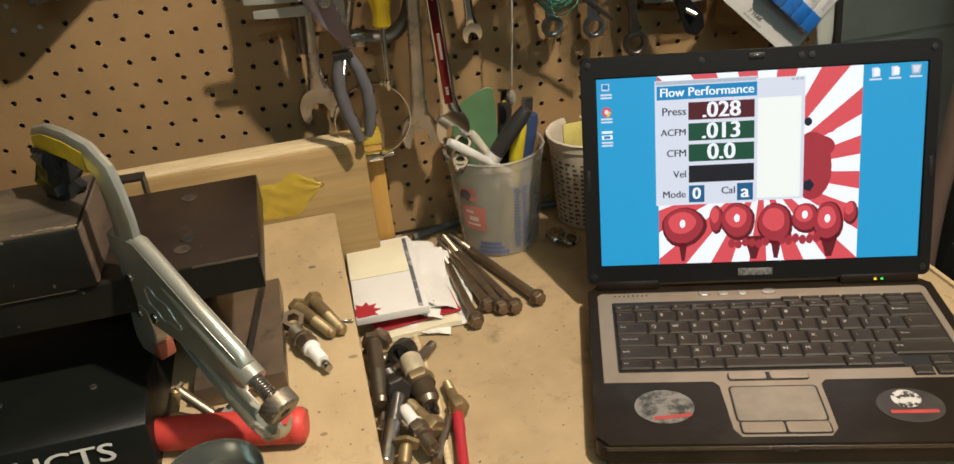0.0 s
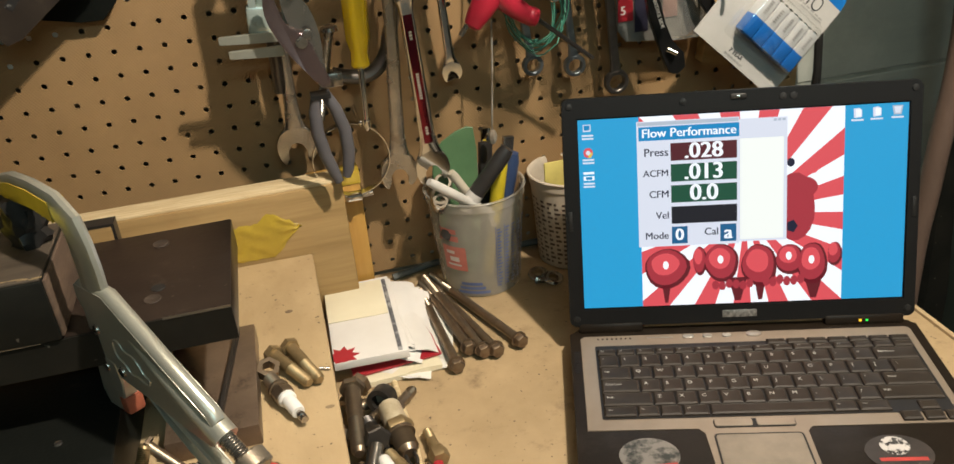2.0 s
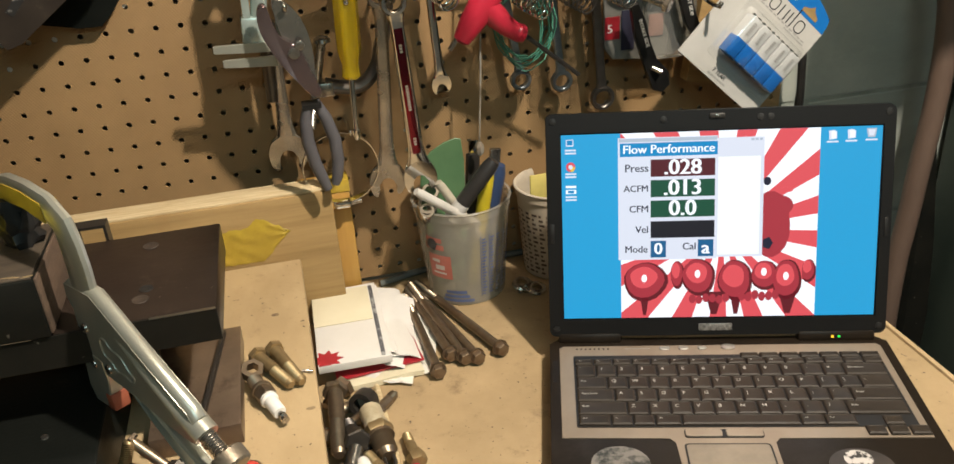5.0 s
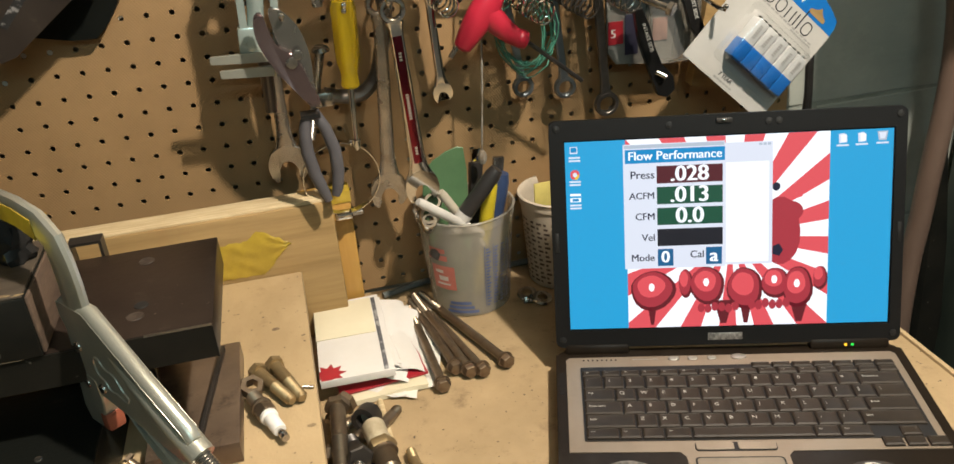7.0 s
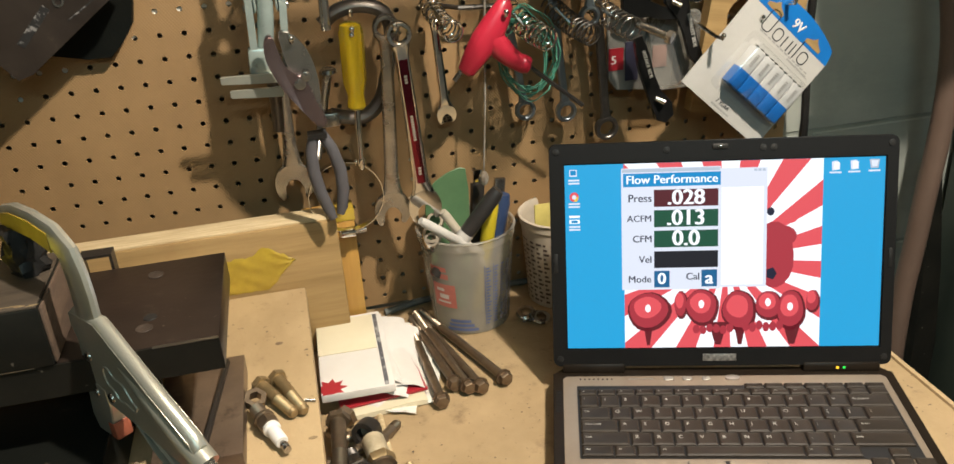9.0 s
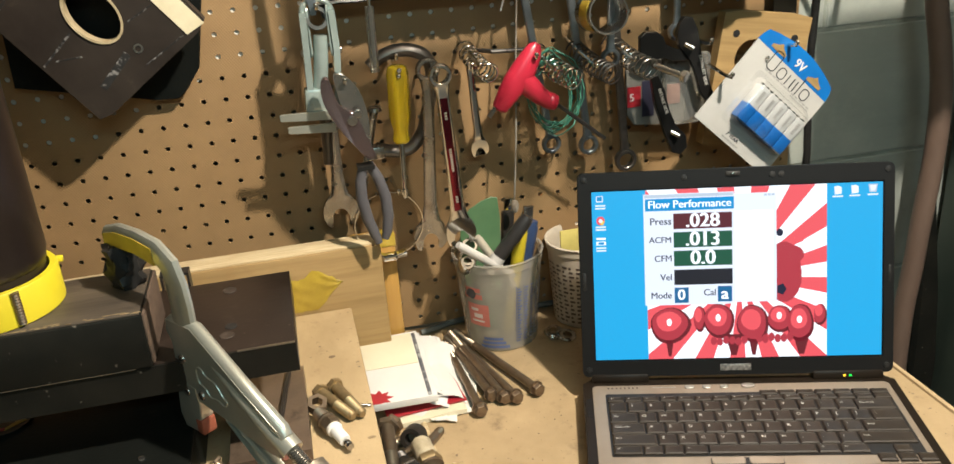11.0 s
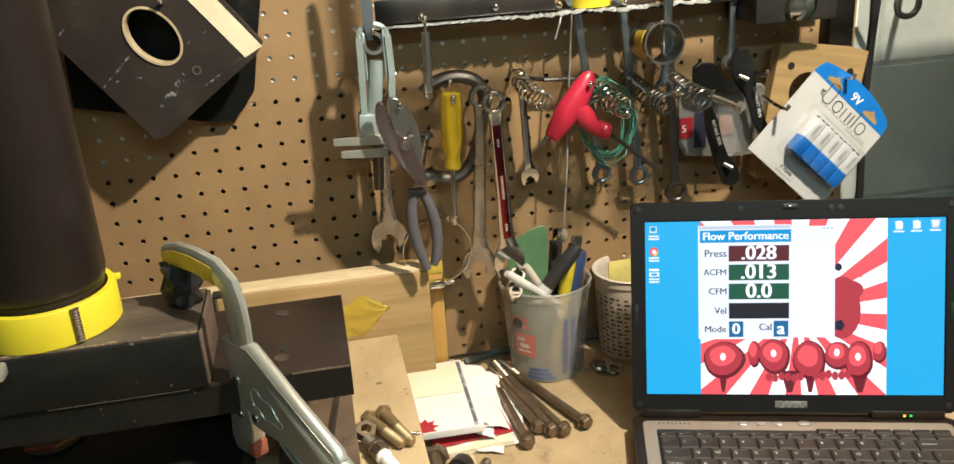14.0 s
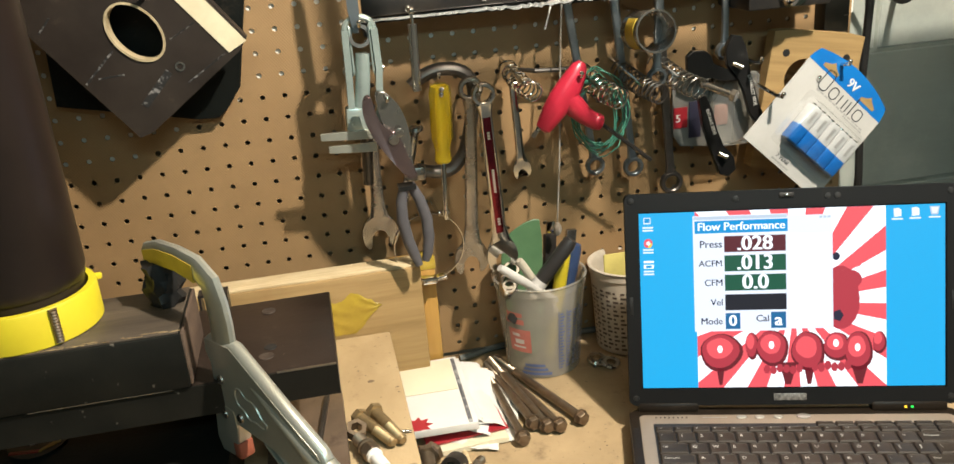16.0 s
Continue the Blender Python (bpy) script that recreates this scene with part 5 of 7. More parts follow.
def tub(name, M, r0, r1, h, m_, label):
    b = thing(name, M, label, "tub")
    bm = bmesh.new()
    lathe(bm, [(0.0, 0.0005), (r0 - 0.002, 0.0005), (r0, 0.002), (r1 - 0.0025, h - 0.012), (r1 - 0.001, h - 0.0115), (r1 - 0.001, h - 0.003), (r1 + 0.001, h - 0.001), (r1, h),
               (r1 - 0.002, h), (r1 - 0.0035, h - 0.002), (r1 - 0.0042, h - 0.013), (r0 - 0.0015, 0.004), (0.0, 0.0025)], 56, close=False)
    part("body", bm, m_, b)
    return b


def patch(bm, r0, r1, h, z0, z1, a0, a1, off=0.0003, n=8):
    """A printed patch on the tub's side."""
    g = []
    for k in range(n + 1):
        a = radians(a0 + (a1 - a0) * k / n)
        col = []
        for z in (z0, z1):
            r = r0 + (r1 - 0.0025 - r0) * (z - 0.002) / (h - 0.014) + off
            col.append(bm.verts.new((r * math.cos(a), r * math.sin(a), z)))
        g.append(col)
    for c, d in zip(g, g[1:]):
        bm.faces.new((c[0], d[0], d[1], c[1]))


def translucent(name, c, t=0.35):
    m = mat(name, c, tuple(0.8 * v for v in c), 14, 0.22, bump=0.15, bscale=80)
    n, l = m.node_tree.nodes, m.node_tree.links
    tr = n.new("ShaderNodeBsdfTransparent")
    tr.inputs["Color"].default_value = (0.92, 0.90, 0.86, 1)
    tl = n.new("ShaderNodeBsdfTranslucent")
    tl.inputs["Color"].default_value = (*c, 1)
    m1, m2 = n.new("ShaderNodeMixShader"), n.new("ShaderNodeMixShader")
    m1.inputs[0].default_value, m2.inputs[0].default_value = 0.35, t
    out = n["Material Output"]
    l.new(n["Principled BSDF"].outputs[0], m1.inputs[1])
    l.new(tl.outputs[0], m1.inputs[2])
    l.new(m1.outputs[0], m2.inputs[1])
    l.new(tr.outputs[0], m2.inputs[2])
    l.new(m2.outputs[0], out.inputs["Surface"])
    return m


TUB = pose(0.1346, 0.9610, BENCH)
R0, R1, TH = 0.0470, 0.0588, 0.127


def mixing_tub():
    b = tub("mixing_tub", TUB, R0, R1, TH, translucent("milky_plastic", (0.70, 0.66, 0.58), 0.64), "milky plastic mixing tub with red and blue print, holding pens")
    red, blue = mat("tub_red_print", (0.50, 0.14, 0.10), None, 30, 0.5), mat("tub_blue_print", (0.10, 0.14, 0.30), None, 30, 0.5)
    for z0, z1, a0, a1 in ((0.038, 0.070, 206, 240), (0.077, 0.084, 203, 232), (0.087, 0.093, 206, 230)):
        bm = bmesh.new()
        patch(bm, R0, R1, TH, z0, z1, a0, a1)
        part("red_print", bm, red, b)
    white = mat("tub_white_print", (0.6, 0.55, 0.5), None, 30, 0.5)
    for z0, z1, a0, a1 in ((0.060, 0.064, 212, 224), (0.050, 0.056, 216, 230), (0.044, 0.0465, 212, 232)):
        bm = bmesh.new()
        patch(bm, R0, R1, TH, z0, z1, a0, a1, 0.0005, 3)
        part("white_bar", bm, white, b)
    for a in (279, 291, 313, 327):
        bm = bmesh.new()
        patch(bm, R0, R1, TH, 0.012, 0.094, a, a + 0.9, 0.0003, 2)
        part("scale_line", bm, blue, b)
    for col, (a, w) in enumerate(((281, 7), (293, 6), (303, 8), (316, 7), (330, 8))):
        for k in range(19):
            bm = bmesh.new()
            z = 0.013 + k * 0.0042
            patch(bm, R0, R1, TH, z, z + 0.0021, a, a + w * (0.55 + 0.45 * ((k * 7 + col * 3) % 5) / 4), 0.0003, 3)
            part("graduation", bm, blue, b)
    for a0, a1, z0, z1 in ((222, 268, 0.006, 0.010), (225, 262, 0.012, 0.016), (228, 258, 0.018, 0.022)):
        bm = bmesh.new()
        patch(bm, R0, R1, TH, z0, z1, a0, a1)
        part("blue_print", bm, blue, b)


mixing_tub()


def second_tub():
    b = tub("speckled_tub", pose(0.2565, 0.975, BENCH), 0.042, 0.051, 0.118, mat("cream_tub", (0.60, 0.53, 0.42), None, 20, 0.5), "cream tub with rows of dark printed marks")
    ink = mat("tub_dark_print", (0.10, 0.07, 0.055), None, 30, 0.5)
    for col in range(8):
        for k in range(14):
            bm = bmesh.new()
            z = 0.008 + k * 0.0062
            a = 178 + col * 12
            patch(bm, 0.042, 0.051, 0.118, z, z + 0.0030, a, a + 4 + 2.5 * ((k * 5 + col) % 3), 0.0003, 2)
            part("printed_mark", bm, ink, b)
    bm = bmesh.new()
    box(bm, -0.045, 0.0, -0.022, -0.019, 0.085, 0.129, 0.001, m=pose(0, 0, 0, -8, 4, 10))
    part("yellow_card", bm, mat("yellow_card", (0.55, 0.47, 0.13), None, 20, 0.7), b, "yellow card in the tub")


second_tub()


def pen(name, p, q, r, m_, label, tip=None, tip_m=None, cat="pen"):
    b = thing(name, along(p, q), label, cat)
    ln = (Vector(q) - Vector(p)).length
    bm = bmesh.new()
    lathe(bm, [(0.0, 0.0), (r * 0.8, 0.0), (r, ln * 0.05), (r, ln * 0.50), (r * 1.06, ln * 0.51), (r * 1.04, ln * 0.93), (r * 0.8, ln), (0.0, ln)], 18)
    part("barrel", bm, m_, b)
    if tip_m:
        bm = bmesh.new()
        lathe(bm, [(0.0, ln * 0.32), (r * 1.02, ln * 0.32), (r * 1.08, ln * 0.505), (0.0, ln * 0.505)], 18)
        part("sleeve", bm, tip_m, b)
    return b


# what stands in the tub; all of it rests on the tub's floor
T = Vector((0.1346, 0.9590, BENCH))
pen("marker_pen", (0.0900, 0.9335, 1.0090), (0.1700, 0.9300, 1.1060), 0.0088, mat("black_marker", (0.03, 0.028, 0.027), None, 20, 0.4), "fat black marker pen leaning across the tub", tip_m=mat("grey_marker_band", (0.60, 0.57, 0.53), None, 20, 0.4))
pen("marker_pen", T + Vector((0.006, -0.002, 0.006)), T + Vector((0.036, 0.004, 0.152)), 0.0080, mat("yellow_marker", (0.60, 0.47, 0.02), None, 20, 0.4), "yellow highlighter pen standing in the tub")
pen("pen", T + Vector((0.014, 0.008, 0.006)), T + Vector((0.050, 0.008, 0.154)), 0.0095, mat("blue_pen", (0.035, 0.06, 0.14), None, 20, 0.4), "dark blue pen standing in the tub")
pen("brush_handle", (0.1480, 0.9330, 1.0270), (0.0755, 0.9130, 1.0905), 0.0050, mat("white_handle", (0.62, 0.59, 0.54), None, 20, 0.5), "white plastic brush handle leaning in the tub", cat="brush")
pen("brush_handle", (0.1520, 0.9500, 1.0020), (0.1060, 0.9430, 1.0840), 0.0050, mat("cream_handle", (0.52, 0.46, 0.36), None, 20, 0.5), "cream brush handle leaning in the tub", cat="brush")
b = thing("scraper", Matrix.Translation(T), "green plastic scraper blade standing in the tub", "scraper")
bm = bmesh.new()
prism(bm, [(-0.036, 0.004), (0.004, 0.004), (0.009, 0.165), (0.007, 0.191), (0.000, 0.193), (-0.014, 0.189), (-0.030, 0.180), (-0.042, 0.166), (-0.045, 0.140)], 0.012, 0.0145, 0.0005)
part("blade", bm, mat("green_plastic", (0.10, 0.19, 0.09), (0.075, 0.15, 0.07), 20, 0.35), b)
b = thing("pocket_tool", Matrix.Translation(T), "black and steel folding cutter standing in the tub", "cutter")
bm = bmesh.new()
box(bm, -0.008, 0.008, -0.004, 0.004, 0.004, 0.168, 0.0015, m=pose(0.008, 0.018, 0, 0, 5, 15))
part("handle", bm, M_BLACK_STEEL, b)
bm = bmesh.new()
box(bm, -0.006, 0.006, -0.0015, 0.0015, 0.169, 0.184, 0.0005, m=pose(0.008, 0.018, 0, 0, 5, 15))
part("blade", bm, M_CHROME, b)
b = thing("flat_file", Matrix.Translation(T), "dark flat file with a bright end standing in the tub", "file")
bm = bmesh.new()
box(bm, -0.0065, 0.0065, -0.003, 0.003, 0.004, 0.172, 0.0008, m=pose(0.028, 0.016, 0, 0, 7, 5))
part("blade", bm, M_STEEL, b)
for x, y, r in ((-0.044, -0.016, 0.0115), (-0.036, 0.004, 0.0105), (-0.046, -0.024, 0.0090)):
    bm = bmesh.new()
    lathe(bm, [(r * 0.62, 0.0), (r, 0.0), (r, 0.024), (r * 0.9, 0.026), (r * 0.62, 0.026)], 20, Matrix.Translation(T + Vector((x, y, 0.126 + 0.35 * y))) @ pose(0, 0, 0, 48, 15, -20), close=True)
    tagged(part("socket", bm, M_CHROME), "chrome socket resting among the pens in the tub", "socket", "sockets in the tub")

# loose hardware between riser and bench
SP = (("bolt", (-0.0464, 0.7600, 0.956), (-0.0514, 0.6745, 0.950), 0.0078, 0.0125, 0.008, M_BROWN_STEEL, 0.5), ("bolt", (-0.0338, 0.6860, 0.955), (-0.0396, 0.7282, 0.942), 0.0075, 0.0125, 0.008, M_BLACK_STEEL, 0.5),
      ("bolt", (-0.0260, 0.7560, 0.941), (-0.056, 0.7500, 0.940), 0.006, 0.010, 0.008, M_BROWN_STEEL, 0.5), ("bolt", (-0.0060, 0.7430, 0.939), (0.0136, 0.7670, 0.937), 0.0055, 0.0085, 0.008, M_BROWN_STEEL, 0.4),
      ("bolt", (-0.0129, 0.6410, 0.945), (-0.0270, 0.6733, 0.947), 0.0058, 0.0105, 0.011, M_BRASSY, 0.5), ("bolt", (-0.0383, 0.6110, 0.953), (-0.0465, 0.5850, 0.943), 0.0058, 0.0125, 0.004, M_BRASSY, 0.4),
      ("bolt", (0.0165, 0.6655, 0.9400), (0.0133, 0.7010, 0.9375), 0.0050, 0.0092, 0.013, M_BRASSY, 0.5), ("bolt", (-0.0180, 0.7400, 0.940), (-0.0500, 0.7180, 0.940), 0.0062, 0.010, 0.008, M_BROWN_STEEL, 0.5),
      ("bolt", (-0.0400, 0.7840, 0.942), (-0.0580, 0.7640, 0.940), 0.006, 0.012, 0.008, M_BROWN_STEEL, 0.4), ("bolt", (-0.0560, 0.7150, 0.940), (-0.0260, 0.7080, 0.938), 0.006, 0.0095, 0.007, M_BROWN_STEEL, 0.4),
      ("bolt", (-0.0560, 0.6500, 0.940), (-0.0500, 0.6760, 0.938), 0.0045, 0.008, 0.006, M_BROWN_STEEL, 0.6), ("bolt", (-0.0240, 0.6920, 0.938), (-0.0480, 0.6560, 0.938), 0.005, 0.0085, 0.006, M_BLACK_STEEL, 0.6),
      ("bolt", (-0.0480, 0.6280, 0.939), (-0.0260, 0.6300, 0.938), 0.0045, 0.008, 0.006, M_STEEL, 0.5), ("bolt", (-0.0300, 0.5750, 0.941), (-0.0040, 0.5800, 0.939), 0.006, 0.0100, 0.008, M_BROWN_STEEL, 0.5))
for n, h, t, r, hr, hh, m_, th in SP:
    bolt(n, h, t, r, hr, hh, m_, "oily brown hex bolt in the heap on the bench", "heap of bolts", thread=th)


def stud():
    b = thing("threaded_stud", along((-0.0361, 0.6737, 0.954), (-0.0589, 0.5964, 0.951)), "grey steel stud threaded over half its length", "stud")
    bm = bmesh.new()
    threaded(bm, (0, 0, 0), (0, 0, 0.034), 0.0074, 0.0014, 16)
    part("thread", bm, M_STEEL, b)
    bm = bmesh.new()
    lathe(bm, [(0.0, 0.034), (0.0074, 0.034), (0.0074, 0.0790), (0.0066, 0.0806), (0.0, 0.0806)], 20)
    part("shank", bm, M_STEEL, b)


def sensor():
    b = thing("sender_unit", along((-0.0062, 0.6570, 0.942), (-0.0168, 0.7280, 0.955)), "dirty brass sender with a cream plastic cap in the heap", "sender")
    bm = bmesh.new()
    threaded(bm, (0, 0, 0.016), (0, 0, 0.032), 0.0108, 0.0014, 20)
    lathe(bm, [(0.0, 0.010), (0.0070, 0.010), (0.0080, 0.013), (0.0100, 0.016)], 20)
    lathe(bm, [(0.0108, 0.032), (0.0135, 0.033), (0.0135, 0.036), (0.0120, 0.0372)], 24)
    part("thread", bm, M_BROWN_STEEL, b)
    bm = bmesh.new()
    rings(bm, [[Vector((x, y, z)) for x, y in hex_outline(q)] for q, z in ((0.0136, 0.037), (0.0145, 0.0385), (0.0145, 0.045), (0.0136, 0.0465))])
    part("hex_nut", bm, M_BRASSY, b)
    bm = bmesh.new()
    lathe(bm, [(0.0118, 0.0465), (0.0118, 0.0500), (0.0112, 0.0510), (0.0112, 0.0690), (0.0098, 0.0715), (0.0, 0.0715)], 24)
    part("cap", bm, mat("cream_plastic", (0.58, 0.51, 0.36), (0.36, 0.29, 0.18), 60, 0.35), b, "stained cream plastic cap")
    for a in (-0.0042, 0.0042):
        bm = bmesh.new()
        tube(bm, [(a, 0, 0.012), (a, 0, 0.002), (a * 0.6, 0, -0.003)], 0.0017, 8)
        part("prong", bm, M_BLACK_STEEL, b)


stud()
sensor()
spark_plug("spark_plug", along((-0.0158, 0.6032, 0.947), (-0.0345, 0.6640, 0.954)), "used spark plug with white ribbed insulator in the heap")
bm = bmesh.new()
lathe(bm, [(0.0075, 0.0), (0.0125, 0.0), (0.0130, 0.016), (0.0120, 0.018), (0.0075, 0.018)], 22, along((-0.0245, 0.7390, 0.951), (-0.0140, 0.7560, 0.946)), close=True)
tagged(part("socket", bm, M_BLACK_STEEL), "black impact socket in the heap of bolts", "socket")
for k, (p, q, r) in enumerate((((-0.0035, 0.7850, 0.936), (-0.0072, 0.5750, 0.936), 0.0032), ((0.0076, 0.6560, 0.936), (-0.0150, 0.6000, 0.937), 0.0042))):
    bm = bmesh.new()
    tube(bm, [p, Vector(p).lerp(Vector(q), 0.5) + Vector((0.005 if k == 0 else 0.0, 0, 0)), q], r, 10)
    tagged(part("dowel", bm, M_PINE_EDGE if k == 0 else M_BROWN_STEEL), "thin pale wooden dowel beside the heap" if k == 0 else "brown rusty rod beside the heap", "rod")
b = thing("red_pen", along((0.0175, 0.678, 0.937), (0.002, 0.560, 0.937)), "red ball pen lying on the bench", "pen")
bm = bmesh.new()
lathe(bm, [(0.0, 0.0), (0.0015, 0.0), (0.0052, 0.020), (0.0056, 0.048), (0.0050, 0.049), (0.0052, 0.12), (0.0, 0.12)], 18)
part("barrel", bm, M_RED, b)
bm = bmesh.new()
tube(bm, [(0.030, 0.995, 0.9345), (0.075, 1.006, 0.936), (0.11, 1.010, 0.937), (0.20, 1.012, 0.936), (0.40, 1.010, 0.935)], 0.0042, 8)
tagged(part("cable", bm, mat("grey_cable", (0.11, 0.12, 0.11), None, 20, 0.5)), "grey-green cable along the foot of the pegboard", "cable")

# ---- hung on the pegboard ----


def peg_hook(x, z, y_tip, drop=0.0, r=0.0023, label="steel peg hook in the pegboard", rise=0.006):
    bm = bmesh.new()
    n = 8
    pts = [(x, PEG + 0.004, z + 0.004), (x, PEG - 0.004, z)]
    pts += [(x, PEG - 0.004 + (y_tip - PEG + 0.004) * k / n, z - drop * k / n) for k in range(1, n)]
    pts += [(x, y_tip, z - drop + rise * 0.4), (x, y_tip - 0.002, z - drop + rise)]
    tube(bm, pts, r, 8)
    bmesh.ops.create_uvsphere(bm, u_segments=10, v_segments=6, radius=r * 1.25, matrix=Matrix.Translation(pts[-1]))
    return tagged(part("peg_hook", bm, M_CHROME), label, "hook", "peg hooks")


def spring(name, base, end, radius, turns, wire, m_, label):
    base, end = Vector(base), Vector(end)
    bm = bmesh.new()
    n = int(turns * 16)
    d = (end - base)
    side = d.cross(Vector((0, 0, 1))).normalized()
    up = side.cross(d).normalized()
    pts = []
    for k in range(n + 1):
        t = k / n
        a = 2 * math.pi * turns * t
        sag = Vector((0, 0, -0.004 * math.sin(math.pi * t)))
        pts.append(base + d * t + sag + (side * math.cos(a) + up * math.sin(a)) * radius)
    tube(bm, pts, wire, 6)
    return tagged(part(name, bm, m_), label, "spring", "springs on the pegs")


def wrench(name, top, bottom, width, m_, label, thick=0.006, ring_r=0.0125, jaw=0.015, inset=None, group="wrenches on the pegs", open_top=False, twist=0.0, ring2=0.0):
    """A combination wrench: ring at the top, open jaw at the bottom, unless open_top."""
    top, bottom = Vector(top), Vector(bottom)
    d = bottom - top
    ln = d.length
    ang = math.atan2(d.x, -d.z)
    M = Matrix.Translation(top) @ Matrix.Rotation(-ang, 4, "Y") @ Matrix.Rotation(math.atan2(d.y, math.hypot(d.x, d.z)), 4, "X") @ Matrix.Rotation(radians(twist), 4, "Z")
    b = thing(name, M, label, "wrench", group)
    if open_top:
        M = M @ Matrix.Translation((0, 0, -ln)) @ Matrix.Rotation(math.pi, 4, "Y")
        b.matrix_basis = M
    bm = bmesh.new()
    ri, c = ring_r * 0.62, thick * 0.78
    lathe(bm, [(ri, -c * 0.8), (ri * 1.12, -c), (ring_r * 0.90, -c * 0.95), (ring_r * 0.985, -c * 0.5), (ring_r, 0), (ring_r * 0.985, c * 0.5), (ring_r * 0.90, c * 0.95), (ri * 1.12, c), (ri, c * 0.8)], 28, pose(0, 0, 0, 90), close=True)
    part("ring_end", bm, m_, b)
    bm = bmesh.new()
    w = width / 2
    loops = []
    for z, f, t in ((-ring_r * 0.85, 1.15, 1.25), (-ring_r * 1.3, 0.92, 1.1), (-ring_r * 1.9, 0.84, 1.0), (-ln * 0.5, 0.9, 0.95), (-ln + jaw * 1.9, 0.98, 0.95), (-ln + jaw * 1.2, 1.2, 1.0), (-ln + jaw * 0.7, 1.6, 0.9)):
        a, c = w * f, thick / 2 * t
        loop = []
        for k in range(20):
            th = 2 * math.pi * k / 20
            cs, sn = math.cos(th), math.sin(th)
            loop.append(Vector((a * math.copysign(abs(cs) ** 0.62, cs), c * math.copysign(abs(sn) ** 0.62, sn), z)))
        loops.append(loop)
    rings(bm, loops)
    part("shank", bm, m_, b)
    bm = bmesh.new()
    g = jaw * 0.48
    out = [(-w * 1.4, jaw * 0.9), (-jaw * 0.92, jaw * 0.3), (-jaw * 1.0, -jaw * 0.35), (-jaw * 0.80, -jaw * 1.05), (-g * 1.0, -jaw * 1.1), (-g * 0.95, -jaw * 0.15),
           (-g * 0.4, jaw * 0.12), (g * 0.5, jaw * 0.05), (g * 0.98, -jaw * 0.3), (g * 0.9, -jaw * 1.0), (jaw * 0.72, -jaw * 1.0), (jaw * 1.0, -jaw * 0.35), (jaw * 0.92, jaw * 0.3), (w * 1.4, jaw * 0.9)]
    out = [(x * 1.0, z - ln + 0.0) for x, z in out]
    if ring2:
        framed(bm, [(x, z - ln) for x, z in arc(0, 0, ring2, 0, 360, 24)[:-1]], [(x, z - ln) for x, z in arc(0, 0, ring2 * 0.66, 0, 360, 24)[:-1]], -thick * 0.9, thick * 0.7)
        part("lower_ring_end", bm, m_, b)
    else:
        prism(bm, chaikin(out), -thick * 0.5, thick * 0.5, 0.0014, seg=3)
        part("jaw", bm, m_, b)
    if inset:
        bm = bmesh.new()
        box(bm, -w * 0.55, w * 0.55, -thick / 2 - 0.0004, -thick / 2 + 0.001, -ln * 0.86, -ring_r * 1.9, 0.0006)
        part("inset_panel", bm, inset, b)
        white = M_ZINC
        for z, h in ((-ln * 0.24, 0.010), (-ln * 0.52, 0.030), (-ln * 0.78, 0.010)):
            n = max(3, int(h / 0.003))
            for k in range(n):
                bm = bmesh.new()
                box(bm, -w * 0.17, w * 0.17, -thick / 2 - 0.0007, -thick / 2 - 0.0003, z - h / 2 + h * k / n, z - h / 2 + h * (k + 0.7) / n)
                part("stamped_mark", bm, white, b)
    return b


M_PURPLE_CHROME = mat("red_tinted_chrome", (0.24, 0.035, 0.05), (0.13, 0.02, 0.03), 10, 0.22, metal=1.0, rvar=0.05)
M_BLUE_STEEL = mat("blue_grey_steel", (0.30, 0.34, 0.37), (0.20, 0.23, 0.25), 16, 0.35, metal=0.85, bump=0.1)
M_GUNMETAL = mat("gunmetal", (0.15, 0.135, 0.12), (0.09, 0.08, 0.07), 16, 0.38, metal=0.8, bump=0.12)
# the pinkish tint paints in the red T-handle's reflection on the pliers
M_RED_REFLECTION_STEEL = mat("chrome_with_red_reflection", (0.42, 0.31, 0.31), (0.30, 0.215, 0.215), 10, 0.24, metal=0.95, bump=0.1, stain=(0.20, 0.12, 0.11), sscale=30, scut=(0.55, 0.75))


M_OLD_ZINC = mat("aged_zinc", (0.47, 0.55, 0.51), (0.34, 0.40, 0.37), 22, 0.24, metal=0.5, bump=0.15, stain=(0.14, 0.12, 0.09), sscale=50, scut=(0.58, 0.75))


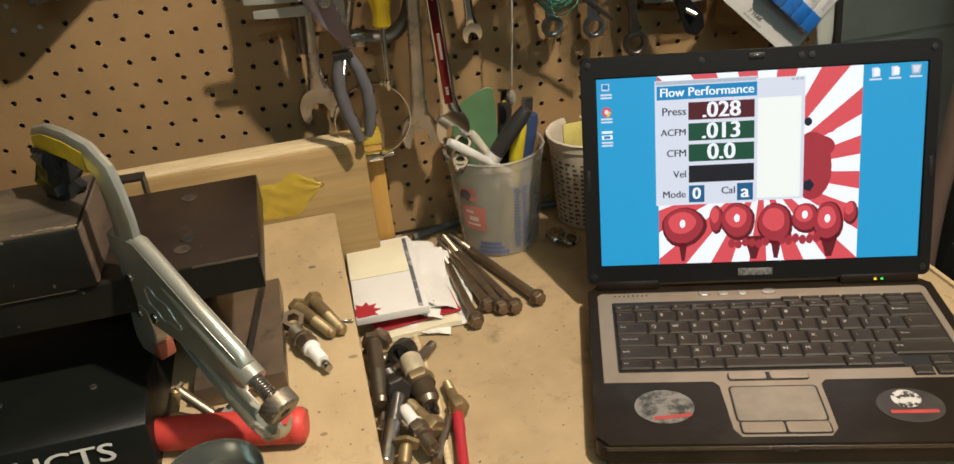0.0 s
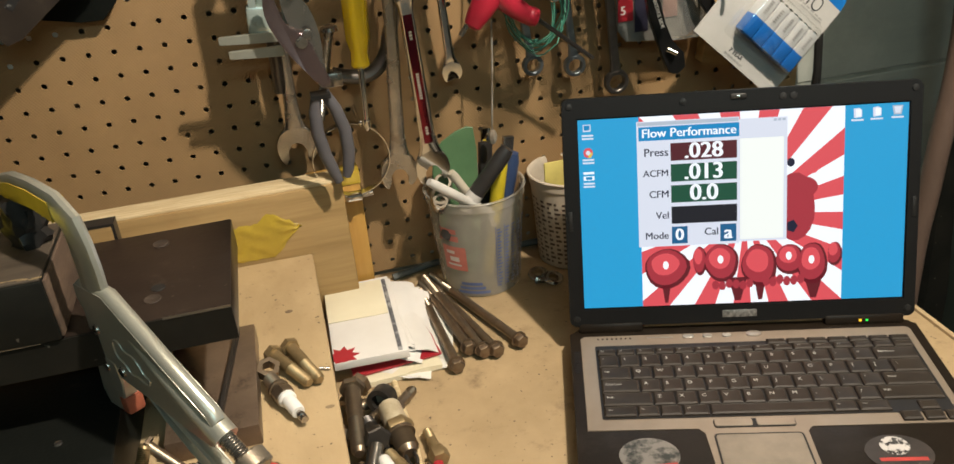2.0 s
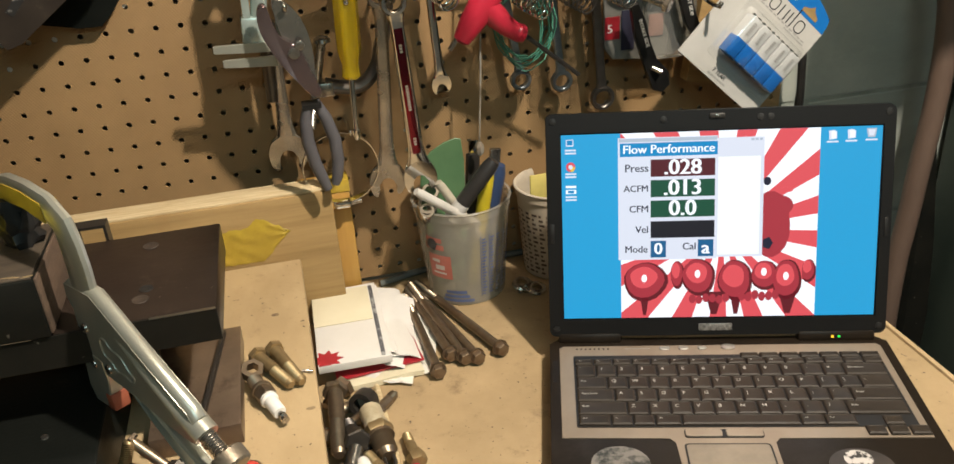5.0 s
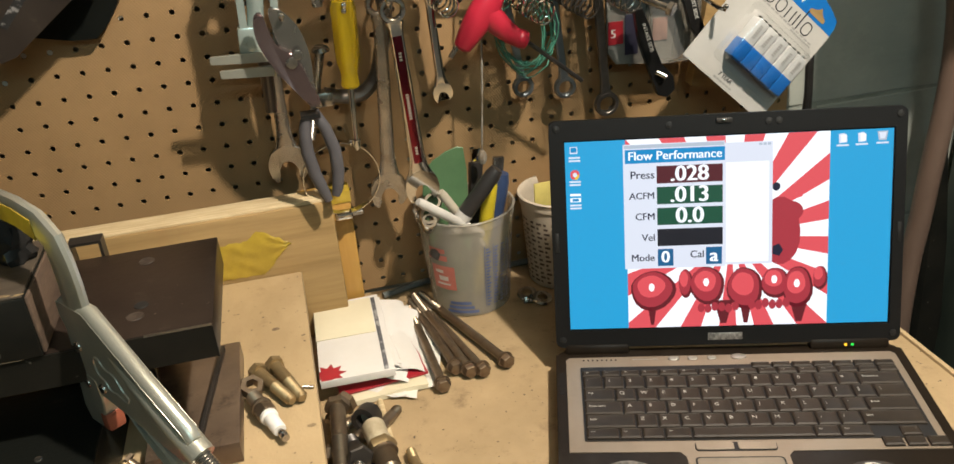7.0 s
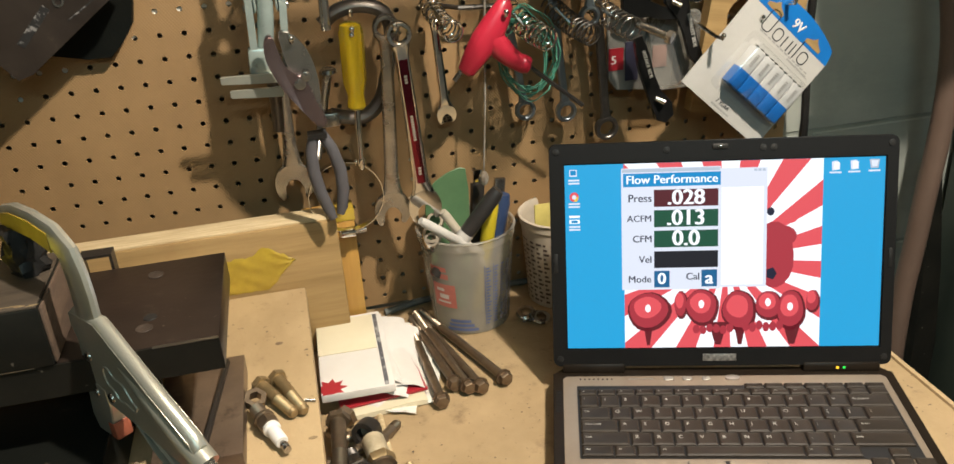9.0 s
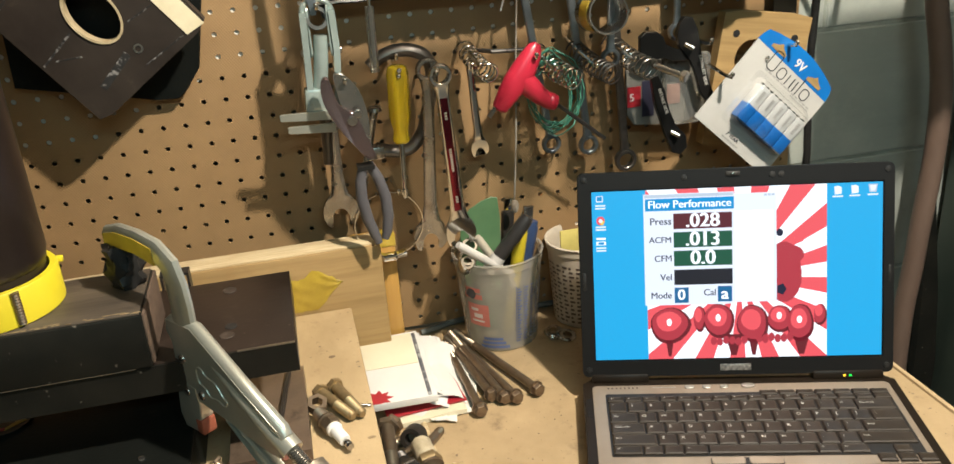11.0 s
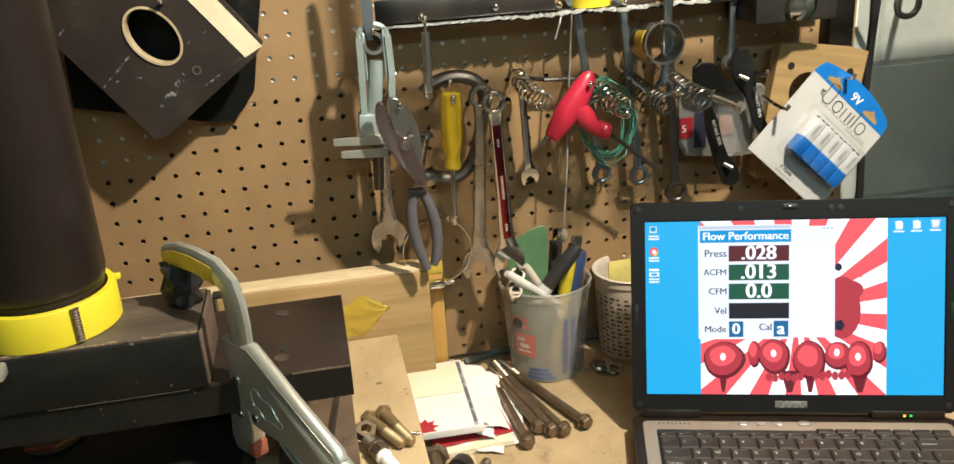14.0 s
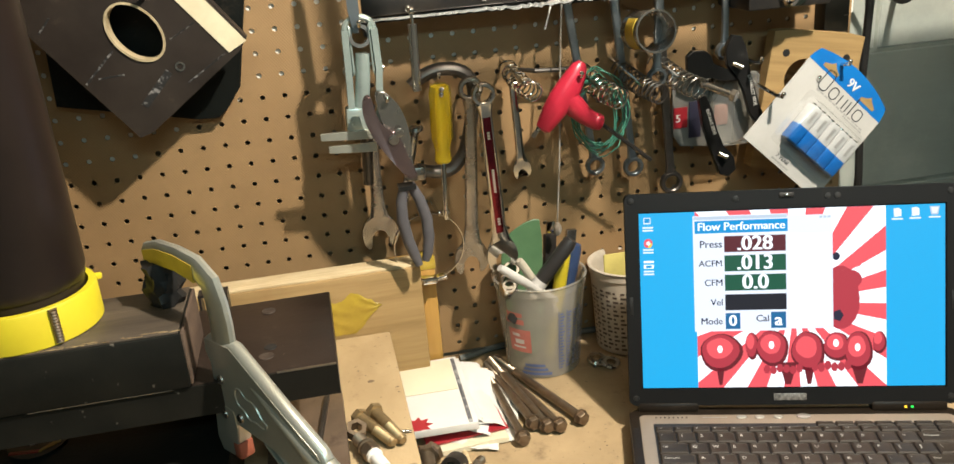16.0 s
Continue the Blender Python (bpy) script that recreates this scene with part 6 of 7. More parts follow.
def toggle_clamp():
    b = thing("toggle_puller", pose(-0.053, 0.945, 1.385), "zinc plated puller with side straps and two prongs", "puller")

    def p(n, bm, m_=M_OLD_ZINC, lab=""):
        return part(n, bm, m_, b, lab)

    for s in (-1, 1):
        bm = bmesh.new()
        xs = [(0.0155 * s, -0.008), (0.0165 * s, -0.050), (0.0150 * s - 0.004, -0.112)]
        for (x0, z0), (x1, z1) in zip(xs, xs[1:]):
            w = 0.0036
            a = [Vector(q) for q in ((x0 - w, -0.009, z0), (x0 + w, -0.009, z0), (x0 + w, 0.009, z0), (x0 - w, 0.009, z0))]
            c = [Vector(q) for q in ((x1 - w, -0.009, z1), (x1 + w, -0.009, z1), (x1 + w, 0.009, z1), (x1 - w, 0.009, z1))]
            rings(bm, [a, c])
        p("strap", bm)
        for z in (-0.052, -0.105):
            bm = bmesh.new()
            lathe(bm, [(0.0, 0.0), (0.0045, 0.0), (0.0040, 0.0035), (0.0, 0.0045)], 12, pose(0.0185 * s - (0.003 if z < -0.1 else 0), 0, z, 0, 90 * s))
            p("pivot", bm, M_STEEL)
    bm = bmesh.new()
    prism(bm, chaikin([(-0.0075, -0.012), (0.0045, -0.012), (0.0035, 0.080), (0.0015, 0.100), (-0.0065, 0.102), (-0.0085, 0.085)], 1), -0.002, 0.002, 0.0006, pose(-0.002, -0.004, 0))
    p("hanger_bar", bm, M_BLUE_STEEL, "flat blue-grey hanger bar")
    for s in (-1, 1):
        bm = bmesh.new()
        prism(bm, arc(0, -0.008, 0.0062, 0, 180, 6) + arc(0, -0.052, 0.0062, 180, 360, 6), -0.0011, 0.0011, 0.0004, pose(0.0122 * s, -0.0012 * s, 0, 0, 0, 72 * s))
        p("link_plate", bm)
    bm = bmesh.new()
    tube(bm, [(0.0155 * math.cos(math.pi * k / 10), 0, -0.008 + 0.0125 * math.sin(math.pi * k / 10)) for k in range(11)], 0.0034, 8)
    p("top_loop", bm)
    bm = bmesh.new()
    lathe(bm, [(0.0085, -0.004), (0.0125, -0.004), (0.0125, 0.004), (0.0085, 0.004)], 24, pose(0.0, -0.001, -0.016, 78), close=True)
    p("collar", bm, M_GUNMETAL)
    bm = bmesh.new()
    tube(bm, [(0.001, 0, -0.034), (-0.002, 0, -0.062), (-0.0065, 0, -0.092)], 0.0082, 18)
    p("barrel", bm)
    bm = bmesh.new()
    box(bm, -0.0185, 0.0080, -0.010, 0.010, -0.119, -0.092, 0.003, m=pose(0, 0, 0, 0, 4))
    p("block", bm)
    for dx, z0, z1 in ((-0.056, -0.119, -0.124), (-0.049, -0.134, -0.141)):
        bm = bmesh.new()
        ln = -dx + 0.004
        prism(bm, [(0, 0.0030), (0.002, 0.0040), (ln, 0.0046), (ln, -0.0060), (0.030, -0.0050), (0.002, -0.0040), (0, -0.0030)], -0.0022, 0.0022, 0.0006, pose(dx, -0.010, z0, 0, 2, 0))
        p("prong", bm, M_ZINC)
    bm = bmesh.new()
    rod(bm, (-0.004, 0.02, -0.118), (-0.008, 0.03, -0.190), 0.0075, 0.006, 14)
    p("lower_stem", bm, M_GUNMETAL)


toggle_clamp()
peg_hook(-0.053, 1.3785, 0.935)


def pliers():
    b = thing("slip_joint_pliers", pose(-0.0316, 0.917, 1.2604), "slip-joint pliers with worn jaws and grey dipped handles", "pliers")
    bm = bmesh.new()
    prism(bm, chaikin([(-0.0285, 0.0478), (-0.0304, 0.0331), (-0.0271, 0.0166), (-0.0156, -0.0083), (0.0009, -0.0313), (0.0115, -0.0483), (0.0239, -0.0451), (0.0147, -0.0248), (0.0092, -0.0041), (0.0018, 0.0092), (-0.0064, 0.0125), (-0.0125, 0.0199), (-0.0166, 0.0331), (-0.0189, 0.0478), (-0.0230, 0.0520)]), -0.0085, -0.0005, 0.0020, seg=3)
    part("jaw", bm, M_RED_REFLECTION_STEEL, b)
    bm = bmesh.new()
    prism(bm, chaikin([(-0.0152, 0.0524), (-0.0052, 0.0529), (0.0092, 0.0377), (0.0166, 0.0184), (0.0193, -0.0041), (0.0179, -0.0248), (0.0212, -0.0506), (0.0092, -0.0506), (0.0000, -0.0184), (-0.0055, 0.0074), (-0.0106, 0.0199), (-0.0124, 0.0331)]), -0.0002, 0.0065, 0.0018, seg=3)
    part("jaw", bm, M_STEEL, b)
    for x, z, r in ((0.0, 0.0, 0.0062), (0.0065, 0.007, 0.0050)):
        bm = bmesh.new()
        lathe(bm, [(0.0, 0.0), (r, 0.0), (r * 0.9, 0.003), (r * 0.4, 0.0035), (0.0, 0.003)], 12, pose(x, -0.0075, z, 90))
        part("pivot", bm, M_STEEL, b)
    bm = bmesh.new()
    rings(bm, [[Vector((x, y, z)) for x, y in ((-0.0005, -0.009), (0.019, -0.009), (0.019, 0.008), (-0.0005, 0.008))] for z in (-0.059, -0.0545)])
    part("collar", bm, M_RUBBER, b)
    grip = mat("grey_dipped_grip", (0.095, 0.090, 0.097), (0.072, 0.068, 0.073), 16, 0.5, bump=0.1)
    bm = bmesh.new()
    tube(bm, [(0.0055, -0.003, -0.056), (0.001, -0.003, -0.072), (0.000, -0.003, -0.095), (0.004, -0.003, -0.120), (0.010, -0.003, -0.140), (0.0135, -0.003, -0.152)], [0.0055, 0.0062, 0.0068, 0.0066, 0.006, 0.0045], 12, flat=0.85)
    part("handle", bm, grip, b)
    bm = bmesh.new()
    tube(bm, [(0.0135, 0.003, -0.056), (0.022, 0.003, -0.074), (0.028, 0.003, -0.098), (0.0285, 0.003, -0.122), (0.025, 0.003, -0.142), (0.022, 0.003, -0.150)], [0.0055, 0.0062, 0.0066, 0.0066, 0.006, 0.0045], 12, flat=0.85)
    part("handle", bm, grip, b)


pliers()
peg_hook(-0.034, 1.300, 0.912)


def screwdriver():
    b = thing("screwdriver", pose(0.0262, 0.930, 1.3115, 0, 2.2), "screwdriver with a clear yellow fluted handle", "screwdriver")
    bm = bmesh.new()
    loops = []
    for z, r in ((0.0, 0.007), (-0.002, 0.0108), (-0.010, 0.0122), (-0.060, 0.0118), (-0.074, 0.0088), (-0.080, 0.0092), (-0.087, 0.0100), (-0.0895, 0.0085)):
        loops.append([Vector((r * (1 + (0.05 if k % 4 < 2 else -0.05) * (1 if -0.066 < z < -0.004 else 0)) * math.cos(2 * math.pi * k / 24), r * (1 + (0.05 if k % 4 < 2 else -0.05) * (1 if -0.066 < z < -0.004 else 0)) * math.sin(2 * math.pi * k / 24), z)) for k in range(24)])
    rings(bm, loops)
    part("handle", bm, mat("amber_acetate", (0.86, 0.64, 0.02), (0.78, 0.54, 0.012), 8, 0.12, coat=0.5, trans=0.55), b, "clear yellow plastic handle")
    bm = bmesh.new()
    rod(bm, (0, 0, -0.088), (0, 0, -0.146), 0.0032, seg=12)
    tube(bm, [(0, 0, -0.146), (0, 0, -0.150), (0, 0, -0.158)], [0.0048, 0.0048, 0.002], 12)
    part("blade", bm, M_CHROME, b)
    bm = bmesh.new()
    bmesh.ops.create_uvsphere(bm, u_segments=10, v_segments=6, radius=0.0028, matrix=Matrix.Translation((0.0, -0.0125, -0.010)))
    part("rivet", bm, M_CHROME, b)


screwdriver()
peg_hook(0.0265, 1.3015, 0.918)

# a round steel drift on its peg
b = thing("drift_pin", pose(0.0045, 0.940, 1.3905), "slim steel drift pin hanging from a wire peg", "drift pin")
bm = bmesh.new()
tube(bm, [(0, 0, -0.014), (-0.0005, 0, -0.030), (-0.002, 0, -0.086)], 0.0052, 14)
part("rod", bm, M_STEEL, b)
bm = bmesh.new()
rod(bm, (0, 0, -0.014), (0, 0, 0.0), 0.0018, seg=8)
bmesh.ops.create_uvsphere(bm, u_segments=10, v_segments=6, radius=0.0042, matrix=Matrix.Translation((0, 0, 0)))
part("eye", bm, M_CHROME, b)


def c_clamp():
    b = thing("c_clamp", pose(0.03, 0.972, 1.31), "dark steel C clamp with a threaded spindle", "clamp")
    bm = bmesh.new()
    pts = [(-0.030, -0.006), (-0.018, 0.004), (0.0, 0.010), (0.020, 0.009), (0.036, 0.001), (0.043, -0.016), (0.040, -0.040), (0.032, -0.070), (0.024, -0.095), (0.006, -0.112), (-0.016, -0.110), (-0.034, -0.104)]
    tube(bm, chaikin([(x, 0, z) for x, z in pts], 2, False), 0.0078, 12, flat=1.2)
    part("frame", bm, M_GUNMETAL, b)
    bm = bmesh.new()
    threaded(bm, (-0.0305, 0, -0.057), (-0.055, 0, -0.152), 0.0052, 0.0022, 14)
    part("spindle", bm, M_STEEL, b)
    bm = bmesh.new()
    lathe(bm, [(0.0, 0.0), (0.0095, 0.0), (0.0085, 0.004), (0.005, 0.006), (0.0, 0.006)], 16, pose(-0.0302, 0, -0.058))
    part("swivel_pad", bm, M_STEEL, b)
    part("boss", slab(-0.046, -0.024, -0.010, 0.010, -0.116, -0.100, 0.003), M_STEEL, b)


c_clamp()
peg_hook(0.03, 1.3115, 0.955)


def hose_clamp():
    b = thing("hose_clamp", pose(0.0005, 0.962, 1.112), "thin steel hose clamp band with a worm screw", "hose clamp")
    bm = bmesh.new()
    n = 40
    loops = []
    for k in range(n):
        a = 2 * math.pi * k / n
        c, s = math.cos(a), math.sin(a)
        r = 0.0415
        loops.append([Vector((r * c, -0.005, r * s)), Vector(((r + 0.0008) * c, -0.005, (r + 0.0008) * s)), Vector(((r + 0.0008) * c, 0.005, (r + 0.0008) * s)), Vector((r * c, 0.005, r * s))])
    rings(bm, loops, closed=True)
    part("band", bm, M_CHROME, b)
    part("worm_housing", slab(-0.014, 0.006, -0.007, 0.007, -0.0485, -0.0405, 0.002), M_CHROME, b)
    bm = bmesh.new()
    rod(bm, (0.006, 0, -0.0445), (0.018, 0, -0.0440), 0.0035, seg=10)
    part("screw", bm, M_STEEL, b)


hose_clamp()
peg_hook(0.016, 1.1490, 0.955)

wrench("combination_wrench", (0.0742, 0.930, 1.2943), (0.0865, 0.945, 1.0960), 0.0175, M_CHROME, "bright combination wrench with a red tinted shank", inset=M_PURPLE_CHROME, jaw=0.0195, ring_r=0.0140)
wrench("combination_wrench", (0.0640, 0.950, 1.2980), (0.0520, 0.964, 1.0900), 0.0165, M_STEEL, "dull steel combination wrench behind the bright one", jaw=0.0215, ring_r=0.0145)
peg_hook(0.070, 1.2995, 0.922)
wrench("open_end_wrench", (-0.050, 0.985, 1.268), (-0.0535, 0.992, 1.130), 0.0155, M_STEEL, "large grey open end wrench hanging jaw down", thick=0.008, jaw=0.0225, ring_r=0.011)
peg_hook(-0.050, 1.271, 0.965)
wrench("small_wrench", (0.1205, 0.985, 1.300), (0.1275, 0.990, 1.1850), 0.0105, M_CHROME, "small chrome combination wrench hanging jaw down", jaw=0.0115, ring_r=0.010)
wrench("hanging_wrench", (0.1895, 0.988, 1.395), (0.2215, 0.990, 1.1760), 0.0105, M_BLUE_STEEL, "blue-grey wrench hanging behind the wire coil", jaw=0.012, ring_r=0.0125, open_top=True)
wrench("hanging_wrench", (0.2480, 0.988, 1.395), (0.2715, 0.990, 1.1680), 0.0110, M_BLUE_STEEL, "blue-grey wrench hanging behind the springs", jaw=0.013, ring_r=0.0130, open_top=True)
wrench("hanging_wrench", (0.2990, 0.978, 1.400), (0.3205, 0.985, 1.1420), 0.0125, M_GUNMETAL, "long dark wrench hanging ring down", jaw=0.014, ring_r=0.0150, open_top=True)
wrench("hanging_wrench", (0.2915, 0.950, 1.402), (0.2890, 0.955, 1.285), 0.0105, M_BLUE_STEEL, "short blue-grey wrench hanging from the shelf", jaw=0.012, ring_r=0.012, open_top=True)
wrench("hanging_wrench", (0.3890, 0.985, 1.410), (0.3920, 0.990, 1.300), 0.0100, M_BLUE_STEEL, "short blue-grey wrench hanging beside the bracket", jaw=0.012, ring_r=0.012, open_top=True)

# pegs with coil springs pushed over them
for x, z, ye, dx, dz, r, m_, n in ((0.1175, 1.3085, 0.916, 0.0125, -0.0165, 0.0105, M_CHROME, 8), (0.2065, 1.2940, 0.916, 0.024, -0.0205, 0.0125, M_CHROME, 9),
                                  (0.2555, 1.2935, 0.916, 0.024, -0.021, 0.0115, M_GUNMETAL, 11), (0.3025, 1.2955, 0.916, 0.024, -0.022, 0.0125, M_STEEL, 9)):
    spring("coil_spring", (x, 0.992, z), (x + dx, ye, z + dz), r, n, 0.0011, m_, "steel coil spring pushed over a peg")
    peg_hook(x, z + r * 0.55, ye - 0.004, 0.004 - dz * 0.5, rise=0.004)
bolt("long_bolt", (0.3570, 0.899, 1.2665), (0.3320, 0.929, 1.2770), 0.0044, 0.0080, 0.006, M_STEEL, "zinc bolt stuck in the end of a spring", thread=0.2)


def t_handle():
    b = thing("t_handle_key", pose(0.178, 0.938, 1.272), "red T-handle hex key with a black blade", "hex key")
    bm = bmesh.new()
    tube(bm, [(0.0145, 0, 0.0445), (0.0120, 0, 0.0400), (0.0060, 0, 0.0290), (-0.0020, 0, 0.0165), (-0.0120, 0, 0.0030), (-0.0220, 0, -0.0100), (-0.0300, 0, -0.0210), (-0.0345, 0, -0.0275), (-0.0360, 0, -0.0297)],
         [0.0040, 0.0088, 0.0125, 0.0150, 0.0158, 0.0138, 0.0112, 0.0094, 0.0050], 18, flat=0.75)
    tube(bm, [(-0.0060, 0, 0.0060), (0.0040, 0, -0.0060), (0.0140, 0, -0.0165), (0.0230, 0, -0.0235), (0.0300, 0, -0.0270), (0.0350, 0, -0.0290), (0.0372, 0, -0.0298)],
         [0.0130, 0.0130, 0.0110, 0.0098, 0.0104, 0.0092, 0.0045], 18, flat=0.85)
    bmesh.ops.create_uvsphere(bm, u_segments=16, v_segments=10, radius=0.0095, matrix=Matrix.Translation((0.0295, 0, -0.0260)))
    part("handle", bm, mat("crimson_plastic", (0.46, 0.020, 0.044), (0.38, 0.016, 0.035), 9, 0.32, bump=0.08), b)
    bm = bmesh.new()
    tube(bm, [(0.033, 0, -0.028), (0.0965, 0, -0.082)], 0.0024, 6)
    part("blade", bm, M_BLACK_STEEL, b, "black hex blade")
    bm = bmesh.new()
    tube(bm, [(-0.0395, 0, -0.026), (-0.0480, 0, -0.036)], 0.0028, 6)
    part("short_end", bm, M_STEEL, b)


t_handle()
peg_hook(0.187, 1.300, 0.925)


def wire_coil():
    b = thing("wire_coil", pose(0.217, 0.963, 1.250), "loose hank of thin green wire", "wire coil")
    rng = random.Random(8)
    m_ = mat("green_wire", (0.08, 0.26, 0.18), (0.055, 0.19, 0.13), 30, 0.4)
    for k in range(9):
        n = 26
        ax, az, tx, tz, ph = rng.uniform(0.024, 0.036), rng.uniform(0.036, 0.050), rng.uniform(-0.004, 0.006), rng.uniform(-0.006, 0.004), rng.uniform(0, 6)
        pts = []
        for j in range(n):
            a = 2 * math.pi * j / n
            lean = 0.45 * math.sin(a) * 0.020
            pts.append((tx + ax * math.cos(a) + lean * -0.4, rng.uniform(-0.004, 0.004) + 0.006 * math.sin(2 * a + ph), tz + az * math.sin(a) + 0.0022 * math.sin(5 * a + ph)))
        bm = bmesh.new()
        tube(bm, pts, 0.00085, 5, closed=True)
        part("strand", bm, m_, b)
    bm = bmesh.new()
    tube(bm, [(-0.008 + 0.010 * math.cos(2 * math.pi * j / 12), 0.008 * math.sin(2 * math.pi * j / 12), 0.036 + 0.003 * math.sin(4 * math.pi * j / 12)) for j in range(12)], 0.003, 6, closed=True)
    part("tie", bm, m_, b)


wire_coil()


def taped_ring():
    b = thing("pipe_ring", pose(0.272, 0.944, 1.3420, -6, 0, 0), "short steel pipe ring with yellow tape on its side", "pipe ring")
    bm = bmesh.new()
    lathe(bm, [(0.0212, -0.022), (0.0232, -0.022), (0.0240, 0.030), (0.0220, 0.030)], 40, pose(0, 0, 0, 90), close=True)
    part("ring", bm, M_STEEL, b)
    bm = bmesh.new()
    n = 12
    loops = []
    for k in range(n + 1):
        a = radians(140 + 90 * k / n)
        c, s = math.cos(a), math.sin(a)
        loops.append([Vector((0.0234 * c, -0.021, 0.0234 * s)), Vector((0.0244 * c, -0.0205, 0.0244 * s)), Vector((0.0246 * c, 0.004, 0.0246 * s)), Vector((0.0236 * c, 0.005, 0.0236 * s))])
    rings(bm, loops)
    part("tape", bm, M_YELLOW_TAPE, b, "yellow tape")


taped_ring()
peg_hook(0.272, 1.3610, 0.925)


def strap_tools():
    m_ = mat("black_moulded_plastic", (0.006, 0.006, 0.006), (0.011, 0.0105, 0.010), 16, 0.32, spec=0.4, bump=0.1)
    ink = M_LEGEND
    b = thing("black_gauge", pose(0.405, 0.958, 1.27), "black plastic gauge arm lettered in white", "gauge")
    bm = bmesh.new()
    prism(bm, [(-0.0267, 0.0449), (-0.0201, 0.0545), (-0.009, 0.052), (-0.0019, 0.0369), (0.0038, 0.0068), (0.0137, -0.0243), (0.0243, -0.05), (0.0149, -0.0568), (0.0043, -0.0425), (-0.0029, -0.0165), (-0.0093, -0.0009), (-0.0262, 0.0186), (-0.0293, 0.0335)], -0.004, 0.004, 0.0008)
    part("arm", bm, m_, b)
    bm = bmesh.new()
    prism(bm, [(-0.0765, 0.0344), (-0.0689, 0.0402), (-0.0533, 0.0388), (-0.0452, 0.0315), (-0.0432, 0.0217), (-0.0247, 0.0141), (-0.011, 0.009), (-0.0072, -0.0018), (-0.032, 0.0006), (-0.0442, 0.007), (-0.0638, 0.0053), (-0.0759, 0.0138)], -0.001, 0.007, 0.001)
    part("cross_arm", bm, m_, b)
    lettering("lettering", "EXHAUST SIDE", 0.006, ink, b, pose(0.0062, -0.0046, -0.014, 90) @ pose(0, 0, 0, 0, 0, -76), 0.00006, width=0.040)
    b2 = thing("black_gauge", pose(0.366, 0.950, 1.235), "black plastic gauge arm with a round lobe", "gauge")
    bm = bmesh.new()
    prism(bm, [(-0.0275, 0.0221), (-0.0181, 0.0241), (-0.0095, 0.0037), (-0.0028, -0.0214), (0.0053, -0.0424), (0.0207, -0.0583), (0.0231, -0.0744), (0.0137, -0.0829), (0.0021, -0.0783), (-0.0053, -0.0584), (-0.0125, -0.038), (-0.0214, -0.014)], -0.004, 0.004, 0.0008)
    part("arm", bm, m_, b2)
    lettering("lettering", "INTAKE SIDE", 0.006, ink, b2, pose(-0.0115, -0.0046, -0.010, 90) @ pose(0, 0, 0, 0, 0, -72), 0.00006, width=0.034)
    for q, (x, z) in ((b, (-0.016, 0.0195)), (b2, (0.003, -0.052))):
        bm = bmesh.new()
        tube(bm, [(x - 0.004, -0.006, z + 0.002), (x + 0.005, -0.012, z - 0.003)], 0.0030, 12)
        part("pin", bm, M_CHROME, q, "bright steel pin")
    return b


strap_tools()
peg_hook(0.408, 1.292, 0.93)
peg_hook(0.424, 1.2650, 0.905, 0.012)


def parts_bag():
    b = thing("parts_bag", pose(0.372, 0.985, 1.232), "clear plastic bag with red and dark printed card", "bag")
    card = mat("bag_card", (0.24, 0.235, 0.21), (0.15, 0.145, 0.13), 20, 0.5)
    bm = bmesh.new()
    prism(bm, [(-0.052, 0.050), (0.050, 0.046), (0.058, -0.030), (0.030, -0.052), (-0.040, -0.044), (-0.050, -0.030)], -0.002, 0.002, 0.0005)
    part("card", bm, card, b)
    bm = bmesh.new()
    box(bm, -0.050, -0.032, -0.0035, -0.0025, -0.020, 0.006)
    part("red_panel", bm, M_RED, b)
    lettering("number", "5", 0.014, M_PAPER, b, pose(-0.044, -0.0038, -0.008, 90), 0.0004)
    part("dark_panel", slab(-0.030, -0.014, -0.0040, -0.0030, -0.034, 0.012, 0.0005), mat("navy_card", (0.03, 0.03, 0.06), None, 20, 0.5), b)
    part("pink_panel", slab(0.004, 0.022, -0.0040, -0.0030, -0.022, 0.004, 0.0005), mat("pink_card", (0.40, 0.24, 0.20), None, 20, 0.5), b)
    bm = bmesh.new()
    rng = random.Random(5)
    box(bm, -0.004, 0.060, -0.012, -0.001, -0.048, 0.040, 0.004)
    bmesh.ops.subdivide_edges(bm, edges=bm.edges[:], cuts=2, use_grid_fill=True)
    for v in bm.verts:
        v.co += Vector((rng.uniform(-1, 1), rng.uniform(-1, 1), rng.uniform(-1, 1))) * 0.0022
    film = translucent("clear_film", (0.5, 0.5, 0.48), 0.75)
    part("film", bm, film, b, "crumpled clear film")


parts_bag()


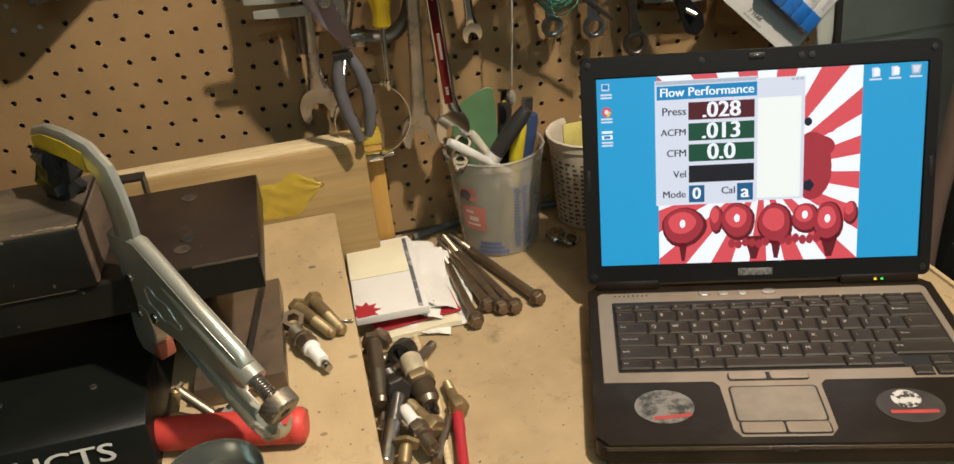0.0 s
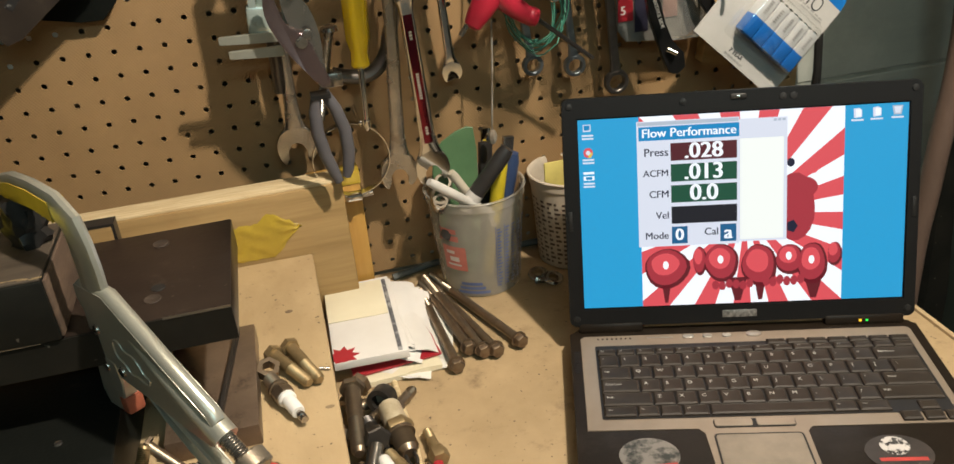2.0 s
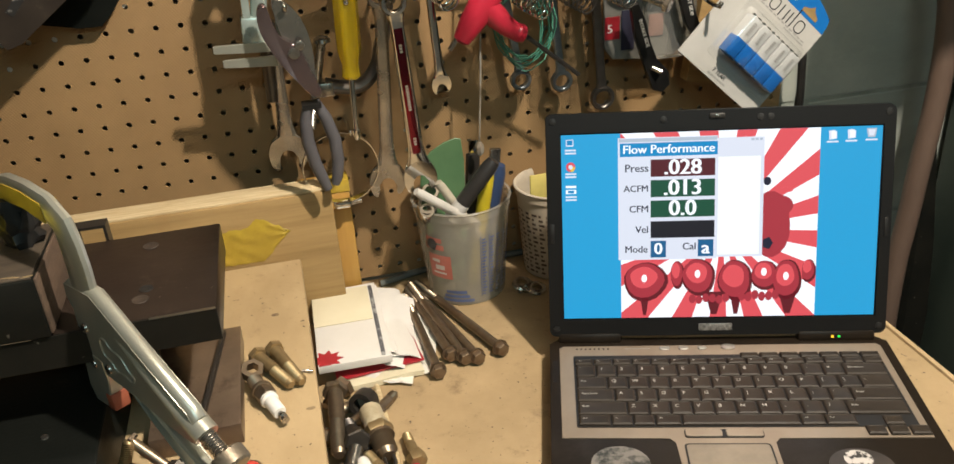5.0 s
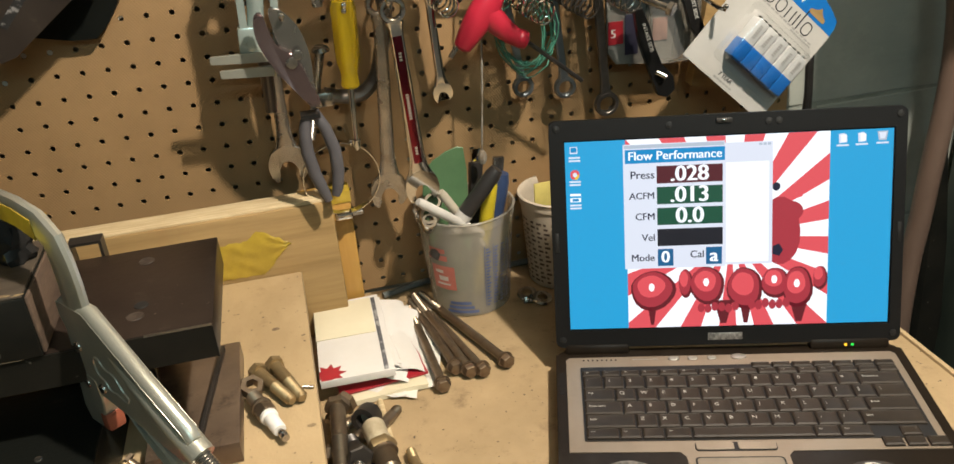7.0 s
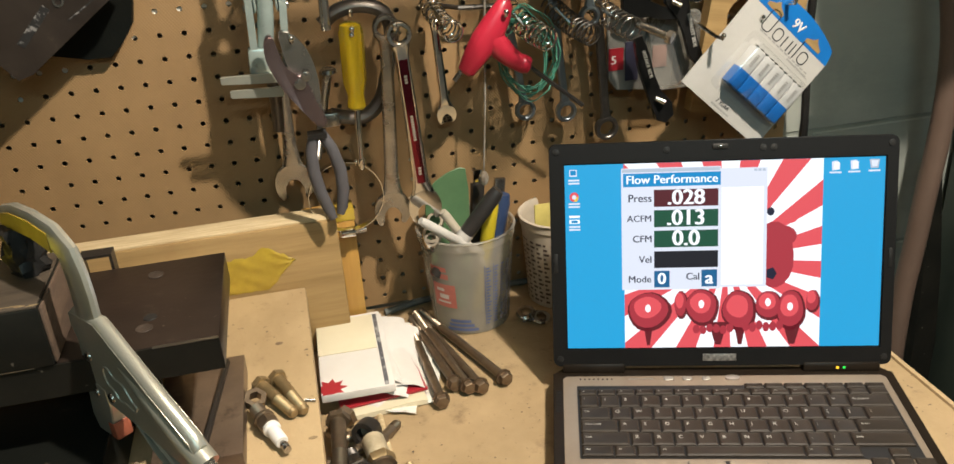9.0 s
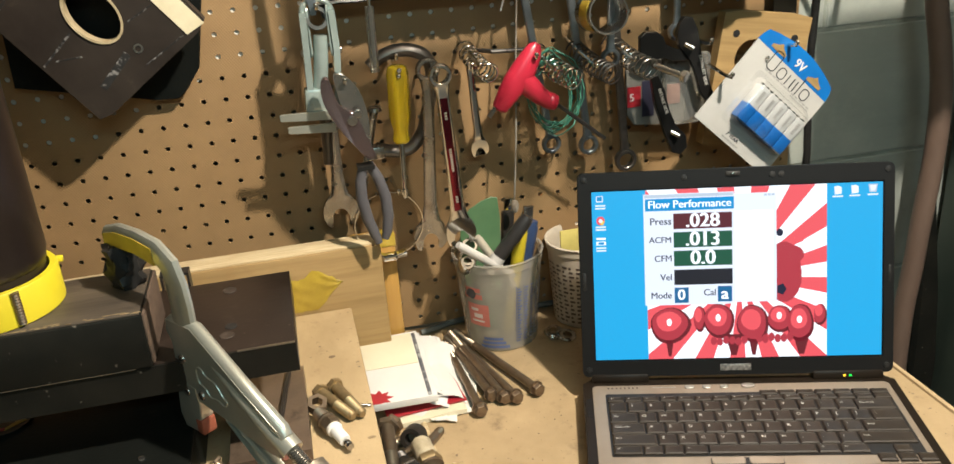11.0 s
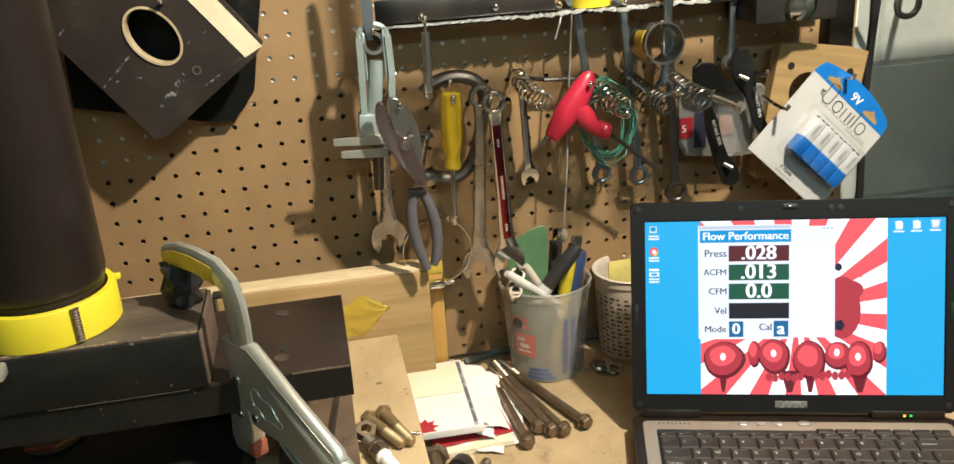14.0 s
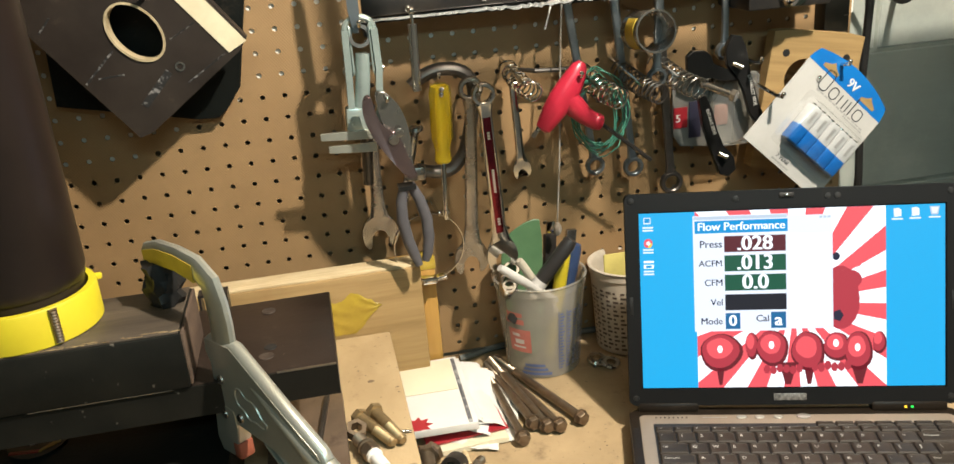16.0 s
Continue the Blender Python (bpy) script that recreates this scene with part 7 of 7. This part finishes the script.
def wood_flange():
    b = thing("wooden_flange", pose(0.499, 0.985, 1.226, 0, 9), "pale plywood flange with a large hole and bolt holes", "flange")
    bm = bmesh.new()
    n = 40
    o, i = [], []
    for k in range(n):
        a = 2 * math.pi * k / n
        c, s = math.cos(a), math.sin(a)
        h = 1 / max(abs(c) / 0.062, abs(s) / 0.088)
        o.append((h * c, h * s))
        i.append((-0.014 + 0.024 * c, 0.030 + 0.024 * s))
    framed(bm, o, i, -0.009, 0.009)
    part("board", bm, M_PINE, b)
    for x, z in ((-0.042, 0.060), (0.042, 0.058), (-0.042, -0.062), (0.042, -0.062)):
        bm = bmesh.new()
        lathe(bm, [(0.0, 0.0), (0.0048, 0.0), (0.0048, 0.0004), (0.0, 0.0004)], 16, pose(x, -0.0091, z, 90))
        part("bolt_hole", bm, M_KEY_WELL, b)


wood_flange()
peg_hook(0.484, 1.262, 0.93)


def battery_pack():
    """A card hung by one corner, with a row of nine-volt cells under a clear blister."""
    b = thing("battery_pack", pose(0.4875, 0.931, 1.2110, 0, 43), "white and blue battery card with a blister of cells", "battery pack")
    # local x runs across the card, z up its height
    w, h = 0.135, 0.142
    card = mat("white_card", (0.50, 0.485, 0.455), (0.45, 0.435, 0.40), 20, 0.45)
    blue = mat("blue_print", (0.012, 0.16, 0.50), (0.010, 0.13, 0.43), 20, 0.4)
    part("card", slab(-w / 2, w / 2, -0.0008, 0.0008, -h / 2, h / 2 - 0.022), card, b)
    bm = bmesh.new()
    head = [(-w / 2, h / 2 - 0.022), (w / 2, h / 2 - 0.022)] + [(w / 2 - 0.002, h / 2 - 0.012)] + arc(0, h / 2 - 0.180, 0.186, 70.5, 109.5, 10) + [(-w / 2 + 0.002, h / 2 - 0.012)]
    head = [(max(-w / 2, min(w / 2, x)), z) for x, z in head]
    prism(bm, head, -0.0009, 0.0009)
    part("header", bm, blue, b, "blue printed header")
    for x in (-0.034, 0.036):
        bm = bmesh.new()
        prism(bm, [(x - 0.013, h / 2 - 0.014), (x - 0.004, h / 2 - 0.010), (x, h / 2 - 0.006), (x + 0.004, h / 2 - 0.010), (x + 0.013, h / 2 - 0.014), (x + 0.013, h / 2 - 0.018), (x - 0.013, h / 2 - 0.018)], -0.0012, -0.0009)
        part("hang_slot", bm, M_PINE, b, "cut-out hanging slot")
    lettering("print", "9V", 0.016, M_PAPER, b, pose(0.004, -0.0011, h / 2 - 0.0075 - 0.004, 90), 0.0003)
    # the maker's word as plain strokes
    ink = mat("dark_print", (0.03, 0.03, 0.035), None, 20, 0.5)
    shapes = ((0.0150, 0.0265), (0.0130, 0.0150), (0.0105, 0.0140), (0.0, 0.0145), (0.0, 0.0240), (0.0135, 0.0150))
    x = -0.036
    for wide, tall in shapes:
        bm = bmesh.new()
        if wide > 0.011:
            framed(bm, rounded(wide, tall, 0.0055, 5, x + wide / 2, 0.0300 + tall / 2), rounded(wide - 0.0024, tall - 0.0024, 0.0045, 5, x + wide / 2, 0.0300 + tall / 2), -0.0012, -0.0008)
        else:
            box(bm, x, x + 0.0015, -0.0012, -0.0008, 0.0300, 0.0300 + tall)
            if wide:
                box(bm, x + wide - 0.0015, x + wide, -0.0012, -0.0008, 0.0300, 0.0300 + tall)
        part("print_mark", bm, ink, b, "thin dark printed mark")
        x += max(wide, 0.0015) + 0.0048
    grey = mat("grey_print", (0.38, 0.37, 0.35), None, 20, 0.5)
    for z, x0, x1 in ((0.0275, -0.033, 0.057), (0.0245, 0.020, 0.057)):
        for k in range(12):
            x = x0 + (x1 - x0) * k / 12
            bm = bmesh.new()
            box(bm, x, x + (x1 - x0) / 12 * 0.7, -0.0012, -0.0008, z, z + 0.0018)
            part("print_bar", bm, grey, b)
    lettering("print", "7 YEAR", 0.007, ink, b, pose(-0.006, -0.0010, -h / 2 + 0.0105, 90), 0.0001)
    for k in range(6):
        bm = bmesh.new()
        box(bm, -0.020 + k * 0.0052, -0.0158 + k * 0.0052, -0.0012, -0.0008, -h / 2 + 0.0035, -h / 2 + 0.0058)
        part("print_bar", bm, grey, b)
    steel_cap, cellw = M_CHROME, mat("cell_white", (0.52, 0.52, 0.51), (0.45, 0.45, 0.44), 30, 0.35)
    cellb = mat("cell_blue", (0.012, 0.12, 0.42), (0.010, 0.10, 0.35), 30, 0.3)
    for k in range(5):
        x = -0.0225 + k * 0.0174
        c = part("cell", slab(x - 0.0083, x + 0.0083, -0.0185, -0.0015, -0.0395, 0.0100, 0.0025), cellw, b, "white and blue nine-volt cell")
        part("blue_band", slab(x - 0.0085, x + 0.0085, -0.0188, -0.0012, -0.0400, -0.0165, 0.0025), cellb, c)
        for dx in (-0.0045, 0.0045):
            bm = bmesh.new()
            lathe(bm, [(0.0, 0.0), (0.0028, 0.0), (0.0030, 0.0024), (0.0, 0.0026)], 10, pose(x + dx, -0.010, 0.0099))
            part("terminal", bm, steel_cap, c)
        for j in range(6):
            bm = bmesh.new()
            box(bm, x - 0.0022, x + 0.0022, -0.0190, -0.0184, -0.0115 + j * 0.0028, -0.0100 + j * 0.0028)
            part("print_bar", bm, grey, c)
    bm = bmesh.new()
    loops = []
    for y, g in ((-0.0010, 0.006), (-0.0012, 0.0), (-0.0180, -0.002), (-0.0205, -0.005)):
        loops.append([Vector((x, y, z)) for x, z in rounded(0.092 + 2 * g, 0.064 + 2 * g, 0.006, 3, 0.0125, -0.0135)])
    rings(bm, loops, caps=False)
    bm.faces.new(list(bm.verts)[-len(loops[0]):])
    film = bpy.data.materials.new("clear_blister")
    film.use_nodes = True
    n, l = film.node_tree.nodes, film.node_tree.links
    gl, tr, mx = n.new("ShaderNodeBsdfGlossy"), n.new("ShaderNodeBsdfTransparent"), n.new("ShaderNodeMixShader")
    gl.inputs["Roughness"].default_value = 0.12
    mx.inputs[0].default_value = 0.15
    l.new(tr.outputs[0], mx.inputs[1])
    l.new(gl.outputs[0], mx.inputs[2])
    l.new(mx.outputs[0], n["Material Output"].inputs["Surface"])
    part("blister", bm, film, b, "clear plastic blister").visible_shadow = False


battery_pack()
peg_hook(0.5135, 1.2800, 0.915)

# ---- black plates hung at the upper end of the board ----


def hung_plates():
    b = thing("rear_plate", pose(-0.28, 1.0095, 1.41), "matt black plate with rounded corners hung on pegs", "plate")
    bm = bmesh.new()
    out = [(-0.098, 0.13), (-0.107, -0.091), (0.040, -0.1225), (0.062, -0.1235), (0.075, -0.111), (0.090, -0.091), (0.111, 0.009), (0.114, 0.13)]
    prism(bm, out, -0.0065, 0.0065, 0.001)
    part("plate", bm, M_BLACK_BOX, b)
    f = thing("port_plate", pose(-0.2795, 0.955, 1.396, 0, -36.5), "scuffed black wooden plate with a cream lined oval port", "plate")
    # local z points up its long side; the oval stands a little off its middle
    n = 48
    o, i = [], []
    for k in range(n):
        a = 2 * math.pi * k / n
        c, s = math.cos(a), math.sin(a)
        h = 1 / max(abs(c) / 0.078, (s if s > 0 else 0) / 0.125 + (-s if s < 0 else 0) / 0.083)
        o.append((h * c, h * s))
        i.append((0.0235 * c, 0.033 * s))
    framed(bm := bmesh.new(), o, i, -0.010, 0.010)
    part("plate", bm, mat("scuffed_brown_black_paint", (0.018, 0.013, 0.010), (0.032, 0.024, 0.018), 12, 0.5, spec=0.3, bump=0.25, bscale=90, stain=(0.075, 0.056, 0.04), sscale=22, scut=(0.60, 0.8)), f)
    bm = bmesh.new()
    o2 = [(x * 1.035, z * 1.03) for x, z in i]
    i2 = [(x * 0.94, z * 0.955) for x, z in i]
    framed(bm, o2, i2, -0.0118, 0.008)
    part("port_lining", bm, mat("raw_wood_lining", (0.50, 0.41, 0.25), (0.34, 0.26, 0.14), 60, 0.7, bump=0.4), f, "cream lining round the port")
    bm = bmesh.new()
    out = [(0.050, 0.125), (0.072, 0.125), (0.0755, -0.0800), (0.0540, -0.0770)]
    prism(bm, out, -0.0112, -0.0098)
    part("tape_strip", bm, M_CREAM_TAPE, f, "cream tape strip")
    bm = bmesh.new()
    lathe(bm, [(0.003, 0.0), (0.0052, 0.0), (0.0052, 0.0006), (0.003, 0.0006)], 18, pose(0.007, -0.0101, -0.0535, 90), close=True)
    part("screw_hole", bm, M_STEEL, f)
    chalk = mat("chalk_mark", (0.20, 0.19, 0.18), (0.012, 0.011, 0.010), 160, 0.8, band=(0.36, 0.5))
    for x0, z0, x1, z1, w in ((-0.075, -0.004, -0.030, 0.002, 0.0011), (-0.050, -0.058, -0.005, -0.050, 0.004), (0.020, -0.028, 0.050, -0.032, 0.0008), (-0.070, 0.060, -0.050, 0.064, 0.001), (-0.062, -0.008, -0.040, -0.022, 0.0009), (0.0, -0.071, 0.050, -0.0745, 0.0008)):
        d = Vector((x1 - x0, 0, z1 - z0)).normalized()
        nn = Vector((-d.z, 0, d.x)) * w
        bm = bmesh.new()
        prism(bm, [(x0 - nn.x, z0 - nn.z), (x1 - nn.x, z1 - nn.z), (x1 + nn.x, z1 + nn.z), (x0 + nn.x, z0 + nn.z)], -0.0104, -0.0099)
        part("chalk_mark", bm, chalk, f)


hung_plates()
peg_hook(-0.265, 1.428, 0.935, label="peg hook through the port of the black plate")

# ---- the narrow shelf across the top ----


def shelf():
    b = thing("tool_shelf", pose(0, 0, 1.384), "narrow black shelf with a foil covered front edge", "shelf")
    part("board", slab(-0.050, 0.520, 0.9768, PEG - 0.001, -0.007, 0.000, 0.001), M_BLACK_PAINT, b)
    part("front_bar", slab(-0.046, 0.162, 0.971, 0.9766, 0.001, 0.027, 0.002), M_BLACK_STEEL, b, "glossy black front bar")
    rng = random.Random(11)
    bm = bmesh.new()
    loops = []
    n = 110
    for k in range(n + 1):
        x = -0.054 + 0.405 * k / n
        f = min(1.0, max(0.12, (x - 0.03) / 0.10))
        j = rng.uniform(-0.0010, 0.0010)
        z = -0.0030 + j * f + (0.0011 * math.sin(k * 0.21) + 0.0006 * math.sin(k * 0.83 + 1)) * f
        t = 0.0009 + rng.uniform(0, 0.0012) * f
        loops.append([Vector((x, 0.966 + 2 * j, z - t)), Vector((x, 0.9766, z - t * 0.6)), Vector((x, 0.9766, z + t)), Vector((x, 0.966 + 2 * j, z + t * 0.8))])
    rings(bm, loops)
    part("foil_edge", bm, M_ALU, b, "crinkled silver foil edge")
    for x, z in ((0.0045, 0.0065), (0.0905, 0.010), (0.165, 0.007), (0.245, 0.004)):
        bm = bmesh.new()
        bmesh.ops.create_uvsphere(bm, u_segments=12, v_segments=8, radius=0.0040, matrix=Matrix.Translation((x, 0.968, z)))
        part("stud", bm, M_CHROME, b)
    for x in (-0.045, 0.49):
        part("bracket", slab(x, x + 0.004, 0.985, PEG - 0.001, -0.022, -0.0072), M_BLACK_STEEL, b)
    y = thing("tape_roll", pose(0.2092, 0.994, 1.3842), "yellow tape roll lying on the shelf", "tape roll")
    bm = bmesh.new()
    lathe(bm, [(0.012, 0.0), (0.0251, 0.0), (0.0251, 0.024), (0.012, 0.024)], 32, close=True)
    part("roll", bm, M_YELLOW_PLASTIC, y)
    x = thing("black_case", pose(0, 0, 1.3842), "glossy black plastic case lying on the shelf", "case")
    part("shell", slab(0.025, 0.158, 0.979, 1.017, 0, 0.055, 0.005, 3), M_RUBBER, x)
    bm = bmesh.new()
    tube(bm, [(0.168, 0.969, 1.381), (0.163, 0.962, 1.370), (0.158, 0.964, 1.353)], 0.0011, 6)
    tagged(part("loose_wire", bm, M_ALU), "short bare wire end hanging from the shelf", "wire")
    bm = bmesh.new()
    tube(bm, [(0.180, 0.968, 1.384), (0.173, 0.962, 1.30), (0.166, 0.955, 1.20), (0.160, 0.956, 1.118)], 0.0011, 6)
    bmesh.ops.create_uvsphere(bm, u_segments=8, v_segments=6, radius=0.007, matrix=Matrix.Translation((0.160, 0.956, 1.112)) @ Matrix.Diagonal((0.8, 0.8, 1.3, 1)))
    tagged(part("pull_cord", bm, mat("brown_cord", (0.14, 0.10, 0.06), (0.3, 0.28, 0.24), 60, 0.7)), "thin brown cord with a knotted end hanging down", "cord")
    bm = bmesh.new()
    tube(bm, [(0.130, PEG - 0.002, 1.302), (0.150, 0.985, 1.303), (0.185, 0.985, 1.301), (0.205, 0.99, 1.300)], 0.0028, 8)
    tagged(part("bent_wire", bm, M_GUNMETAL), "bent dark wire hook across the board", "wire")


shelf()


def corner_things():
    b = thing("steel_bracket", pose(0.44, 0.95, 1.352), "black steel bracket box with a chrome dome", "bracket")
    part("box", slab(-0.045, 0.060, -0.012, 0.069, 0.0, 0.05, 0.003), M_BLACK_STEEL, b)
    bm = bmesh.new()
    lathe(bm, [(0.0, 0.0), (0.020, 0.0), (0.018, 0.008), (0.010, 0.013), (0.0, 0.014)], 24, pose(0.010, -0.012, 0.020, 90))
    part("dome", bm, M_CHROME, b)
    p_ = thing("board_post", pose(0.551, 1.0, 0.93), "dark stained post at the end of the pegboard", "post")
    part("post", slab(-0.027, 0.030, 0.0245, 0.050, 0.30, 0.85, 0.002), M_BLACK_PAINT, p_)
    part("front_strip", slab(-0.022, 0.012, -0.004, 0.0195, 0.365, 0.85, 0.002), M_BLACK_PAINT, p_)
    part("post_foot", slab(-0.027, 0.030, 0.0245, 0.050, 0.0, 0.2995, 0.002), M_PINE, p_)
    for k, (x, dx) in enumerate(((0.580, 0.012), (0.592, 0.002))):
        bm = bmesh.new()
        tube(bm, [(x, 1.0, 1.60), (x + 0.004, 0.995, 1.42), (x + dx, 1.0, 1.33), (x + dx + 0.004, 1.01, 1.22), (x + dx + 0.018, 1.02, 1.10), (x + 0.03, 1.03, 0.95)], 0.0045, 8)
        tagged(part("power_cable", bm, M_RUBBER), "black power cable hanging beside the pegboard", "cable", "hanging cables")
    h = thing("ceiling_hook", pose(0.640, 1.0, 1.352), "dark iron hook fixed to the block wall", "hook")
    bm = bmesh.new()
    tube(bm, [(-0.05, 0.055, 0.018), (-0.03, 0.02, 0.018), (-0.016, 0.0, 0.010)] + [(0.016 * math.cos(a), 0.0, 0.016 * math.sin(a)) for a in (math.pi * (1.0 + k / 9 * 1.05) for k in range(10))] + [(0.030, 0.03, 0.018), (0.04, 0.058, 0.018)], 0.0042, 8)
    part("hook", bm, M_GUNMETAL, h)
    q = thing("hose_pipe", pose(0.80, 1.0, 0.0), "brown bent hose pipe standing against the block wall", "hose")
    bm = bmesh.new()
    line = [(0.0, 0.012, 2.40), (-0.004, 0.008, 1.60)] + [(x - 0.80, 0.0, z) for x, z in [(0.7685, 1.3251), (0.7911, 1.2404), (0.8051, 1.1695), (0.8082, 1.078), (0.7994, 0.9633), (0.7969, 0.8925)]] + [(-0.012, 0.0, 0.80), (0.01, 0.01, 0.40), (0.03, 0.01, 0.0)]
    tube(bm, chaikin(line, 3, False), 0.0150, 18)
    part("hose", bm, M_PIPE, q)
    d = thing("dark_board", pose(0, 1.03, 0.0), "narrow black stained board leaning on the block wall", "board")
    bm = bmesh.new()
    prism(bm, [(0.8397, 1.014), (0.832, 1.015), (0.8395, 0.8587), (0.847, 0.6525), (0.851, 0.01), (0.9054, 0.01), (0.8954, 0.6059), (0.8694, 0.8319)], -0.008, 0.008, 0.002)
    part("plank", bm, M_BLACK_PAINT, d)
    c = thing("steel_cabinet", pose(1.085, 0.88, 0.0), "tall dark green steel cabinet beside the bench", "cabinet")
    part("carcass", slab(-0.20, 0.25, -0.35, 0.18, 0.0, 1.75, 0.006), M_GREEN_METAL, c)
    part("door", slab(-0.195, 0.245, -0.362, -0.351, 0.02, 1.73, 0.004), M_GREEN_METAL, c)


corner_things()
